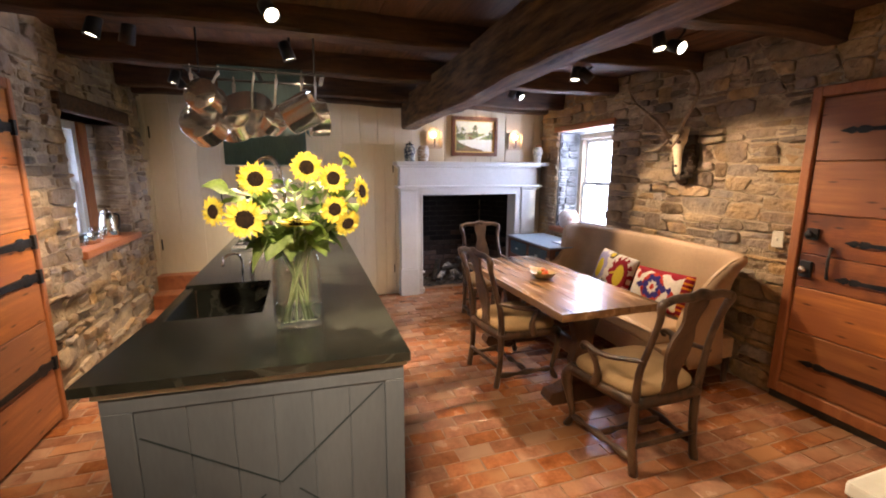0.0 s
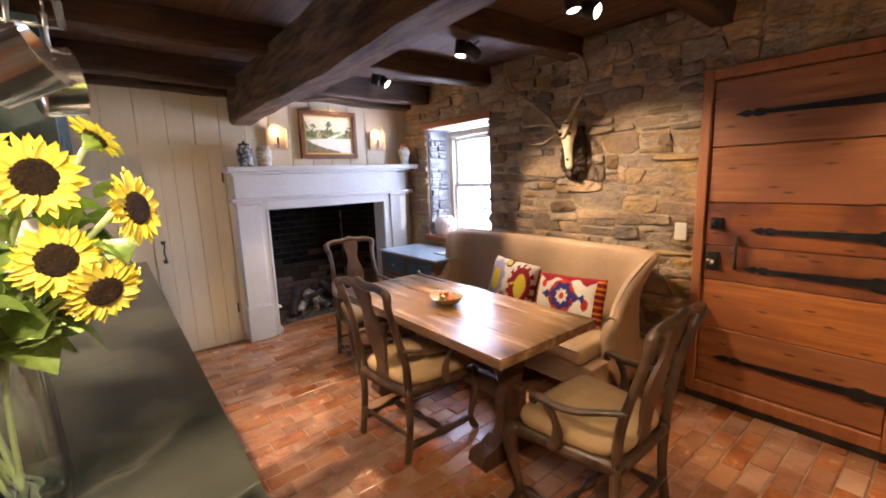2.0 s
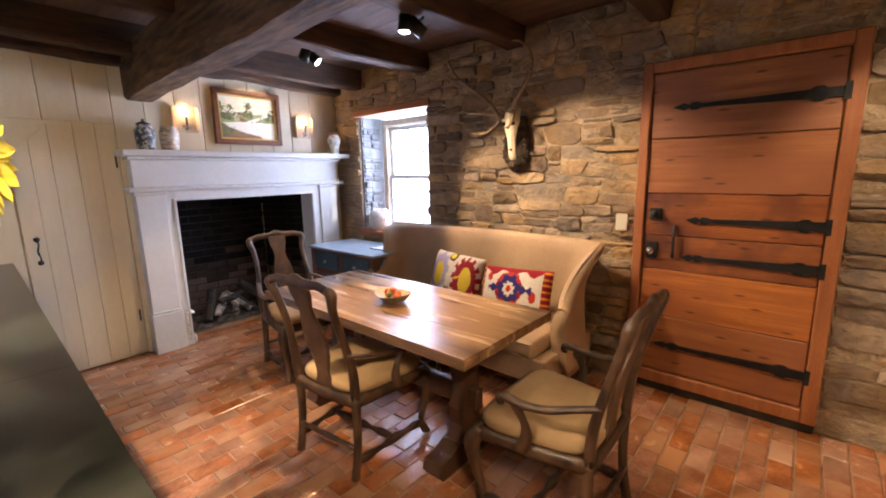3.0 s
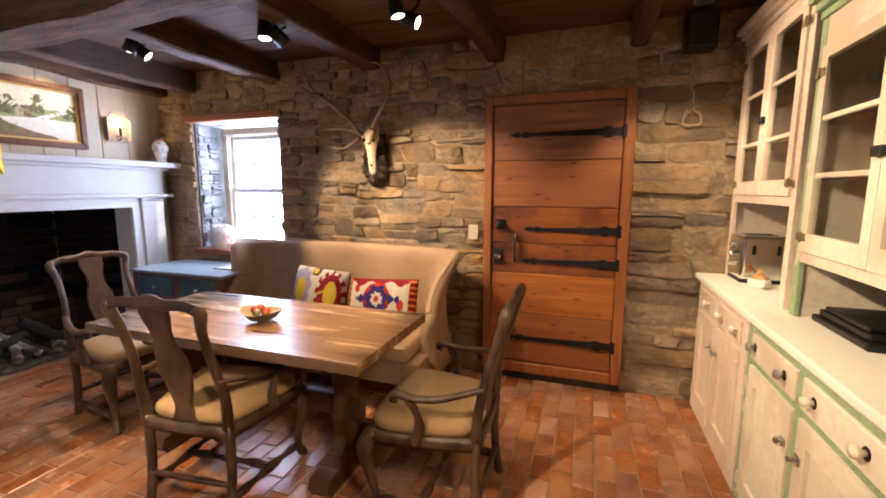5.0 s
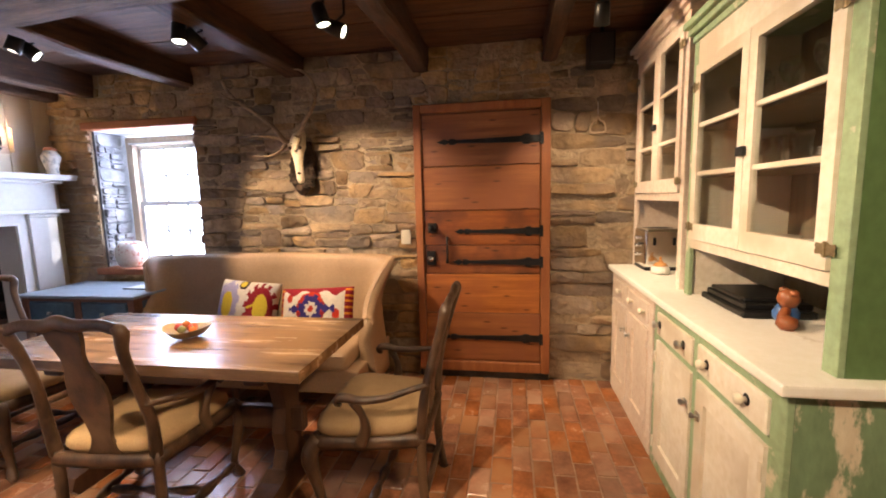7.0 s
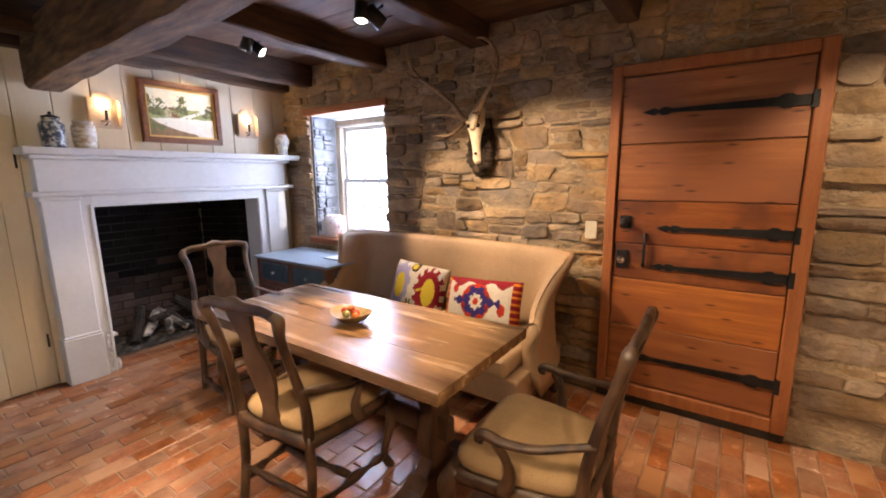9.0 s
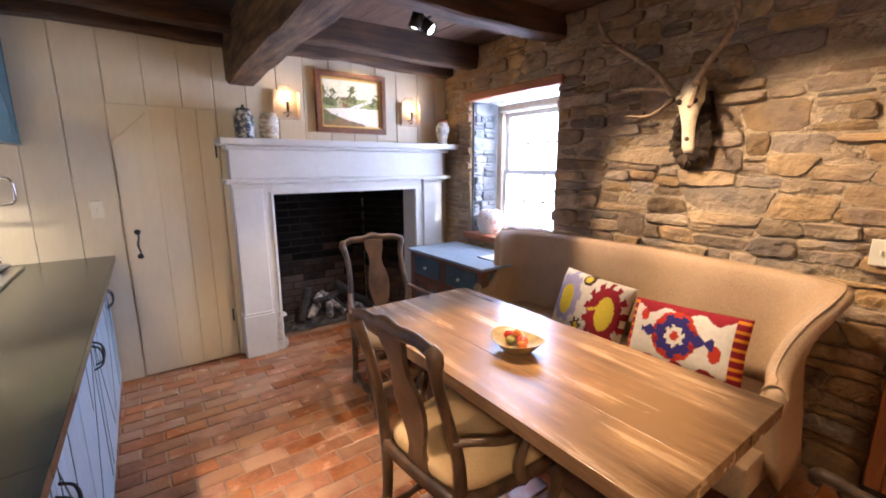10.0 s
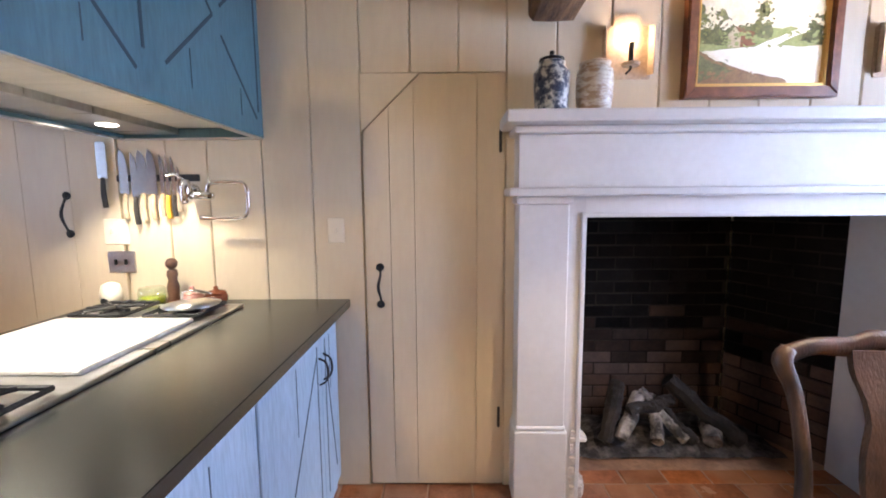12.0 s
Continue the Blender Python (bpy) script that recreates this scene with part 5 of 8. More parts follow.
    for k, (dz, dy) in enumerate(((-0.05, 0.012), (-0.02, 0.035), (0.008, 0.06))):
        box(cr, ux0 - dy, x1 - 0.008, yb, yu + dy, crown + dz - 0.012, crown + dz + 0.018, bevel=0.007, seg=2)
    part("crown_moulding", cr, trim, h)
    mid = (ux0 + w + x1 - 0.055) / 2
    for a, b in ((ux0 + w + 0.003, mid - 0.002), (mid + 0.002, x1 - 0.058)):
        bm = bmesh.new()
        t = 0.05
        for p, q, r, s in ((a, a + t, zdoor0, zdoor1), (b - t, b, zdoor0, zdoor1), (a + t, b - t, zdoor0, zdoor0 + 0.075), (a + t, b - t, zdoor1 - t, zdoor1)):
            box(bm, p, q, yu - 0.016, yu + 0.010, r, s)
        d = part("glazed_door", bm, paint, h)
        for z in (zs[1], zs[2]):
            part("glazing_bar", B(a + t, b - t, yu - 0.010, yu + 0.006, z - 0.011, z + 0.009, bevel=0.003), paint, d)
        pane = part("pane", B(a + t, b - t, yu - 0.004, yu - 0.001, zdoor0 + 0.075, zdoor1 - t), M_HGLASS, d)
        pane.visible_shadow = False
        hx = a + 0.004 if b < mid + 0.01 else b - 0.004
        for z in (zdoor0 + 0.06, zdoor1 - 0.1):
            wing = [(-0.036, -0.017), (-0.040, -0.006), (-0.034, 0.0), (-0.040, 0.006), (-0.036, 0.017), (-0.016, 0.014), (-0.006, 0.020), (0.006, 0.020), (0.016, 0.014), (0.036, 0.017), (0.040, 0.006), (0.034, 0.0), (0.040, -0.006), (0.036, -0.017), (0.016, -0.014), (0.006, -0.020), (-0.006, -0.020), (-0.016, -0.014)]
            hb = slab(bmesh.new(), [(hx + u, z + v) for u, v in wing], ony(yu + 0.0102), 0, 0.003)
            tube(hb, [(hx, yu + 0.014, z - 0.022), (hx, yu + 0.014, z + 0.022)], 0.0045, seg=8, smooth=1)
            part("hinge", hb, M_BRASS, d, "tarnished butterfly hinge")
    part("catch", B(mid - 0.022, mid + 0.026, yu + 0.010, yu + 0.03, 0.5 * (zdoor0 + zdoor1) - 0.05, 0.5 * (zdoor0 + zdoor1) - 0.015, bevel=0.004), M_IRON, h, "small dark metal catch")
    return h, zs


h2, zs2 = hutch(1.10, 2.165, 1.205, 2.015, 2.19, M_HUTCH, M_GREEN, M_GREENWORN, (1.185, 1.515, 1.737), "tall worn white hutch with flaking green paint and glazed doors", ((1.175, 1.64, (1.28, 1.555)), (1.69, 2.11, (1.775, 2.065))), 1.665, M_TOPWORN)
h1, zs1 = hutch(2.19, 3.09, 1.43, 2.27, 2.37, M_PINKHUTCH, M_PINKHUTCH, M_PINKHUTCH, (1.41, 1.71, 1.98), "tall pinkish-white painted hutch with glazed doors", ((2.265, 2.63, (2.31, 2.55)), (2.68, 3.035, (2.82,))), 2.655, M_TOPWORN)

# ---- track spotlights: fixtures and their light ----


def spot(at, target, watts, cone=75, mount=2.5, colour=WARM):
    at, target = Vector(at), Vector(target)
    s = thing("spotlight", tuple(at), "small black cylindrical ceiling spotlight, switched on", "spotlight", "black ceiling spotlights")
    d = (target - at).normalized()
    head = bmesh.new()
    lathe(head, [(0.030, -0.11), (0.036, -0.10), (0.040, 0.0), (0.036, 0.0), (0.034, -0.012)], (0, 0, 0), 18)
    face = bmesh.new()
    lathe(face, [(0.0, -0.010), (0.0345, -0.011), (0.0345, -0.013)], (0, 0, 0), 18)
    q = d.to_track_quat("Z", "Y").to_matrix().to_4x4()
    for b in (head, face):
        bmesh.ops.transform(b, matrix=Matrix.Translation(at) @ q, verts=b.verts[:])
    hd = part("head", head, M_BLACK, s, smooth=True)
    part("lens", face, M_BULB, hd, "glowing lens")
    part("stem", T([tuple(at - d * 0.08), (at.x, at.y, at.z + 0.09), (at.x, at.y, mount)], 0.008, smooth=1), M_BLACK, s)
    part("canopy", lathe(bmesh.new(), [(0.045, mount - 0.02), (0.045, mount)], (at.x, at.y, 0), 16), M_BLACK, s)
    if watts:
        lamp("spot_lamp", "SPOT", tuple(at + d * 0.015), tuple(target), watts, colour, spot=cone, radius=0.03)
    return s


spot((2.02, 4.02, 2.33), (1.4, 4.6, 0.0), 110, 60, TOP)
spot((2.13, 3.98, 2.33), (3.08, 2.42, 0.80), 230, 50, TOP)
spot((2.01, 2.92, 2.29), (1.70, 2.75, 0.75), 260, 54, TOP)
spot((2.11, 2.86, 2.29), (3.1, 2.12, 1.08), 145, 66, TOP)
spot((2.02, 2.10, 2.31), (2.0, 1.5, 0.2), 45, 60, TOP)
spot((2.12, 2.03, 2.31), (2.15, 0.3, 1.5), 210, 68, TOP)
spot((2.3, 0.70, 2.30), (3.05, 0.62, 1.0), 52, 84, TOP)
spot((-0.14, 2.25, 2.31), (0.7, 0.6, 0.7), 400, 78, TOP)
spot((-0.08, 2.95, 2.28), (0.72, 3.0, 0.0), 380, 52, TOP)
spot((-1.08, 2.85, 2.30), (-1.60, 2.62, 0.4), 108, 66, TOP)
spot((-0.95, 2.95, 2.30), (-1.55, 3.45, 0.3), 140, 54, TOP)
spot((-1.02, 4.15, 2.30), (-1.62, 3.95, 0.3), 110, 48, TOP)
spot((-0.98, 4.3, 2.30), (0.62, 4.9, 0.15), 60, 50, TOP)
spot((2.33, 4.90, 2.44), (2.12, 5.2, 2.05), 11, 70, TOP)
# unseen pair added behind the walker, to light the flowers' fronts and the floor
spot((-0.20, 0.40, 2.31), (-0.05, 1.88, 1.35), 190, 76, TOP)
spot((-0.08, 0.34, 2.31), (1.0, 1.95, 0.0), 130, 60, TOP)

# ---- small things ----
M_PETAL = mk("yellow_petal", (0.90, 0.72, 0.04), (0.96, 0.90, 0.22), 30, 0.55, bump=0.1, fine=120, spec=0.3)
M_DISC = mk("flower_disc", (0.010, 0.005, 0.004), (0.045, 0.022, 0.010), 60, 0.9, bump=0.8, fine=240)
M_LEAF = mk("leaf_green", (0.085, 0.16, 0.030), (0.26, 0.38, 0.095), 14, 0.42, bump=0.2, fine=90)
M_STEM = mk("stem_green", (0.26, 0.36, 0.16), (0.46, 0.55, 0.30), 10, 0.45, bump=0.1)
M_WATER = plain("vase_water", (0.93, 0.99, 0.94), 0.0, 0, transmission=1.0, ior=1.2)
M_VASE = clear("vase_glass", (0.965, 0.99, 0.975), 1.9)

vase = thing("glass_vase", (-0.092, 1.855, CZ), "square clear glass vase half full of water on the worktop", "vase")


def rounded(cx, cy, w, d, r, z, n=5):
    out = []
    for qx, qy, a0 in ((1, 1, 0), (-1, 1, 90), (-1, -1, 180), (1, -1, 270)):
        for k in range(n + 1):
            a = radians(a0 + 90 * k / n)
            out.append((cx + qx * (w / 2 - r) + r * math.cos(a), cy + qy * (d / 2 - r) + r * math.sin(a), z))
    return out


VC = (-0.092, 1.855)
outer = [(0.168, 0.104, 0.02, CZ + 0.001), (0.188, 0.122, 0.026, CZ + 0.006), (0.200, 0.132, 0.03, CZ + 0.025), (0.204, 0.136, 0.032, CZ + 0.06), (0.196, 0.132, 0.032, CZ + 0.25), (0.184, 0.126, 0.04, CZ + 0.31), (0.170, 0.118, 0.042, CZ + 0.338), (0.177, 0.126, 0.046, CZ + 0.355)]
inner = [(0.163, 0.110, 0.040, CZ + 0.353), (0.158, 0.104, 0.037, CZ + 0.338), (0.172, 0.112, 0.035, CZ + 0.31), (0.184, 0.118, 0.027, CZ + 0.25), (0.189, 0.120, 0.026, CZ + 0.06), (0.173, 0.104, 0.02, CZ + 0.030)]
bm = loft(bmesh.new(), [rounded(*VC, w, d, r, z) for w, d, r, z in outer + inner])
part("glass", bm, M_VASE, vase, smooth=True)
part("water", loft(bmesh.new(), [rounded(*VC, w, d, r, z) for w, d, r, z in ((0.171, 0.102, 0.02, CZ + 0.0305), (0.188, 0.119, 0.026, CZ + 0.06), (0.187, 0.118, 0.026, CZ + 0.10))]), M_WATER, vase, smooth=True)


def leaf(bm, root, tip, width, droop, rng):
    """Broad heart-shaped leaf with a folded midrib and wavy edges."""
    root, tip = Vector(root), Vector(tip)
    d = tip - root
    side = d.cross(Vector((0, 0, 1)))
    side = side.normalized() if side.length > 1e-4 else Vector((1, 0, 0))
    side = (Matrix.Rotation(rng.uniform(-0.7, 0.7), 3, d.normalized()) @ side)
    up = side.cross(d).normalized()
    ph, fold = rng.uniform(0, 6), rng.uniform(0.05, 0.45)
    rows = []
    shape = (0.06, 0.62, 0.93, 1.0, 0.92, 0.74, 0.50, 0.24, 0.02)
    for k, f in enumerate(shape):
        t = k / (len(shape) - 1)
        w = width * f * rng.uniform(0.93, 1.07)
        c = root + d * t - Vector((0, 0, droop * t * t)) + up * 0.012 * math.sin(3 * t)
        row = []
        for u in (-1, -0.5, 0, 0.5, 1):
            wave = 0.10 * math.sin(ph + 9 * t + 2.5 * u) * abs(u)
            row.append(bm.verts.new(c + side * w * u + up * w * (fold * abs(u) ** 1.5 + wave)))
        rows.append(row)
    for a, b in zip(rows, rows[1:]):
        for k in range(4):
            bm.faces.new((a[k], a[k + 1], b[k + 1], b[k]))
    return bm


def sunflower(head, face, radius, seed):
    rng = random.Random(seed)
    head, face = Vector(head), Vector(face).normalized()
    f = thing("sunflower", tuple(head), "yellow sunflower with a dark brown centre standing in a vase", "flower", "sunflowers in the glass vase")
    q = face.to_track_quat("Z", "Y").to_matrix().to_4x4()
    m = Matrix.Translation(head) @ q
    disc = lathe(bmesh.new(), [(0.0, -0.014), (radius * 0.33, -0.008), (radius * 0.375, 0.002), (radius * 0.29, 0.010), (radius * 0.15, 0.008), (0.0, 0.006)], (0, 0, 0), 18)
    bmesh.ops.transform(disc, matrix=m, verts=disc.verts[:])
    part("flower_head", disc, M_DISC, f, smooth=True)
    pb = bmesh.new()
    radius *= 0.78
    for layer, n, ln in ((0, 24, 1.0), (1, 21, 0.88)):
        for k in range(n):
            a = 2 * math.pi * (k + layer * 0.5) / n + rng.uniform(-0.1, 0.1)
            L = radius * ln * rng.uniform(0.9, 1.08)
            w = radius * 0.115 * rng.uniform(0.85, 1.2)
            lift = rng.uniform(-0.10, 0.30) + layer * 0.15
            tw = rng.uniform(-0.4, 0.4)
            row = []
            for t, ww in ((0.36, 0.5), (0.58, 1.0), (0.82, 0.75), (1.0, 0.04)):
                r = L * t
                z = lift * (r - 0.36 * L) * (1.4 - t) + layer * 0.004
                c = Vector((math.cos(a) * r, math.sin(a) * r, z))
                s = Vector((-math.sin(a), math.cos(a), tw)) * (w * ww)
                row.append([pb.verts.new(c - s), pb.verts.new(c + Vector((0, 0, -0.003))), pb.verts.new(c + s)])
            for p, r in zip(row, row[1:]):
                for i in range(2):
                    pb.faces.new((p[i], p[i + 1], r[i + 1], r[i]))
    bmesh.ops.transform(pb, matrix=m, verts=pb.verts[:])
    part("petals", pb, M_PETAL, f, smooth=True)
    sp = bmesh.new()
    for k in range(14):
        a = 2 * math.pi * k / 14
        r = radius
        p = [sp.verts.new(v) for v in ((math.cos(a - 0.2) * r * 0.36, math.sin(a - 0.2) * r * 0.36, -0.006), (math.cos(a + 0.2) * r * 0.36, math.sin(a + 0.2) * r * 0.36, -0.006), (math.cos(a) * r * 0.7, math.sin(a) * r * 0.7, -0.016))]
        sp.faces.new(p)
    lathe(sp, [(0.004, -0.03), (radius * 0.2, -0.02), (radius * 0.40, -0.010)], (0, 0, 0), 12)
    bmesh.ops.transform(sp, matrix=m, verts=sp.verts[:])
    part("sepals", sp, M_LEAF, f)
    back = head - face * 0.03
    base = Vector((VC[0] + rng.choice((-1, 1)) * rng.uniform(0.02, 0.072), VC[1] + rng.uniform(-0.04, 0.04), CZ + 0.035))
    neck = Vector((VC[0] + (head.x - VC[0]) * 0.22, VC[1] + (head.y - VC[1]) * 0.22, CZ + 0.34))
    mid = neck.lerp(back, 0.55) + Vector((0, 0, 0.02))
    part("stem", T([tuple(base), tuple(neck), tuple(mid), tuple(back)], [0.0045, 0.0048, 0.005, 0.005], seg=7), M_STEM, f, smooth=True)
    for k in range(rng.randint(2, 3)):
        t = rng.uniform(0.05, 0.75)
        root = neck.lerp(mid, t)
        a = rng.uniform(-0.3, math.pi + 0.3)
        L = rng.uniform(0.08, 0.12)
        tip = root + Vector((math.cos(a) * L, math.sin(a) * L, rng.uniform(-0.03, 0.05)))
        part("leaf", leaf(bmesh.new(), root, tip, L * rng.uniform(0.36, 0.46), rng.uniform(0.01, 0.05), rng), M_LEAF, f, smooth=True)


for k, (h, f, r) in enumerate((
        ((-0.212, 1.665, 1.565), (0.25, -1, 0.05), 0.082), ((-0.029, 1.745, 1.608), (-0.05, -1, 0.1), 0.084), ((0.062, 1.605, 1.568), (0.2, -1, 0.0), 0.074),
        ((0.166, 1.620, 1.518), (0.80, -0.55, 0.1), 0.076), ((0.065, 1.640, 1.449), (0.25, -1, -0.1), 0.074), ((0.112, 1.640, 1.394), (0.40, -0.85, -0.4), 0.074),
        ((-0.256, 1.650, 1.419), (-0.05, -1, 0.1), 0.098), ((-0.375, 1.755, 1.441), (-0.75, -0.8, 0.1), 0.080), ((-0.078, 1.590, 1.410), (0.0, -0.25, -0.85), 0.080),
        ((0.136, 1.795, 1.640), (0.7, 0.3, 0.75), 0.058))):
    sunflower(h, f, r, 100 + k)
rng = random.Random(77)
foliage = thing("cut_foliage", (VC[0], VC[1], CZ + 0.33), "green leafy stalks among the sunflowers", "foliage")
for k in range(84):
    a = rng.uniform(0, 2 * math.pi)
    h = rng.uniform(0.05, 0.27)
    reach = 0.03 + rng.uniform(0.0, 0.10) + h * 0.25
    root = (VC[0] + math.cos(a) * reach * 1.2, VC[1] - 0.06 + math.sin(a) * reach * 0.6, CZ + 0.33 + h)
    L = rng.uniform(0.055, 0.10)
    b = a + rng.uniform(-0.7, 0.7)
    tip = (root[0] + math.cos(b) * L, root[1] + math.sin(b) * L * 0.8, root[2] + rng.uniform(-0.05, 0.05))
    part("leaf", leaf(bmesh.new(), root, tip, L * rng.uniform(0.34, 0.46), rng.uniform(-0.03, 0.03), rng), M_LEAF, foliage, smooth=True)
    if k % 24 == 0:
        part("stalk", T([(VC[0] + rng.uniform(-0.07, 0.07), VC[1] + rng.uniform(-0.035, 0.035), CZ + 0.03), (VC[0] + math.cos(a) * 0.04, VC[1] + math.sin(a) * 0.03, CZ + 0.34), root], 0.0045, seg=6), M_STEM, foliage, smooth=True)
for k in range(54):
    root = (rng.uniform(-0.26, 0.12), rng.uniform(1.66, 1.80), rng.uniform(1.36, 1.56))
    a, L = rng.uniform(0, 2 * math.pi), rng.uniform(0.045, 0.085)
    tip = (root[0] + math.cos(a) * L, root[1] + rng.uniform(-0.04, 0.03), root[2] + math.sin(a) * L * 0.7)
    part("leaf", leaf(bmesh.new(), root, tip, L * rng.uniform(0.32, 0.46), rng.uniform(-0.02, 0.03), rng), M_LEAF, foliage, smooth=True)
for x, y, z in ((-0.18, 1.72, 1.52), (-0.08, 1.74, 1.53), (0.01, 1.73, 1.54), (0.09, 1.72, 1.48), (-0.24, 1.72, 1.43), (0.12, 1.73, 1.41)):
    part("stalk", T([(VC[0] + (x - VC[0]) * 0.2, VC[1], CZ + 0.34), (VC[0] + (x - VC[0]) * 0.7, y, (z + CZ + 0.34) / 2 + 0.03), (x, y, z)], 0.0035, seg=6), M_STEM, foliage, smooth=True)
for tip in ((-0.25, 1.70, 1.20), (-0.11, 1.74, 1.23), (0.03, 1.75, 1.24), (0.10, 1.76, 1.26), (-0.20, 1.72, 1.24)):
    root = (VC[0] + (tip[0] - VC[0]) * 0.5, 1.79, 1.36)
    part("leaf", leaf(bmesh.new(), root, tip, 0.050, 0.0, rng), M_LEAF, foliage, "broad drooping leaf", smooth=True)

# pot rack with hanging pans
rack = thing("pot_rack", (-0.25, 2.85, 2.15), "steel pot rack hung below the ceiling joists", "pot rack")
part("bar", T([(-0.62, 2.70, 2.15), (0.10, 2.70, 2.15)], 0.008, smooth=1), M_IRON, rack)
part("bar", T([(-0.62, 3.02, 2.15), (0.10, 3.02, 2.15)], 0.008, smooth=1), M_IRON, rack)
for x in (-0.62, -0.26, 0.10):
    part("cross_bar", B(x - 0.012, x + 0.012, 2.70, 3.02, 2.146, 2.154), M_IRON, rack)
for x in (-0.58, 0.06):
    part("hanger", T([(x, 2.84, 2.15), (x, 2.84, 2.39)], 0.006, smooth=1), M_IRON, rack)


def hanging_pan(at, axis, r, depth, handle, label, seed):
    """axis: the way in which the open mouth looks; handle: where the handle's end hooks onto the rack."""
    p = thing("saucepan", at, label, "pan", "pans hanging from the pot rack")
    q = Vector(axis).normalized().to_track_quat("Z", "Y").to_matrix().to_4x4()
    m = Matrix.Translation(at) @ q
    b = lathe(bmesh.new(), [(0.0, -depth / 2), (r * 0.86, -depth / 2), (r * 0.96, -depth / 2 + 0.012), (r, depth / 2 - 0.004), (r * 1.03, depth / 2), (r * 0.98, depth / 2 - 0.002), (r * 0.94, -depth / 2 + 0.016), (0.0, -depth / 2 + 0.006)], (0, 0, 0), 32)
    bmesh.ops.transform(b, matrix=m, verts=b.verts[:])
    part("body", b, M_POT, p, smooth=True)
    h = Vector(handle)
    root = Vector(at) + (h - Vector(at)).normalized() * r * 0.95
    part("handle", T([tuple(root), tuple(root.lerp(h, 0.3) + Vector((0, -0.012, 0))), tuple(root.lerp(h, 0.7) + Vector((0, -0.012, 0))), tuple(h)], [0.010, 0.008, 0.010, 0.012], squash=0.5, seg=8), M_STEEL, p, "riveted steel handle", smooth=True)
    part("hook", T([(h.x, h.y, h.z), (h.x, h.y + 0.01, h.z + 0.03), (h.x, h.y, 2.165), (h.x, h.y - 0.012, 2.15)], 0.004, seg=6), M_STEEL, p)
    return p


hanging_pan((-0.54, 2.72, 1.995), (0.25, 0.9, -0.25), 0.095, 0.12, (-0.46, 2.72, 2.13), "polished stainless saucepan hanging bottom outward", 1)
hanging_pan((-0.57, 2.78, 1.86), (0.3, 0.9, -0.35), 0.118, 0.12, (-0.60, 2.72, 2.12), "polished stainless saucepan hanging under a smaller one", 2)
hanging_pan((-0.33, 2.86, 1.93), (0.1, -0.45, -0.85), 0.150, 0.14, (-0.28, 2.74, 2.13), "wide polished stainless saute pan", 3)
hanging_pan((-0.19, 2.80, 1.90), (-0.5, 0.8, -0.4), 0.085, 0.10, (-0.16, 2.74, 2.12), "small polished stainless saucepan", 4)
hanging_pan((-0.03, 2.72, 1.935), (0.85, -0.25, 0.45), 0.105, 0.19, (-0.02, 2.71, 2.13), "tall polished stainless pot tilted on its hook", 5)
hanging_pan((0.055, 2.86, 1.92), (0.9, 0.2, 0.15), 0.115, 0.12, (0.06, 2.80, 2.13), "polished stainless saucepan with a loop handle", 6)
hanging_pan((-0.42, 2.94, 1.87), (0.2, 0.6, -0.7), 0.105, 0.10, (-0.42, 3.0, 2.13), "polished stainless frying pan", 7)

# painting
M_FRAMEW = mk("walnut_frame", (0.10, 0.035, 0.015), (0.22, 0.085, 0.035), 4, 0.32, bump=0.05, stretch=(6, 6, 6))
M_GOLD = plain("gilt_slip", (0.75, 0.50, 0.16), 0.35, 0.8)
pic = thing("landscape_painting", (2.12, YN, 1.785), "framed landscape painting with trees, cottage and pale river", "painting")
PX0, PX1, PZ0, PZ1 = 1.80, 2.44, 1.785, 2.28


def picture_frame(y0, y1, inset0, inset1, name, material):
    o = [(PX0 + inset0, PZ0 + inset0), (PX1 - inset0, PZ0 + inset0), (PX1 - inset0, PZ1 - inset0), (PX0 + inset0, PZ1 - inset0)]
    i = [(PX0 + inset1, PZ0 + inset1), (PX1 - inset1, PZ0 + inset1), (PX1 - inset1, PZ1 - inset1), (PX0 + inset1, PZ1 - inset1)]
    for k in range(4):
        j = (k + 1) % 4
        bm = bmesh.new()
        slab(bm, [o[k], o[j], i[j], i[k]], ony(y1), 0, y0 - y1)
        es = [e for e in bm.edges if all(v.co.y < y0 + 1e-4 for v in e.verts)]
        bmesh.ops.bevel(bm, geom=es, offset=0.006, segments=2, affect="EDGES")
        part(name, bm, material, pic)


picture_frame(YN - 0.042, YN - 0.001, 0.0, 0.045, "frame_side", M_FRAMEW)
picture_frame(YN - 0.030, YN - 0.002, 0.045, 0.06, "gilt_slip", M_GOLD)
X0, X1, Z0, Z1 = PX0 + 0.06, PX1 - 0.06, PZ0 + 0.06, PZ1 - 0.06
pw, ph = X1 - X0, Z1 - Z0
paints = {"sky": ((0.66, 0.62, 0.46), (0.78, 0.75, 0.62)), "tree": ((0.045, 0.06, 0.02), (0.20, 0.19, 0.07)), "leafage": ((0.07, 0.09, 0.025), (0.26, 0.25, 0.08)), "cloud": ((0.72, 0.66, 0.48), (0.86, 0.80, 0.62)), "meadow": ((0.20, 0.24, 0.07), (0.38, 0.40, 0.16)), "river": ((0.74, 0.71, 0.60), (0.86, 0.83, 0.74)), "bank": ((0.16, 0.09, 0.035), (0.30, 0.18, 0.07)), "roof": ((0.18, 0.07, 0.03), (0.26, 0.11, 0.05)), "house": ((0.45, 0.36, 0.22), (0.55, 0.46, 0.30))}
PM = {k: mk("oil_" + k, a, b, 22, 0.4, bump=0.15, fine=90) for k, (a, b) in paints.items()}


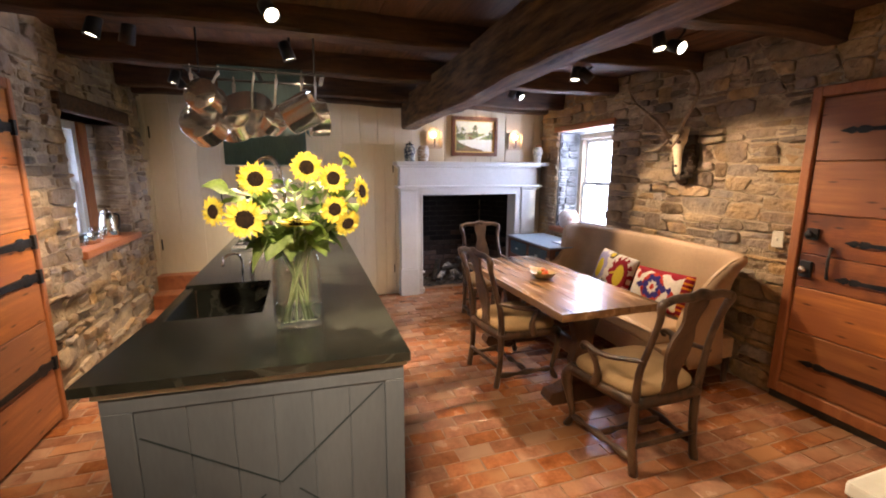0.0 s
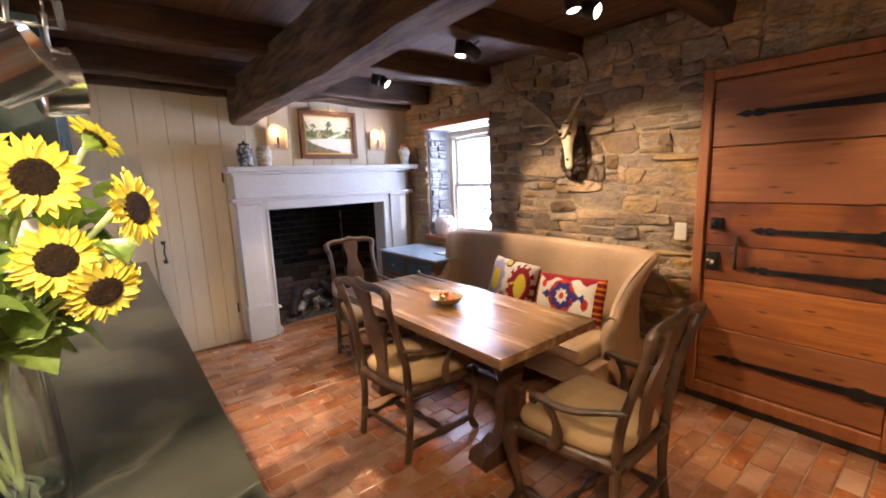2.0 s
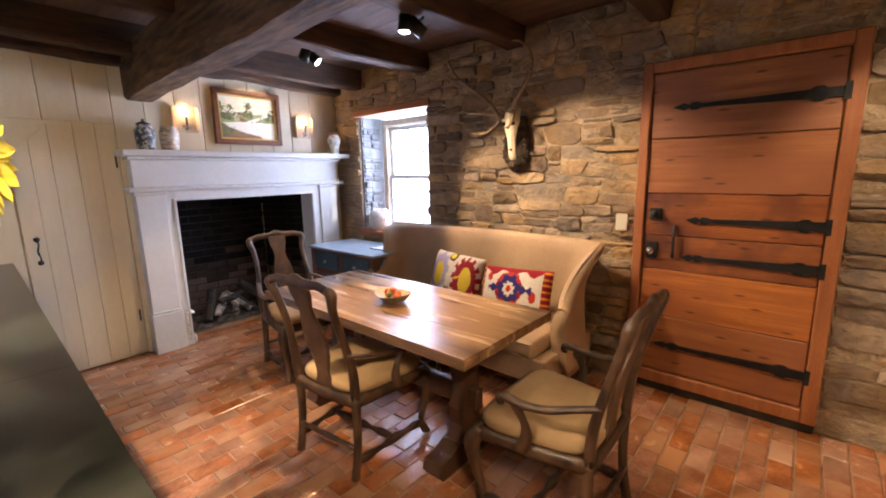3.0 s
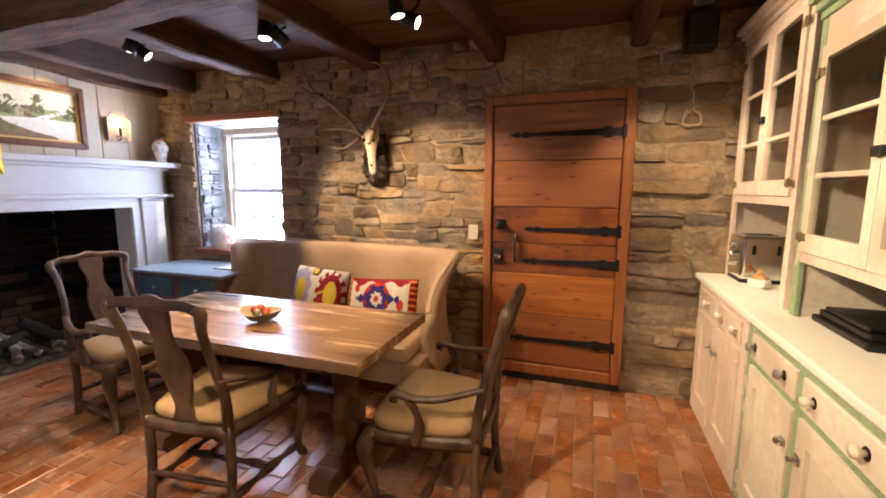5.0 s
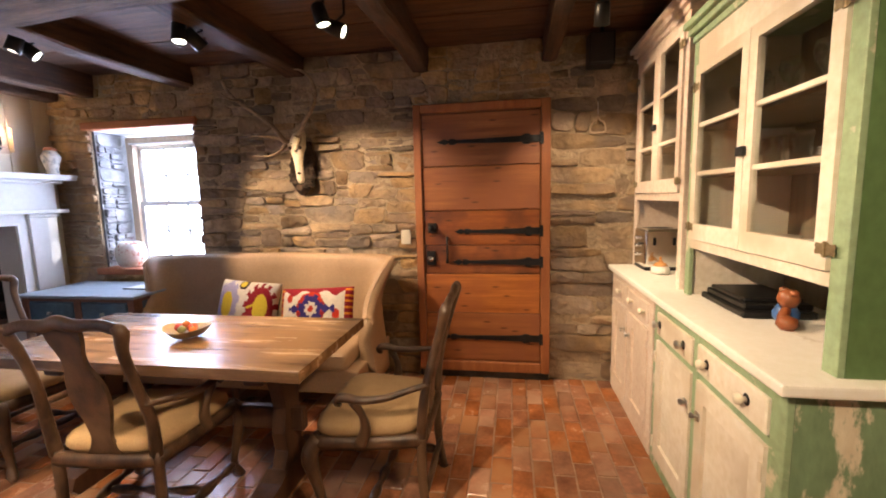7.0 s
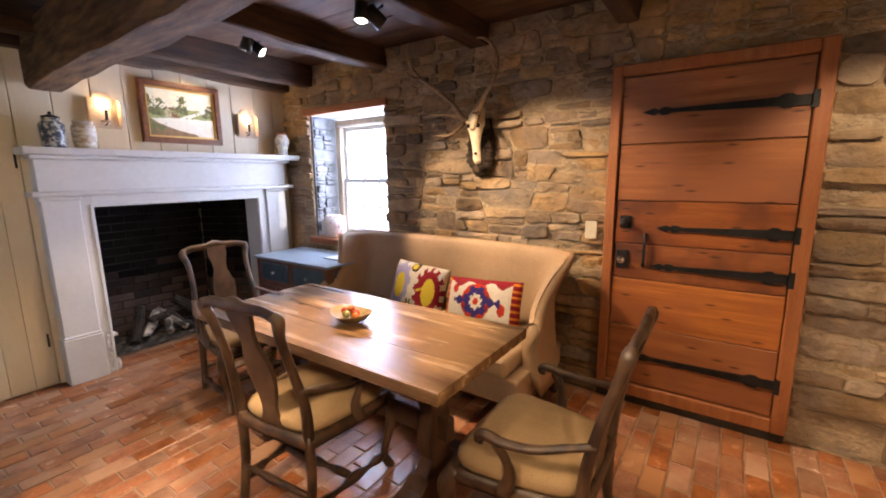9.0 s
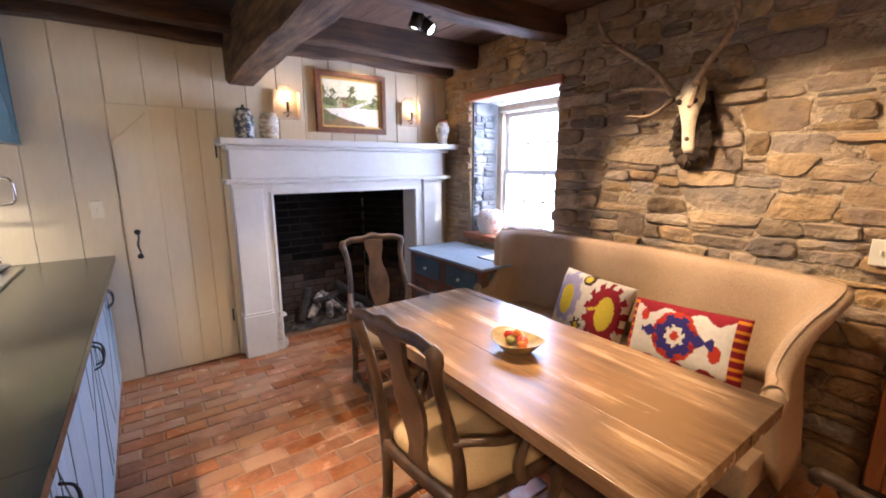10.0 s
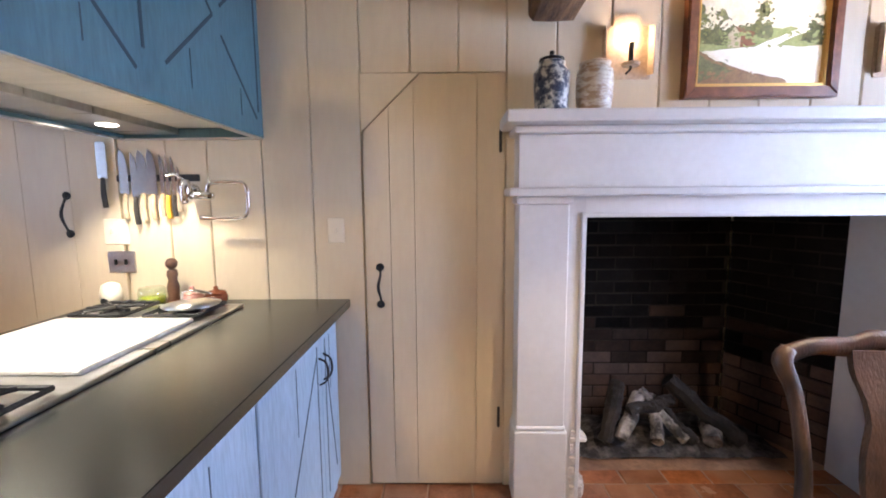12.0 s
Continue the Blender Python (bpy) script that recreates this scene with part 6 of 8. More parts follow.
def dab(name, pts, level, seed=0, rough=0.0):
    rng = random.Random(seed)
    out = []
    n = len(pts)
    for i in range(n):
        p, q = pts[i], pts[(i + 1) % n]
        m = 6 if rough else 1
        for k in range(m):
            t = k / m
            out.append((p[0] + (q[0] - p[0]) * t + rng.uniform(-rough, rough), p[1] + (q[1] - p[1]) * t + rng.uniform(-rough, rough)))
    out = [(X0 + pw * min(1, max(0, u)), Z0 + ph * min(1, max(0, v))) for u, v in out]
    part("painted_" + name, slab(bmesh.new(), out, ony(YN - 0.008 - 0.0007 * level, -1), 0, 0.0006), PM[name], pic)


dab("sky", [(0, 0), (1, 0), (1, 1), (0, 1)], 0)
dab("meadow", [(0, 0.35), (1, 0.42), (1, 0.62), (0.6, 0.6), (0, 0.62)], 1, 2, 0.012)
dab("tree", [(0, 0.45), (0.20, 0.42), (0.48, 0.44), (0.46, 0.66), (0.3, 0.62), (0.16, 0.84), (0.08, 0.78), (0, 0.88)], 2, 3, 0.010)
dab("tree", [(0.44, 0.50), (0.60, 0.48), (0.58, 0.70), (0.53, 0.90), (0.49, 0.86), (0.45, 0.66)], 2, 4, 0.010)
dab("tree", [(0.80, 0.46), (1, 0.42), (1, 0.80), (0.93, 0.74), (0.88, 0.60)], 2, 5, 0.010)
dab("river", [(0.05, 0.36), (0.45, 0.40), (0.84, 0.62), (0.90, 0.58), (0.62, 0.42), (1, 0.38), (1, 0.0), (0.72, 0.04), (0.3, 0.18)], 3, 6, 0.010)
dab("house", [(0.24, 0.40), (0.34, 0.40), (0.34, 0.54), (0.29, 0.62), (0.24, 0.54)], 3, 7)
dab("roof", [(0.34, 0.40), (0.46, 0.42), (0.45, 0.56), (0.29, 0.63), (0.34, 0.54)], 4, 8)
dab("bank", [(0, 0), (0.75, 0), (0.7, 0.06), (0.45, 0.12), (0.15, 0.26), (0, 0.38)], 5, 9, 0.006)
dab("tree", [(0, 0.02), (0.16, 0.1), (0.3, 0.14), (0.12, 0.24), (0, 0.33)], 6, 10, 0.008)



def strokes(name, n, area, size, level, seed):
    """Many small brush strokes of one paint, laid over an area."""
    rng = random.Random(seed)
    bm = bmesh.new()
    for k in range(n):
        u, v = rng.uniform(area[0], area[1]), rng.uniform(area[2], area[3])
        w, h, a = size * rng.uniform(0.5, 1.5), size * rng.uniform(0.3, 0.8), rng.uniform(-0.7, 0.7)
        pts = []
        for j in range(7):
            t = 2 * math.pi * j / 7
            p, q = w * math.cos(t) * rng.uniform(0.7, 1.1), h * math.sin(t) * rng.uniform(0.7, 1.1)
            x, z = X0 + pw * u + p * math.cos(a) - q * math.sin(a), Z0 + ph * v + p * math.sin(a) + q * math.cos(a)
            pts.append(bm.verts.new((min(X1, max(X0, x)), YN - 0.0135 - 0.0004 * level - 0.00001 * k, min(Z1, max(Z0, z)))))
        bm.faces.new(pts)
    tagged(part("brushwork", bm, PM[name], pic), kind="stuff")


strokes("cloud", 40, (0.0, 1.0, 0.62, 0.98), 0.030, 0, 1)
strokes("meadow", 50, (0.0, 0.98, 0.40, 0.56), 0.012, 1, 2)
strokes("leafage", 80, (0.0, 0.20, 0.46, 0.82), 0.008, 2, 3)
strokes("tree", 60, (0.0, 0.46, 0.46, 0.64), 0.007, 3, 4)
strokes("leafage", 26, (0.45, 0.59, 0.52, 0.88), 0.010, 4, 5)
strokes("tree", 30, (0.86, 1.0, 0.46, 0.72), 0.007, 5, 6)
strokes("river", 40, (0.36, 0.95, 0.12, 0.34), 0.018, 6, 7)
strokes("bank", 40, (0.0, 0.48, 0.02, 0.13), 0.009, 7, 8)
strokes("leafage", 30, (0.0, 0.24, 0.06, 0.26), 0.007, 8, 9)

# candle sconces
M_TIN = mk("aged_tin", (0.36, 0.27, 0.19), (0.52, 0.41, 0.30), 6, 0.5, metal=0.2, bump=0.1)
M_FLAME = plain("candle_bulb", (1, 0.8, 0.5), 0.5, 0, emit=26, emit_colour=(1, 0.62, 0.28))
for xc in (1.565, 2.705):
    s = thing("wall_sconce", (xc, YN, 1.87), "tin wall sconce with a lit candle bulb", "sconce", "pair of tin sconces")
    o = [(-0.10, 0), (0.10, 0), (0.104, 0.03), (0.104, 0.20), (0.085, 0.215), (0.06, 0.22), (0.055, 0.25), (0.03, 0.27), (-0.03, 0.27), (-0.055, 0.25), (-0.06, 0.22), (-0.085, 0.215), (-0.104, 0.20), (-0.104, 0.03)]
    part("backplate", slab(bmesh.new(), [(xc + u, 1.87 + v) for u, v in o], ony(YN - 0.001, -1), 0, 0.006), M_TIN, s)
    for sgn in (-1, 1):
        part("side_wing", slab(bmesh.new(), [(0, 0), (0.035, 0.0), (0.035, 0.19), (0, 0.205)], lambda u, v, d: (xc + sgn * (0.088 + u * 0.3 + d), YN - 0.007 - u, 1.885 + v), 0, 0.003), M_TIN, s)
    part("drip_tray", lathe(bmesh.new(), [(0.034, 0.0), (0.038, 0.012), (0.012, 0.008)], (xc, YN - 0.05, 1.912), 16), M_TIN, s)
    part("bracket", T([(xc, YN - 0.006, 1.895), (xc, YN - 0.05, 1.90), (xc, YN - 0.05, 1.915)], 0.005), M_IRON, s)
    part("candle", lathe(bmesh.new(), [(0.010, 0), (0.010, 0.085), (0.004, 0.09)], (xc, YN - 0.05, 1.92), 12), M_IRON, s)
    part("bulb", lathe(bmesh.new(), [(0.007, 0), (0.014, 0.018), (0.011, 0.038), (0.0, 0.056)], (xc, YN - 0.05, 2.01), 12), M_FLAME, s, smooth=True)
    lamp("sconce_lamp", "POINT", (xc, YN - 0.030, 2.045), (xc, YN, 2.04), 3.2, (1.0, 0.66, 0.36), radius=0.02)

# jars on the mantel
M_DELFT = mk("blue_white_glaze", (0.035, 0.045, 0.075), (0.46, 0.46, 0.42), 30, 0.22, bump=0.03, contrast=(0.46, 0.58))
M_GINGER = mk("pale_blue_glaze", (0.20, 0.25, 0.30), (0.62, 0.60, 0.54), 20, 0.2, bump=0.03, contrast=(0.34, 0.50))
M_TERRA = mk("terracotta_lid", (0.30, 0.10, 0.04), (0.46, 0.18, 0.08), 14, 0.45, bump=0.1)
M_MAJOL = mk("tan_white_glaze", (0.34, 0.25, 0.17), (0.58, 0.55, 0.48), 24, 0.25, bump=0.03, contrast=(0.42, 0.56), stretch=(1, 1, 2.5))
M_ORIENT = mk("red_white_glaze", (0.42, 0.16, 0.10), (0.68, 0.64, 0.58), 22, 0.22, bump=0.02, contrast=(0.36, 0.46))
MZ = 1.707


def jar(name, at, prof, material, label, lid=None, seg=24, lid_paint=None):
    j = thing(name, at, label, "jar", "jars on the mantel shelf" if at[2] == MZ else "")
    part("body", lathe(bmesh.new(), prof, at, seg), material, j, smooth=True)
    if lid:
        part("lid", lathe(bmesh.new(), lid, at, seg), lid_paint or M_IRON, j, "rusty orange lid" if lid_paint else "dark metal lid", smooth=True)
    return j


jar("apothecary_jar", (1.215, 5.07, MZ), [(0.060, 0), (0.069, 0.01), (0.064, 0.03), (0.069, 0.09), (0.071, 0.15), (0.050, 0.175), (0.052, 0.19), (0.046, 0.195)], M_DELFT, "blue and white glazed apothecary jar with a dark lid", [(0.050, 0.195), (0.049, 0.205), (0.02, 0.215), (0.008, 0.222), (0.011, 0.232), (0.0, 0.24)])
jar("drug_jar", (1.385, 5.07, MZ), [(0.056, 0), (0.064, 0.008), (0.070, 0.06), (0.072, 0.12), (0.067, 0.158), (0.054, 0.168), (0.060, 0.186), (0.055, 0.190), (0.0, 0.184)], M_MAJOL, "squat tan and white glazed jar")
jar("ginger_jar", (2.99, 5.07, MZ), [(0.045, 0), (0.048, 0.01), (0.044, 0.05), (0.062, 0.11), (0.070, 0.15), (0.055, 0.185), (0.045, 0.193), (0.046, 0.203), (0.040, 0.206)], M_GINGER, "pale glazed ginger jar with a rusty orange lid", [(0.046, 0.2035), (0.048, 0.212), (0.040, 0.226), (0.018, 0.234), (0.0, 0.235)], lid_paint=M_TERRA)
jar("painted_jar", (3.20, 4.60, 0.876), [(0.075, 0), (0.095, 0.01), (0.118, 0.07), (0.122, 0.13), (0.11, 0.18), (0.085, 0.215), (0.07, 0.225), (0.062, 0.225), (0.055, 0.21)], M_ORIENT, "rounded white jar with red pattern on the window sill")
M_PEWTER = mk("dark_bronze", (0.05, 0.06, 0.055), (0.12, 0.13, 0.12), 10, 0.5, metal=0.6, bump=0.2)
fig = thing("bronze_ornament", (3.13, 4.24, 0.876), "small dark bronze animal ornament on the window sill", "ornament")
part("back", T([(3.13, 4.29, 0.955), (3.13, 4.25, 0.962), (3.13, 4.20, 0.958), (3.13, 4.165, 0.965)], [0.012, 0.02, 0.02, 0.010]), M_PEWTER, fig, smooth=True)
for y in (4.20, 4.27):
    for x in (3.12, 3.14):
        part("leg", T([(x, y, 0.95), (x, y + 0.005, 0.91), (x, y, 0.877)], 0.007, seg=6), M_PEWTER, fig)

# mounted skull with antlers
M_BONE = mk("old_bone", (0.55, 0.45, 0.30), (0.74, 0.65, 0.48), 14, 0.55, bump=0.2)
M_ANTLER = mk("antler", (0.16, 0.10, 0.055), (0.40, 0.28, 0.17), 10, 0.55, bump=0.35, fine=60)
M_BARK = mk("bark_plaque", (0.025, 0.016, 0.010), (0.07, 0.042, 0.024), 16, 0.85, bump=0.8)
trophy = thing("antler_mount", (3.1, 2.84, 1.5), "bleached deer skull with long antlers on a dark wooden plaque", "wall trophy")
rngp = random.Random(9)
for k in range(16):
    a = 2 * math.pi * k / 16
    c = (3.09, 2.805 + 0.075 * math.cos(a), 1.665 + 0.135 * math.sin(a))
    b = bmesh.new()
    tube(b, [(c[0] + rngp.uniform(-0.02, 0.03), c[1] + rngp.uniform(-0.05, 0.05), c[2] + rngp.uniform(-0.05, 0.05)), (c[0] - 0.03, c[1], c[2]), (c[0] + rngp.uniform(-0.02, 0.03), c[1] + rngp.uniform(-0.05, 0.05), c[2] + rngp.uniform(-0.05, 0.05))], [0.014, 0.032, 0.012], seg=7)
    for v in b.verts:
        v.co += Vector([rngp.uniform(-0.007, 0.007) for _ in range(3)])
    part("root_knot", b, M_BARK, trophy)
part("plaque", slab(bmesh.new(), [(2.73, 1.60), (2.80, 1.55), (2.87, 1.60), (2.89, 1.75), (2.85, 1.90), (2.75, 1.90), (2.71, 1.75)], onx(3.135, -1), 0, 0.045), M_BARK, trophy)
secs = []
for z, wy, dx, x in ((1.965, 0.030, 0.025, 3.03), (1.94, 0.046, 0.045, 3.01), (1.90, 0.050, 0.056, 2.985), (1.865, 0.054, 0.058, 2.975), (1.84, 0.058, 0.054, 2.968), (1.81, 0.046, 0.046, 2.965), (1.77, 0.036, 0.038, 2.965), (1.71, 0.028, 0.030, 2.970), (1.65, 0.026, 0.026, 2.975), (1.60, 0.027, 0.020, 2.98), (1.57, 0.018, 0.012, 2.985)):
    secs.append([(x - dx * math.cos(t) * 0.9, 2.782 + (z - 1.75) * 0.03 + wy * 1.2 * math.sin(t), z) for t in [2 * math.pi * j / 14 for j in range(14)]])
part("skull", loft(bmesh.new(), secs), M_BONE, trophy, smooth=True)
for s_ in (-1, 1):
    part("eye_socket", lathe(bmesh.new(), [(0.0, -0.016), (0.013, -0.012), (0.017, 0.012)], (2.930, 2.785 + s_ * 0.036, 1.835), 12, "x"), M_BARK, trophy)
    part("brow", T([(2.935, 2.785 + s_ * 0.016, 1.858), (2.925, 2.785 + s_ * 0.040, 1.862), (2.95, 2.785 + s_ * 0.060, 1.845)], [0.008, 0.010, 0.007]), M_BONE, trophy, smooth=True)
part("nose_cavity", lathe(bmesh.new(), [(0.0, -0.008), (0.010, -0.005), (0.014, 0.004)], (2.952, 2.778, 1.645), 12, "x"), M_BARK, trophy)
for pts, rr in (([(3.0, 2.815, 1.90), (2.94, 2.865, 1.885), (2.90, 2.935, 1.99), (2.88, 3.07, 2.10), (2.87, 3.215, 2.205), (2.87, 3.30, 2.32), (2.88, 3.326, 2.43)], [0.017, 0.021, 0.016, 0.0145, 0.013, 0.010, 0.003]),
                ([(3.0, 2.770, 1.92), (2.93, 2.747, 1.925), (2.90, 2.69, 2.00), (2.88, 2.598, 2.12), (2.87, 2.57, 2.22), (2.87, 2.606, 2.32), (2.88, 2.675, 2.375), (2.89, 2.735, 2.39)], [0.017, 0.020, 0.016, 0.015, 0.014, 0.012, 0.009, 0.003])):
    part("antler", T(pts, rr, seg=8), M_ANTLER, trophy, smooth=True)
for pts, rr in (([(2.93, 2.868, 1.904), (2.90, 2.988, 1.922), (2.88, 3.14, 1.930)], [0.014, 0.010, 0.003]), ([(2.94, 2.858, 1.86), (2.90, 2.925, 1.79), (2.88, 3.00, 1.772), (2.87, 3.095, 1.788)], [0.015, 0.012, 0.010, 0.003]),
                ([(2.93, 2.745, 1.925), (2.84, 2.70, 1.90), (2.73, 2.675, 1.89)], [0.013, 0.010, 0.003]), ([(2.93, 2.74, 1.90), (2.83, 2.72, 1.80), (2.74, 2.69, 1.79)], [0.013, 0.010, 0.003]), ([(2.875, 2.58, 2.17), (2.80, 2.545, 2.16), (2.72, 2.53, 2.18)], [0.012, 0.009, 0.003]), ([(2.872, 3.19, 2.19), (2.80, 3.22, 2.19), (2.74, 3.23, 2.22)], [0.011, 0.008, 0.003])):
    part("tine", T(pts, rr, seg=7), M_ANTLER, trophy, smooth=True)

# patterned cushions
CL = {k: mk("cloth_" + k, tuple(c * 0.85 for c in v), v, 40, 0.9, bump=0.3, fine=300, spec=0.15) for k, v in {"white": (0.66, 0.60, 0.52), "lavender": (0.34, 0.31, 0.50), "yellow": (0.66, 0.50, 0.05), "crimson": (0.26, 0.018, 0.028), "red": (0.46, 0.04, 0.02), "navy": (0.04, 0.03, 0.16), "orange": (0.70, 0.25, 0.02), "brown": (0.07, 0.045, 0.03)}.items()}
ORDER = list(CL)


def cushion(name, at, w, h, thick, tilt, turn, roll, pattern, label):
    c = thing(name, at, label, "cushion", "patterned cushions on the settee")
    bm = bmesh.new()
    nu, nv = 64, 44
    m = Matrix.Translation((at[0], at[1], at[2] + h / 2)) @ Matrix.Rotation(radians(turn), 4, "Z") @ Matrix.Rotation(radians(roll), 4, "X") @ Matrix.Rotation(radians(tilt), 4, "Y")
    grid = {}
    for side in (1, -1):
        for i in range(nu + 1):
            for k in range(nv + 1):
                u, v = 2 * i / nu - 1, 2 * k / nv - 1
                b = ((1 - u ** 4) * (1 - v ** 4)) ** 0.5
                pinch = 1 - 0.06 * (1 - abs(u * v)) * (abs(u) ** 6 + abs(v) ** 6) / 2
                p = m @ Vector((-side * thick / 2 * b, -u * w / 2 * pinch, v * h / 2 * pinch))
                if b < 1e-6 and side < 0:
                    grid[side, i, k] = grid[1, i, k]
                else:
                    grid[side, i, k] = bm.verts.new(p)
    for side in (1, -1):
        for i in range(nu):
            for k in range(nv):
                q = [grid[side, i, k], grid[side, i + 1, k], grid[side, i + 1, k + 1], grid[side, i, k + 1]]
                if len(set(q)) == 4:
                    f = bm.faces.new(q if side > 0 else q[::-1])
                    f.material_index = ORDER.index(pattern((i + 0.5) / nu, (k + 0.5) / nv)) if side > 0 else ORDER.index("brown")
    o = part("cover", bm, CL["white"], c, smooth=True)
    for k in ORDER[1:]:
        o.data.materials.append(CL[k])
    return c


def ell(u, v, cu, cv, ru, rv, teeth=0, depth=0.0):
    a = math.atan2((v - cv) / rv, (u - cu) / ru)
    r = math.hypot((u - cu) / ru, (v - cv) / rv)
    return r < 1 + (depth * (1 if math.sin(a * teeth) > 0 else -1) if teeth else 0)


def ikat_a(u, v):
    if ell(u, v, 0.78, 0.48, 0.11, 0.27):
        return "yellow"
    if 0.56 < u < 0.68 and abs(v - 0.5 + (0.62 - u) * 0.6) < 0.025:
        return "yellow"
    if ell(u, v, 0.76, 0.48, 0.23, 0.46, 13, 0.10):
        return "crimson"
    if ell(u, v, 0.22, 0.50, 0.10, 0.26):
        return "yellow"
    if ell(u, v, 0.22, 0.55, 0.19, 0.42, 9, 0.07):
        return "lavender"
    if ell(u, v, 0.44, 0.92, 0.05, 0.06) or ell(u, v, 0.45, 0.14, 0.03, 0.06):
        return "yellow"
    if ell(u, v, 0.45, 0.92, 0.08, 0.11) or ell(u, v, 0.45, 0.13, 0.07, 0.13, 7, 0.2):
        return "brown"
    return "white"


def ikat_b(u, v):
    if ell(u, v, 0.46, 0.52, 0.035, 0.07):
        return "red"
    if ell(u, v, 0.46, 0.52, 0.08, 0.15, 8, 0.12):
        return "white"
    if ell(u, v, 0.46, 0.52, 0.15, 0.30, 7, 0.1) or (0.16 < u < 0.78 and abs(v - 0.52) < 0.06 + 0.03 * math.sin(u * 60)):
        return "navy"
    if abs(u - 0.46) < 0.13 and ell(u, v, 0.46, 0.52, 0.22, 0.36) and abs(v - 0.52) > 0.2:
        return "red"
    if ell(u, v, 0.46, 0.52, 0.20, 0.34):
        return "crimson" if (int(v * 9) + int(u * 14)) % 2 else "red"
    if u > 0.90 or u < 0.06:
        return "orange" if int(v * 23) % 3 == 0 else "crimson"
    if v > 0.86 + 0.06 * math.sin(u * 22) or v < 0.12 + 0.05 * math.sin(u * 26 + 1):
        return "crimson"
    if ell(u, v, 0.80, 0.40, 0.05, 0.12) or ell(u, v, 0.17, 0.75, 0.04, 0.10):
        return "red"
    return "white"


cushion("cushion", (2.70, 3.115, 0.470), 0.50, 0.375, 0.15, 18, -4, 3, ikat_a, "white ikat cushion with crimson, lavender and yellow blooms")
cushion("cushion", (2.69, 2.565, 0.470), 0.55, 0.335, 0.14, 20, 3, -2, ikat_b, "white ikat cushion with a navy and red medallion")

# fruit bowl
M_BOWL = mk("olive_wood", (0.20, 0.13, 0.045), (0.42, 0.31, 0.13), 9, 0.3, bump=0.05, stretch=(1, 4, 1))
bowl = thing("fruit_bowl", (1.735, 2.80, TZ + 0.001), "leaf-shaped wooden bowl on the table", "bowl")
prof = [(0.032, 0.0), (0.045, 0.004), (0.080, 0.010), (0.118, 0.050), (0.122, 0.051), (0.116, 0.047), (0.078, 0.028), (0.0, 0.014)]
bm = lathe(bmesh.new(), prof, (0, 0, 0), 28)
for v in bm.verts:
    r = math.hypot(v.co.x, v.co.y)
    a = math.atan2(v.co.y, v.co.x)
    v.co.x *= 0.82
    v.co.z += 0.018 * (r / 0.135) ** 2 * math.cos(2 * a + math.pi) * 0.6
bmesh.ops.translate(bm, verts=bm.verts[:], vec=(1.735, 2.80, TZ + 0.008))
part("dish", bm, M_BOWL, bowl, smooth=True)
for k, (dx, dy, r, cname) in enumerate(((0.0, -0.03, 0.024, "red"), (0.025, 0.018, 0.022, "orange"), (-0.028, 0.010, 0.021, "green"), (0.005, 0.052, 0.022, "red"), (-0.024, -0.05, 0.020, "orange"), (0.0, 0.005, 0.018, "orange"))):
    col = {"red": ((0.42, 0.03, 0.015), (0.58, 0.06, 0.02)), "orange": ((0.55, 0.13, 0.03), (0.70, 0.22, 0.05)), "green": ((0.16, 0.14, 0.03), (0.28, 0.24, 0.06))}[cname]
    z = TZ + 0.032 + (0.026 if k == 5 else 0)
    t = thing("tomato", (1.735 + dx, 2.80 + dy, z), "glossy %s tomato in the wooden bowl" % cname, "tomato", "tomatoes in the bowl")
    part("fruit", lathe(bmesh.new(), [(0.0, 0.0), (r * 0.6, r * 0.12), (r * 0.97, r * 0.6), (r, r * 0.95), (r * 0.8, r * 1.45), (r * 0.35, r * 1.72), (0.0, r * 1.62)], (1.735 + dx, 2.80 + dy, z), 18), mk("tomato_" + cname + str(k), *col, 14, 0.2, bump=0.02), t, smooth=True)
    part("stalk", lathe(bmesh.new(), [(0.004, 0), (0.003, 0.008)], (1.735 + dx, 2.80 + dy, z + r * 1.62), 8), M_STEM, t)

# logs and ash in the firebox
M_CHAR = mk("charred_log", (0.006, 0.005, 0.005), (0.035, 0.028, 0.023), 9, 0.9, bump=0.9, fine=60)
M_BIRCH = mk("ashy_log", (0.035, 0.030, 0.027), (0.34, 0.30, 0.26), 9, 0.9, bump=0.8, contrast=(0.42, 0.60))
M_ASH = mk("ash", (0.018, 0.016, 0.016), (0.12, 0.105, 0.098), 16, 0.95, bump=0.9, fine=60, contrast=(0.42, 0.65))
rng = random.Random(12)
bm = bmesh.new()
n = 26
verts = {}
for i in range(n + 1):
    for k in range(15):
        x, y = 1.46 + 1.12 * i / n, 5.42 + 0.40 * k / 14
        e = min(i, n - i, k * 1.5, 9) / 9
        verts[i, k] = bm.verts.new((x, y, 0.004 + 0.07 * min(1, e * 1.6) * (0.6 + 0.4 * noise.noise((x * 9, y * 9, 0))) + rng.uniform(0, 0.012)))
for i in range(n):
    for k in range(14):
        bm.faces.new((verts[i, k], verts[i + 1, k], verts[i + 1, k + 1], verts[i, k + 1]))
solo("ash_bed", bm, M_ASH, "grey ash and charcoal heaped on the hearth", "ash", "stuff")


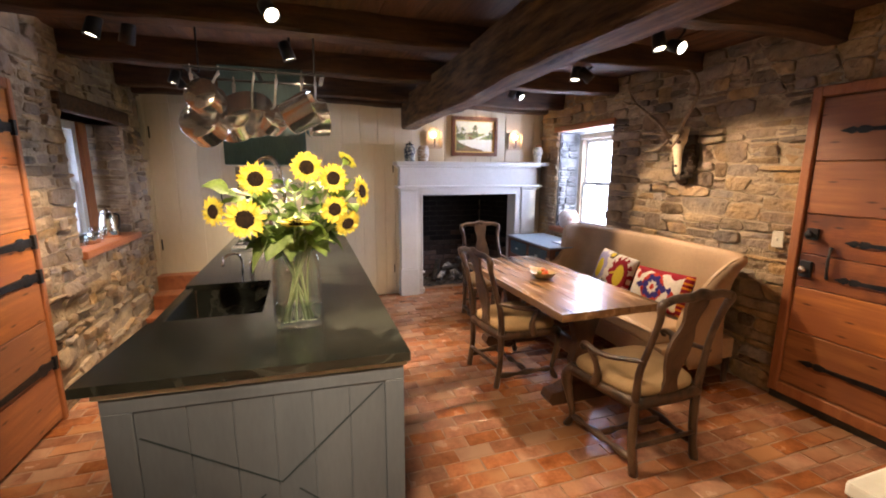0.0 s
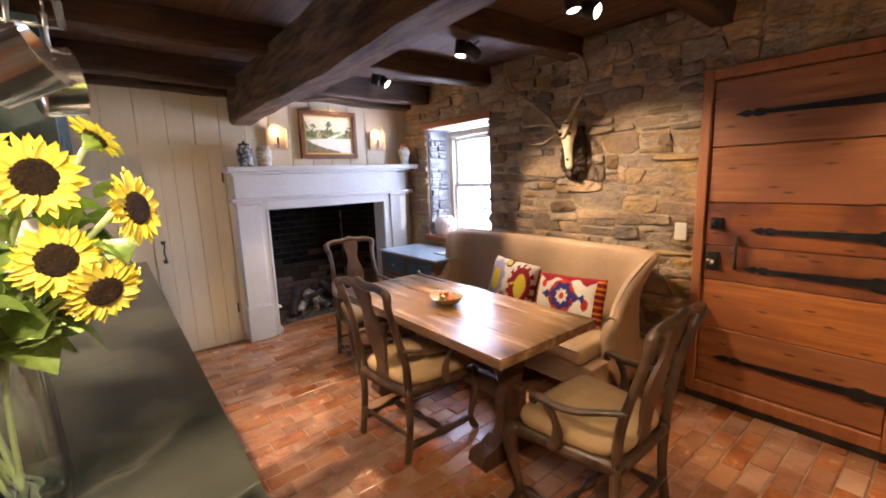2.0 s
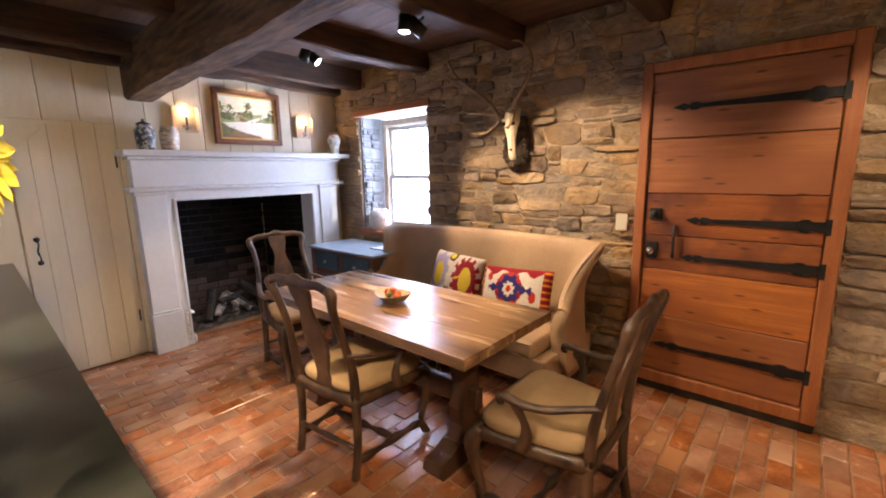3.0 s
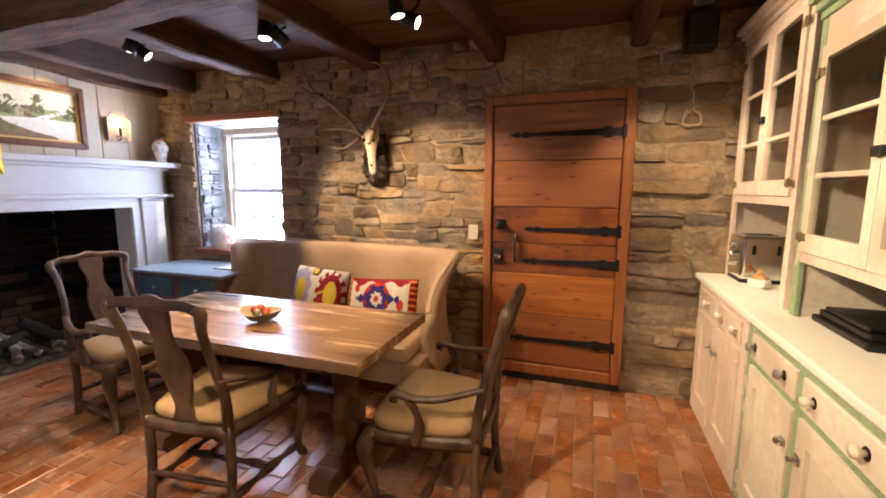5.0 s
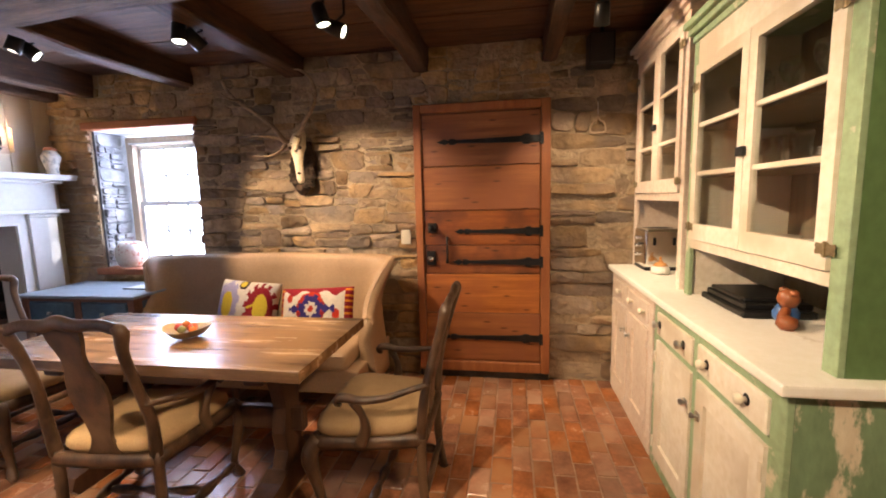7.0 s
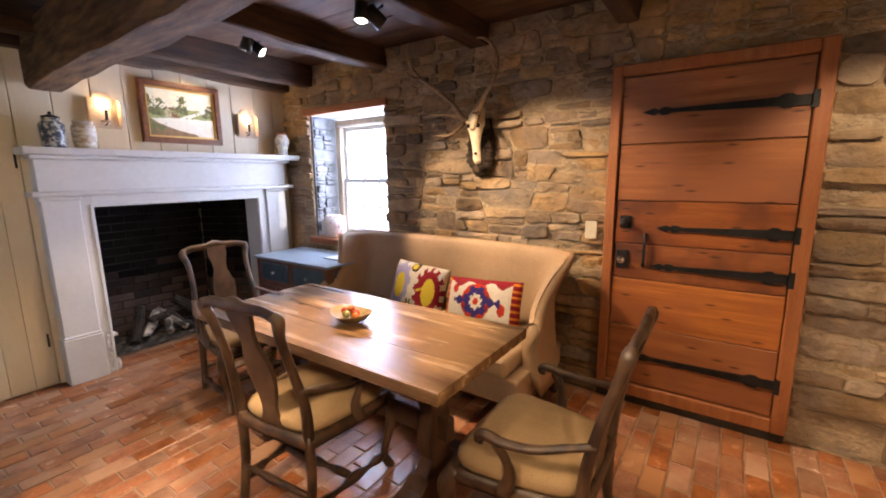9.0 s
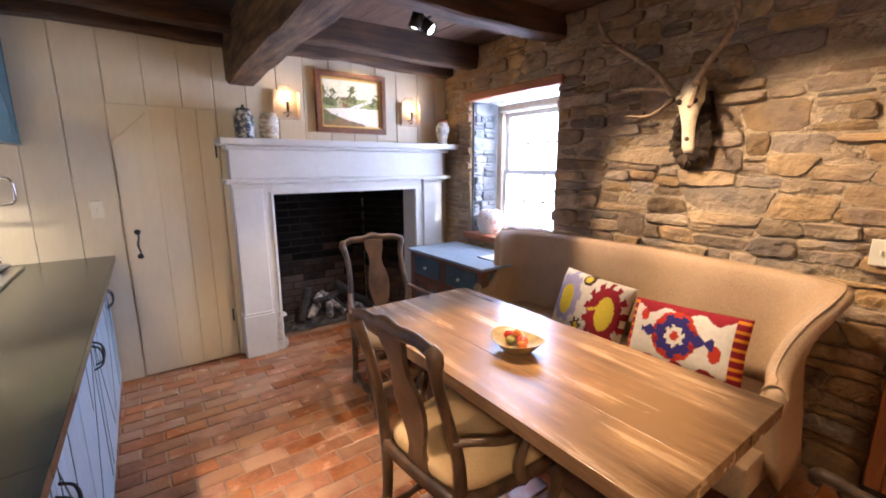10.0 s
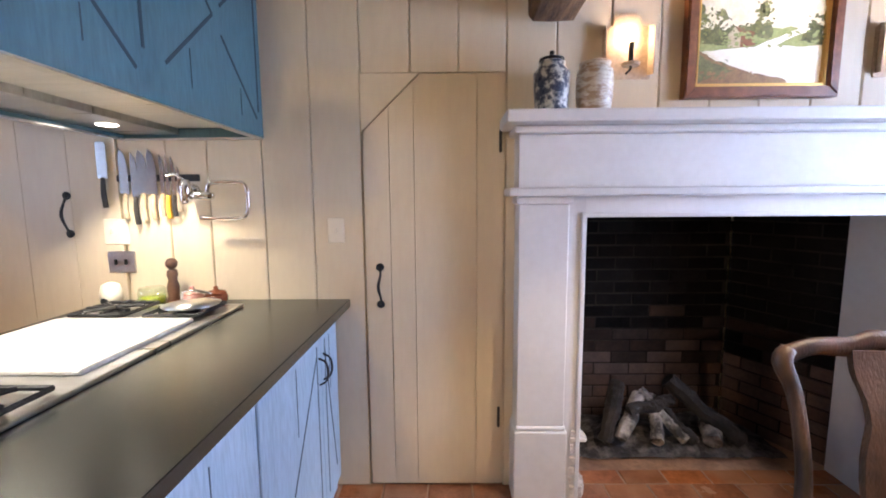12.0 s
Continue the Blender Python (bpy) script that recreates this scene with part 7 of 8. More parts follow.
def log(p, q, r, material, label):
    p, q = Vector(p), Vector(q)
    bm = bmesh.new()
    pts = [tuple(p.lerp(q, k / 4) + Vector((rng.uniform(-0.008, 0.008), rng.uniform(-0.008, 0.008), rng.uniform(-0.006, 0.006)))) for k in range(5)]
    tube(bm, pts, [r * rng.uniform(0.85, 1.1) for _ in range(5)], seg=9)
    for v in bm.verts:
        v.co += Vector((rng.uniform(-1, 1), rng.uniform(-1, 1), rng.uniform(-1, 1))) * 0.004
    solo("firewood_log", bm, material, label, "log", group="logs in the firebox")


log((1.64, 5.47, 0.07), (1.76, 5.64, 0.33), 0.042, M_CHAR, "charred split log leaning in the ashes")
log((2.36, 5.47, 0.07), (2.04, 5.64, 0.34), 0.046, M_CHAR, "thick charred log leaning in the ashes")
log((1.72, 5.46, 0.09), (1.90, 5.66, 0.24), 0.038, M_BIRCH, "ash-covered split log in the firebox")
log((1.90, 5.44, 0.09), (1.98, 5.68, 0.22), 0.034, M_BIRCH, "ash-covered split log in the firebox")
log((2.06, 5.44, 0.08), (1.92, 5.68, 0.26), 0.026, M_BIRCH, "ash-covered split log in the firebox")
log((2.12, 5.47, 0.07), (2.0, 5.6, 0.20), 0.028, M_CHAR, "charred split log leaning in the ashes")
log((2.20, 5.46, 0.08), (2.28, 5.64, 0.13), 0.045, M_BIRCH, "ash-covered split log in the firebox")
log((1.80, 5.55, 0.20), (2.06, 5.60, 0.24), 0.036, M_CHAR, "charred split log lying across the others")
M_LIME = mk("crumbling_whitewash", (0.35, 0.30, 0.26), (0.66, 0.62, 0.57), 12, 0.9, bump=0.6)
masonry(fire, ((5.11, 5.34, 0.0, 0.34),), lambda u, v, d: (FX0 - 0.03 + d, u, v), 71, M_LIME, 0.7, 0.06, name="whitewashed_stone")

# knives on the wall over the range
M_BLADE = plain("knife_blade", (0.55, 0.56, 0.57), 0.22, 1.0)
M_HANDLE = mk("knife_handle", (0.30, 0.22, 0.13), (0.48, 0.38, 0.25), 12, 0.5, bump=0.05)
M_HDARK = plain("dark_handle", (0.02, 0.017, 0.015), 0.45)
M_HYELLOW = plain("yellow_handle", (0.65, 0.36, 0.03), 0.45)
strip = thing("knife_rack", (-0.48, YN, 1.47), "dark magnetic knife strip on the plank wall", "knife rack")
part("strip", B(-0.67, -0.30, YN - 0.014, YN, 1.455, 1.485, bevel=0.003), M_HDARK, strip)
for k, (x, w, top, bot, hl, hm) in enumerate(((-0.725, 0.046, 1.63, 1.47, 0.13, M_HDARK), (-0.632, 0.040, 1.60, 1.40, 0.11, M_HANDLE), (-0.585, 0.030, 1.585, 1.385, 0.12, M_HDARK), (-0.548, 0.044, 1.595, 1.40, 0.12, M_HANDLE), (-0.505, 0.040, 1.60, 1.395, 0.11, M_HANDLE), (-0.462, 0.018, 1.575, 1.40, 0.10, M_HANDLE), (-0.438, 0.016, 1.57, 1.39, 0.10, M_HYELLOW), (-0.412, 0.018, 1.565, 1.39, 0.09, M_HDARK), (-0.388, 0.014, 1.52, 1.40, 0.08, M_HANDLE))):
    cleaver = k == 0
    kn = thing("cleaver" if cleaver else "kitchen_knife", (x, YN - 0.016, bot), "steel cleaver with black handle hanging on the wall" if cleaver else "steel kitchen knife held point up on the strip", "knife", "knives on the wall strip")
    o = [(-w / 2, bot), (w / 2, bot), (w / 2, top - 0.01), (w / 2 - 0.01, top), (-w / 2 + 0.006, top), (-w / 2, top - 0.01)] if cleaver else [(-w / 2, bot), (w / 2, bot), (w / 2, bot + (top - bot) * 0.55), (w * 0.30, bot + (top - bot) * 0.85), (-w * 0.3, top), (-w / 2, bot + (top - bot) * 0.8)]
    part("blade", slab(bmesh.new(), [(x + u, v) for u, v in o], ony(YN - 0.015, -1), 0, 0.003), M_BLADE, kn)
    part("handle", T([(x, YN - 0.017, bot + 0.004), (x - 0.002, YN - 0.019, bot - hl * 0.5), (x + 0.003, YN - 0.018, bot - hl)], [0.009, 0.011, 0.011], seg=8, squash=0.8), hm, kn, smooth=True)

# folding pot filler
pf = thing("pot_filler", (-0.26, YN, 1.39), "chrome folding pot filler tap on the plank wall", "tap")
part("flange", lathe(bmesh.new(), [(0.0, -0.03), (0.028, -0.028), (0.032, 0.0)], (-0.335, YN, 1.41), 18, "y"), M_CHROME, pf, smooth=True)
part("valve", lathe(bmesh.new(), [(0.02, -0.055), (0.024, -0.04), (0.024, 0.02), (0.016, 0.05)], (-0.335, YN - 0.06, 1.41), 14), M_CHROME, pf, smooth=True)
part("elbow", lathe(bmesh.new(), [(0.014, -0.05), (0.020, -0.02), (0.020, 0.02), (0.014, 0.05)], (-0.26, YN - 0.07, 1.39), 14, "x"), M_CHROME, pf, smooth=True)
part("arm", T([(-0.32, YN - 0.065, 1.40), (-0.27, YN - 0.07, 1.385), (-0.24, YN - 0.07, 1.40), (-0.225, YN - 0.07, 1.435), (-0.20, YN - 0.07, 1.445), (-0.10, YN - 0.07, 1.447), (-0.07, YN - 0.07, 1.435), (-0.06, YN - 0.07, 1.40), (-0.06, YN - 0.07, 1.34), (-0.07, YN - 0.07, 1.305), (-0.10, YN - 0.07, 1.293), (-0.20, YN - 0.07, 1.290), (-0.27, YN - 0.07, 1.295)], 0.009, seg=8), M_CHROME, pf, smooth=True)
part("lever", T([(-0.335, YN - 0.07, 1.46), (-0.36, YN - 0.09, 1.48), (-0.39, YN - 0.10, 1.47)], [0.006, 0.005, 0.005]), M_CHROME, pf, smooth=True)


def wall_plate(at, w, h, material, label, toggles, along="x", dark=False):
    p = thing("wall_switch", at, label, "switch")
    if along == "x":
        part("plate", B(at[0] - w / 2, at[0] + w / 2, at[1] - 0.008, at[1], at[2], at[2] + h, bevel=0.003), material, p)
    else:
        part("plate", B(at[0] - 0.010, at[0], at[1] - w / 2, at[1] + w / 2, at[2], at[2] + h, bevel=0.003), material, p)
    for k in range(toggles):
        off = (k - (toggles - 1) / 2) * 0.046
        if along == "x":
            part("toggle", B(at[0] + off - 0.005, at[0] + off + 0.005, at[1] - 0.018, at[1] - 0.007, at[2] + h / 2 - 0.012, at[2] + h / 2 + 0.012, bevel=0.002), M_BLACK if dark else material, p)
        else:
            part("toggle", B(at[0] - 0.018, at[0] - 0.009, at[1] + off - 0.005, at[1] + off + 0.005, at[2] + h / 2 - 0.012, at[2] + h / 2 + 0.012, bevel=0.002), material, p)


wall_plate((0.30, YN, 1.175), 0.075, 0.115, M_IVORY, "cream light switch on the plank wall", 1)
wall_plate((-0.695, YN, 1.175), 0.115, 0.115, M_IVORY, "cream double light switch on the plank wall", 2)
wall_plate((-0.685, YN, 1.045), 0.125, 0.10, M_STEEL, "steel outlet plate with black sockets on the plank wall", 2, dark=True)
wall_plate((3.10, 1.985, 1.075), 0.075, 0.115, M_IVORY, "cream switch plate on the stone wall beside the door", 1, "y")

# condiments beside the range
M_MILL = mk("dark_turned_wood", (0.04, 0.016, 0.008), (0.10, 0.045, 0.022), 10, 0.3, bump=0.03)
M_OIL = plain("olive_oil", (0.62, 0.66, 0.03), 0.05, 0, transmission=0.7)
M_REDGLAZE = mk("brown_glaze", (0.10, 0.025, 0.015), (0.20, 0.05, 0.010), 9, 0.18, bump=0.02)
mill = thing("pepper_mill", (-0.415, 5.15, CZ), "dark turned wooden pepper mill beside the range", "pepper mill")
part("body", lathe(bmesh.new(), [(0.030, 0), (0.030, 0.012), (0.022, 0.03), (0.026, 0.07), (0.017, 0.105), (0.023, 0.125), (0.020, 0.145), (0.012, 0.15)], (-0.415, 5.15, CZ), 18), M_MILL, mill, smooth=True)
part("knob", lathe(bmesh.new(), [(0.010, 0.15), (0.023, 0.165), (0.025, 0.182), (0.015, 0.197), (0.0, 0.20)], (-0.415, 5.15, CZ), 18), M_MILL, mill, smooth=True)
cruet = thing("oil_cruet", (-0.49, 5.12, CZ), "low glass dish of yellow-green olive oil", "oil dish")
part("oil", lathe(bmesh.new(), [(0.045, 0.003), (0.052, 0.02), (0.05, 0.035), (0.0, 0.036)], (-0.49, 5.12, CZ), 18), M_OIL, cruet, smooth=True)
part("glass", lathe(bmesh.new(), [(0.047, 0), (0.056, 0.02), (0.054, 0.055), (0.048, 0.075), (0.046, 0.075), (0.051, 0.054), (0.053, 0.02), (0.046, 0.002)], (-0.49, 5.12, CZ), 18), M_GLASS, cruet, smooth=True)
for x, m, label in ((-0.32, mk("pink_glaze", (0.30, 0.13, 0.10), (0.42, 0.20, 0.16), 9, 0.25, bump=0.02), "small lidded pink stoneware pot"), (-0.215, M_REDGLAZE, "small lidded brown stoneware pot")):
    p = thing("salt_pot", (x, 5.13, CZ), label, "pot")
    part("body", lathe(bmesh.new(), [(0.032, 0), (0.046, 0.015), (0.048, 0.03), (0.042, 0.045)], (x, 5.13, CZ), 18), m, p, smooth=True)
    part("lid", lathe(bmesh.new(), [(0.044, 0.045), (0.036, 0.056), (0.012, 0.062), (0.008, 0.068), (0.011, 0.074), (0.0, 0.08)], (x, 5.13, CZ), 18), m, p, smooth=True)
rest_ = thing("spoon_rest", (-0.68, 5.13, CZ), "white ceramic utensil holder beside the range", "utensil holder")
part("body", lathe(bmesh.new(), [(0.04, 0), (0.042, 0.05), (0.034, 0.085), (0.015, 0.095), (0.0, 0.096)], (-0.68, 5.13, CZ), 18), M_IVORY, rest_, smooth=True)
part("front_notch", lathe(bmesh.new(), [(0.0, -0.046), (0.014, -0.044), (0.016, -0.036)], (-0.68, 5.13, CZ + 0.02), 12, "y"), M_BLACK, rest_)
pl = thing("pan_lid", (-0.20, 4.93, CZ + 0.045), "flat steel pan lid resting on the burner grate", "lid")
part("disc", lathe(bmesh.new(), [(0.10, 0), (0.104, 0.004), (0.04, 0.016), (0.0, 0.017)], (-0.20, 4.93, CZ + 0.045), 24), M_STEEL, pl, smooth=True)
part("handle", T([(-0.24, 4.93, CZ + 0.06), (-0.23, 4.93, CZ + 0.095), (-0.19, 4.93, CZ + 0.10), (-0.13, 4.95, CZ + 0.085)], 0.005), M_CHROME, pl, smooth=True)

# on the chest
M_PAPER = plain("white_paper", (0.70, 0.70, 0.68), 0.7)
sheet = thing("folded_papers", (2.83, 4.10, QZ), "white folded papers with dark glasses on the chest", "papers")
part("sheet", B(2.74, 2.90, 4.03, 4.22, QZ + 0.001, QZ + 0.004), M_PAPER, sheet)
part("dark_edge", B(2.72, 2.735, 4.02, 4.22, QZ + 0.001, QZ + 0.008, bevel=0.002), M_BLACK, sheet)
part("sheet", B(2.86, 2.97, 3.93, 4.01, QZ + 0.001, QZ + 0.005), M_PAPER, sheet)
part("dark_edge", T([(2.85, 3.98, QZ + 0.006), (2.88, 3.955, QZ + 0.012), (2.93, 3.945, QZ + 0.012), (2.96, 3.93, QZ + 0.006)], 0.004), M_BLACK, sheet)

# hook with a small wooden frame on the stone wall
hk = thing("wooden_hand_frame", (3.09, 0.576, 1.84), "small pale wooden frame hung from a nail on the stone wall", "wall ornament")
part("loop", T([(3.10, 0.503, 1.885), (3.10, 0.515, 1.935), (3.10, 0.545, 1.955), (3.10, 0.556, 1.985), (3.10, 0.567, 1.955), (3.10, 0.595, 1.935), (3.10, 0.607, 1.885), (3.10, 0.595, 1.868), (3.10, 0.515, 1.868), (3.10, 0.503, 1.885)], 0.006, seg=8), mk("pale_wood", (0.38, 0.26, 0.17), (0.52, 0.38, 0.26), 8, 0.6), hk, smooth=True)
part("cord", T([(3.10, 0.556, 1.985), (3.11, 0.556, 2.08)], 0.002, smooth=1), M_PAPER, hk)
sk = thing("loudspeaker", (3.02, 0.55, 2.28), "small black loudspeaker high in the corner", "loudspeaker")
part("cabinet", B(2.95, 3.09, 0.48, 0.65, 2.29, 2.50, bevel=0.012, seg=2), M_BLACK, sk)
part("grille", B(2.942, 2.952, 0.493, 0.637, 2.303, 2.487, bevel=0.003), M_HDARK, sk)
part("bracket", T([(3.0, 0.56, 2.50), (3.0, 0.56, 2.545)], 0.014, smooth=1), M_BLACK, sk)

# contents of the hutches
M_CHINA = plain("white_china", (0.72, 0.69, 0.63), 0.22)
M_STEMW = clear("thin_glass", (0.93, 0.95, 0.94), 2.4)
rng = random.Random(31)


def tumbler(x, y, z, h, r, stem):
    g = thing("wine_glass" if stem else "drinking_glass", (x, y, z), "clear stemmed wine glass on a hutch shelf" if stem else "clear drinking glass on a hutch shelf", "glass", "glassware in the hutches")
    prof = [(r * 0.85, 0), (r * 0.8, 0.003), (0.004, 0.008), (0.004, h * 0.45), (r * 0.8, h * 0.6), (r, h * 0.78), (r * 0.85, h), (r * 0.82, h), (r * 0.95, h * 0.78), (0.0, h * 0.5)] if stem else [(r * 0.85, 0), (r, h), (r * 0.95, h), (r * 0.8, 0.006), (0.0, 0.006)]
    part("bowl", lathe(bmesh.new(), prof, (x, y, z), 12), M_STEMW, g, smooth=True)


def stack(x, y, z, n, r, label):
    s = thing("plate_stack", (x, y, z), label, "plates", "china in the hutches")
    for k in range(n):
        part("plate", lathe(bmesh.new(), [(r * 0.55, 0), (r * 0.6, 0.004), (r, 0.016), (r * 0.98, 0.019), (r * 0.55, 0.008), (0, 0.008)], (x, y, z + k * 0.011), 18), M_CHINA, s, smooth=True)


def cup(x, y, z, r=0.04):
    c = thing("china_cup", (x, y, z), "white china cup on a hutch shelf", "cup", "china in the hutches")
    part("body", lathe(bmesh.new(), [(r * 0.5, 0), (r * 0.8, 0.02), (r, 0.06), (r * 0.95, 0.06), (r * 0.7, 0.02), (0, 0.008)], (x, y, z), 14), M_CHINA, c, smooth=True)
    part("handle", T([(x + r * 0.9, y, z + 0.05), (x + r * 1.6, y, z + 0.045), (x + r * 0.8, y, z + 0.018)], 0.004, seg=6), M_CHINA, c, smooth=True)


for k in range(9):
    tumbler(1.34 + k * 0.087, 0.14 + 0.06 * (k % 2), zs2[2] + 0.001, 0.15, 0.034, True)
for k in range(5):
    tumbler(1.34 + k * 0.085, 0.10 + 0.05 * (k % 2), zs2[1] + 0.001, 0.12, 0.036, False)
stack(1.56, 0.02, zs2[1] + 0.001, 5, 0.09, "stack of white china plates on a hutch shelf")
for k in range(4):
    tumbler(1.78 + k * 0.08, 0.10, zs2[1] + 0.001, 0.13, 0.034, k % 2 == 0)
stack(1.90, 0.05, zs2[0] + 0.001, 4, 0.10, "stack of white china plates on a hutch shelf")
for k in range(3):
    cup(1.38 + k * 0.12, 0.06, zs2[0] + 0.001, 0.042)
for z, n in ((zs1[2], 4), (zs1[1], 5), (zs1[0], 4)):
    for k in range(n):
        x = 2.33 + k * 0.66 / n + rng.uniform(-0.01, 0.01)
        if rng.random() < 0.5:
            cup(x, 0.10, z + 0.001, 0.045)
        else:
            stack(x, 0.08, z + 0.001, rng.randint(3, 7), 0.06, "small stack of white saucers on a hutch shelf")

toaster = thing("toaster", (2.92, 0.19, 0.92), "tall boxy chrome toaster on the pinkish hutch", "toaster")
part("shell", B(2.80, 3.04, 0.07, 0.305, 0.938, 1.195, bevel=0.028, seg=4), M_CHROME, toaster, smooth=True)
part("base", B(2.805, 3.035, 0.075, 0.30, 0.921, 0.940, bevel=0.004), M_BLACK, toaster)
for x in (2.875, 2.955):
    part("slot", B(x, x + 0.028, 0.11, 0.265, 1.1945, 1.197), M_BLACK, toaster)
for y in (0.115, 0.235):
    part("vent", B(2.7985, 2.8005, y, y + 0.018, 1.09, 1.14), M_BLACK, toaster)
for z in (1.02, 1.08, 1.13):
    part("knob", lathe(bmesh.new(), [(0.0, 0.028), (0.012, 0.026), (0.014, 0.0)], (2.93, 0.305, z), 14, "y"), M_CHROME, toaster, smooth=True)
part("lever", B(2.85, 2.885, 0.305, 0.328, 1.09, 1.105, bevel=0.004), M_BLACK, toaster)
TP = (2.705, 0.235, 0.92)
M_GOLDGLAZE = mk("amber_glaze", (0.45, 0.20, 0.06), (0.66, 0.36, 0.14), 12, 0.2, bump=0.02)
tp = thing("teapot", TP, "small white and amber teapot on the pinkish hutch", "teapot")
part("body", lathe(bmesh.new(), [(0.046, 0.001), (0.054, 0.010), (0.055, 0.035), (0.044, 0.05)], TP, 20), M_CHINA, tp, smooth=True)
part("shoulder", lathe(bmesh.new(), [(0.044, 0.0505), (0.034, 0.066), (0.016, 0.074)], TP, 20), M_GOLDGLAZE, tp, "amber glazed shoulder", smooth=True)
part("lid", lathe(bmesh.new(), [(0.018, 0.074), (0.014, 0.082), (0.006, 0.088), (0.010, 0.102), (0.0, 0.112)], TP, 14), M_GOLDGLAZE, tp, "amber lid", smooth=True)
part("spout", T([(TP[0] + 0.045, TP[1], 0.95), (TP[0] + 0.066, TP[1], 0.962), (TP[0] + 0.074, TP[1], 0.985)], [0.010, 0.008, 0.006]), M_CHINA, tp, smooth=True)
part("handle", T([(TP[0] - 0.04, TP[1], 0.97), (TP[0] - 0.075, TP[1], 0.968), (TP[0] - 0.075, TP[1], 0.942), (TP[0] - 0.05, TP[1], 0.932)], 0.005), M_CHINA, tp, smooth=True)
for k, (x0, x1, y0, y1, z0, z1) in enumerate(((1.70, 2.08, -0.02, 0.25, 0.921, 0.948), (1.73, 2.07, -0.02, 0.23, 0.9485, 0.972), (1.76, 2.05, 0.0, 0.22, 0.9725, 0.99))):
    bk = thing("black_folder", ((x0 + x1) / 2, (y0 + y1) / 2, z0), "flat black case stacked in the hutch's open niche", "case", "stack of black cases")
    part("cover", B(x0, x1, y0, y1, z0, z1, bevel=0.004), M_BLACK, bk)
    part("edge", B(x0 + 0.01, x1 - 0.01, y1, y1 + 0.002, z0 + 0.005, z1 - 0.005), M_HDARK, bk)
M_TOY = mk("toy_enamel", (0.16, 0.045, 0.015), (0.27, 0.085, 0.03), 8, 0.3, bump=0.02)
M_TOYBLUE = mk("blue_enamel", (0.03, 0.08, 0.24), (0.06, 0.14, 0.34), 8, 0.3, bump=0.02)
bm = lathe(bmesh.new(), [(0.022, 0), (0.042, 0.022), (0.044, 0.045), (0.030, 0.070), (0.0, 0.078)], (1.645, 0.13, 0.921), 16)
for f in bm.faces:
    f.material_index = 1
lathe(bm, [(0.0, 0.060), (0.024, 0.068), (0.038, 0.095), (0.032, 0.122), (0.012, 0.136), (0.0, 0.137)], (1.635, 0.13, 0.921), 16)
for dx in (-0.030, 0.032):
    lathe(bm, [(0.0, 0.112), (0.014, 0.118), (0.015, 0.134), (0.0, 0.142)], (1.635 + dx, 0.13, 0.921), 10)
tube(bm, [(1.61, 0.15, 0.985), (1.585, 0.175, 0.955), (1.57, 0.175, 0.935)], [0.016, 0.018, 0.014])
lathe(bm, [(0.022, 0), (0.036, 0.018), (0.030, 0.042), (0.0, 0.054)], (1.565, 0.17, 0.921), 14)
toy = solo("ceramic_figurine", bm, M_TOY, "small orange and blue glazed figurine in the niche", "figurine", smooth=True)
toy.data.materials.append(M_TOYBLUE)
# wicker on top of the pink hutch
bm = bmesh.new()
for k in range(7):
    z = 2.40 + k * 0.018
    tube(bm, [(2.25, 0.27, z), (2.25, -0.10, z), (2.70, -0.10, z), (2.70, 0.27, z), (2.25, 0.27, z)], 0.009, seg=6, smooth=1)
box(bm, 2.25, 2.70, -0.10, 0.27, 2.389, 2.396)
solo("wicker_tray", bm, mk("wicker", (0.10, 0.045, 0.018), (0.20, 0.10, 0.045), 12, 0.7, bump=0.3), "brown wicker basket on top of the pinkish hutch", "basket")

# on the west sill
for k, (y, r, h, m, label) in enumerate(((3.98, 0.05, 0.10, M_GLASS, "clear glass tumbler on the sill"), (4.12, 0.045, 0.09, M_CHROME, "small steel cup on the sill"), (4.27, 0.055, 0.12, M_GLASS, "clear glass jar on the sill"), (4.05, 0.04, 0.07, M_CHROME, "small steel cup on the sill"))):
    c = thing("sill_cup", (-1.74 + 0.04 * (k % 2), y, 1.0), label, "cup")
    part("body", lathe(bmesh.new(), [(r * 0.8, 0.001), (r, h), (r * 0.93, h), (r * 0.75, 0.008), (0, 0.008)], (-1.74 + 0.04 * (k % 2), y, 1.0), 16), m, c, smooth=True)
jug = thing("steel_kettle", (-1.73, 4.47, 1.0), "polished steel coffee pot on the wooden sill", "coffee pot")
part("body", lathe(bmesh.new(), [(0.075, 0.001), (0.08, 0.02), (0.06, 0.16), (0.05, 0.22), (0.046, 0.22), (0.056, 0.16), (0, 0.02)], (-1.73, 4.47, 1.0), 20), M_CHROME, jug, smooth=True)
part("handle", T([(-1.70, 4.53, 1.2), (-1.68, 4.59, 1.18), (-1.68, 4.58, 1.08), (-1.70, 4.54, 1.05)], 0.009), M_BLACK, jug, smooth=True)
part("lid", lathe(bmesh.new(), [(0.05, 0.22), (0.03, 0.24), (0.012, 0.25), (0.0, 0.262)], (-1.73, 4.47, 1.0), 16), M_CHROME, jug, smooth=True)
bx_ = thing("dark_box", (-1.74, 4.13, 1.0), "dark box with cups behind it on the sill", "box")
part("body", B(-1.84, -1.79, 3.95, 4.30, 1.001, 1.06, bevel=0.004), M_BLACK, bx_)

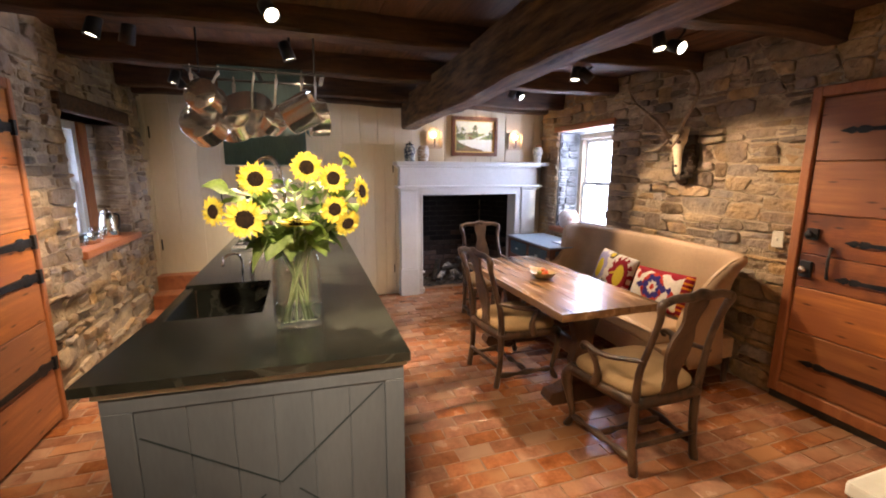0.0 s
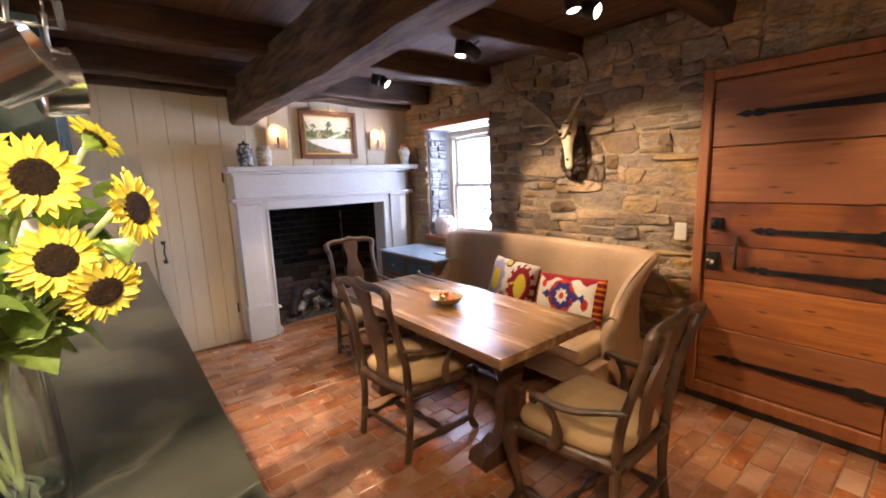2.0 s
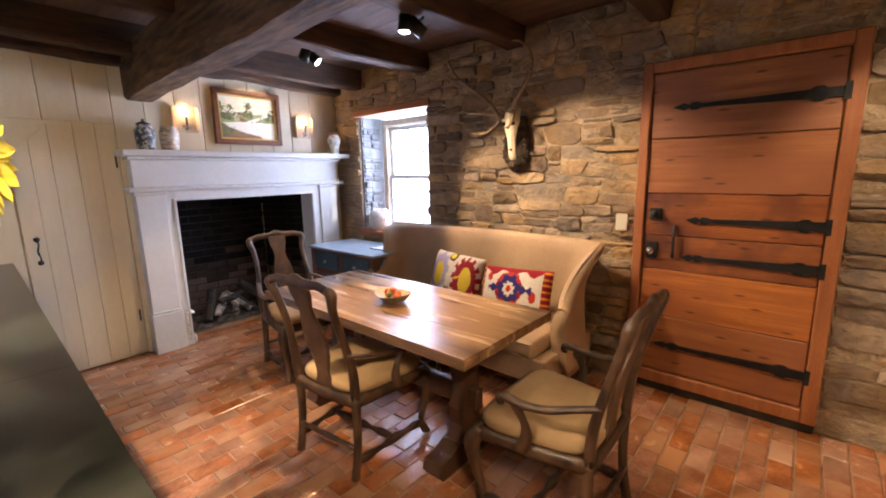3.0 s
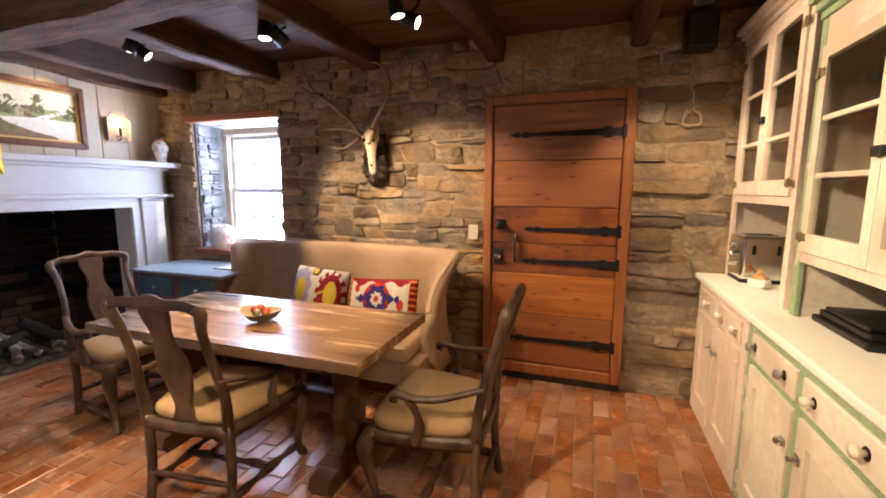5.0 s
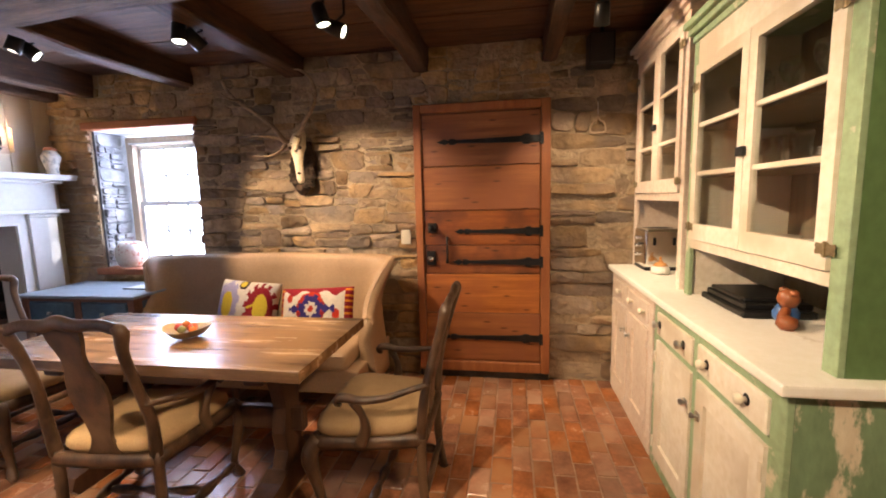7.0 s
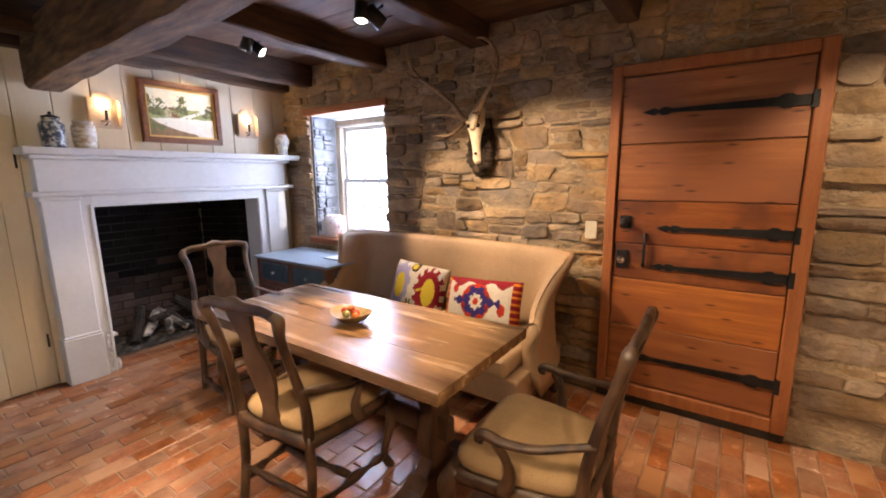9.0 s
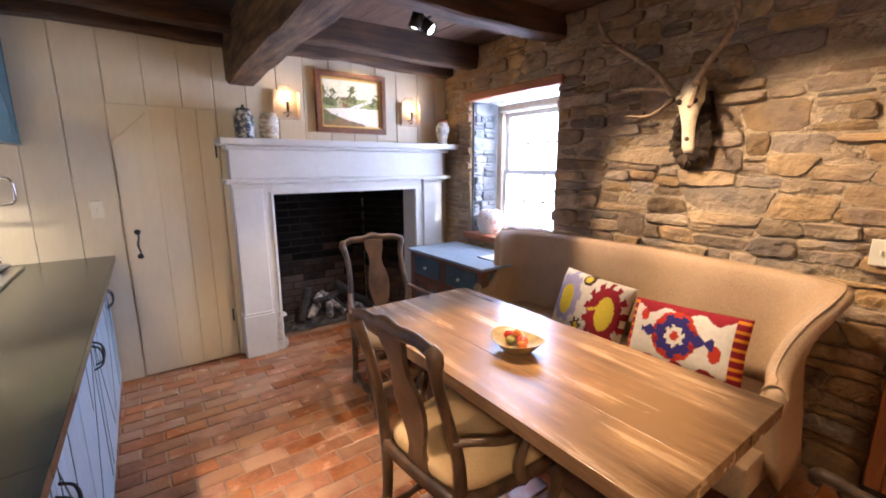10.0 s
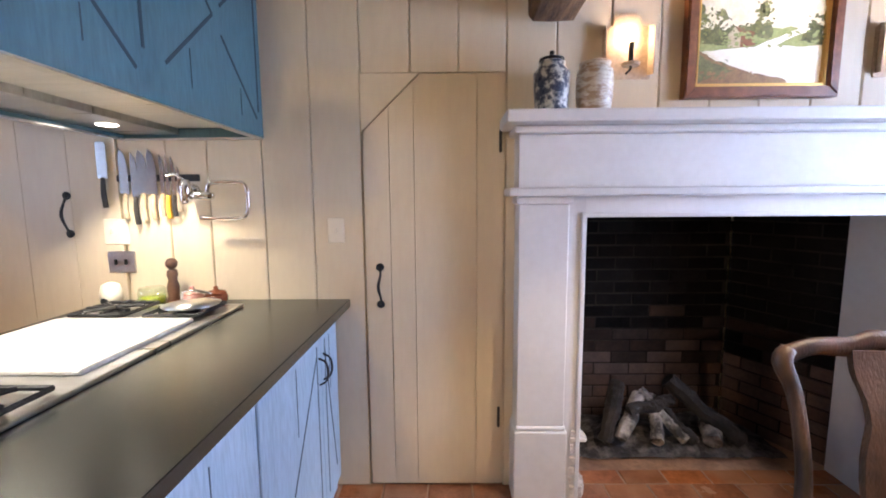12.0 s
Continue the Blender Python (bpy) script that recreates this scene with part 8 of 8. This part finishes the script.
# ---- stones of the walls, bricks of the floor ----
masonry(wall_east, ((1.90, 3.80, 0.0, 2.13), (4.82, 5.22, 0.0, 2.13), (3.80, 4.82, 0.0, 0.82), (-0.15, 5.22, 2.13, TOP)), onx(XE + 0.008, -1), 21, M_STONE, 1.12, 0.033, key=lambda p: -(1.9 < p[0][0] < 3.85) * 1.0 - (0.3 < p[0][0] < 1) * 0.6)
masonry(wall_east, ((-0.15, 0.88, 0.0, 2.13),), onx(XE + 0.008, -1), 28, M_STONE, 1.5, 0.033)
masonry(window_1, ((3.17, 3.42, 0.88, 2.08),), lambda u, v, d: (u, 4.80 - d, v), 33, M_STONE_GREY, 0.8, 0.03)
masonry(wall_west, ((3.12, 3.68, 0.0, 2.1), (3.68, 4.76, 0.0, 0.95), (4.76, 5.22, 0.0, 2.1), (1.0, 2.02, 0.0, 2.1), (1.0, 5.22, 2.12, TOP)), onx(XW - 0.008, 1), 44, M_STONE, 0.95, 0.036)
masonry(window_2, ((-1.96, -1.64, 1.0, 2.0),), lambda u, v, d: (u, 4.76 - d, v), 45, M_STONE, 0.8, 0.02)

rng = random.Random(3)
L, W, J = 0.203, 0.099, 0.008
meshes = []
for k in range(14):
    bm = bmesh.new()
    j = lambda: rng.uniform(-0.003, 0.003)
    lo = [(-L / 2, -W / 2), (L / 2, -W / 2), (L / 2, W / 2), (-L / 2, W / 2)]
    r0 = [bm.verts.new((x, y, -0.02)) for x, y in lo]
    r1 = [bm.verts.new((x + j(), y + j(), -0.0035)) for x, y in lo]
    r2 = [bm.verts.new((x * 0.95 + j(), y * 0.90 + j(), rng.uniform(-0.0015, 0.0015))) for x, y in lo]
    for a, b in ((r0, r1), (r1, r2)):
        for i in range(4):
            bm.faces.new((a[i], a[(i + 1) % 4], b[(i + 1) % 4], b[i]))
    bm.faces.new(r2)
    meshes.append(finish(bm, "brick", M_BRICK))
rest, count = bmesh.new(), 0
row, y = 0, YS + 0.06
while y < 5.36:
    x = XW - 0.1 + (L + J) / 2 * (row % 2) + rng.uniform(-0.012, 0.012)
    while x < XE + 0.05:
        inside = (y < 5.24 or FX0 < x < FX1)
        if inside:
            me = meshes[rng.randrange(14)]
            m = Matrix.Translation((x, y, rng.uniform(-0.0025, 0.002))) @ Matrix.Rotation(rng.gauss(0, 0.012), 4, "Z")
            near = 0.4 < x < 1.5 and 1.5 < y < 4.9 or 2.1 < x and 0.5 < y < 1.6
            if near and count < 300:
                ob = new("brick", me)
                ob.parent = floor
                ob.matrix_basis = m
                count += 1
            else:
                k = len(rest.verts)
                rest.from_mesh(me)
                rest.verts.ensure_lookup_table()
                bmesh.ops.transform(rest, matrix=m, verts=rest.verts[k:])
        x += L + J
    y += W + J
    row += 1
me = bpy.data.meshes.new("far_bricks")
rest.to_mesh(me)
rest.free()
me.materials.append(M_BRICKFAR)
far = new("far_bricks", me)
far.parent = floor
tagged(far, kind="stuff")
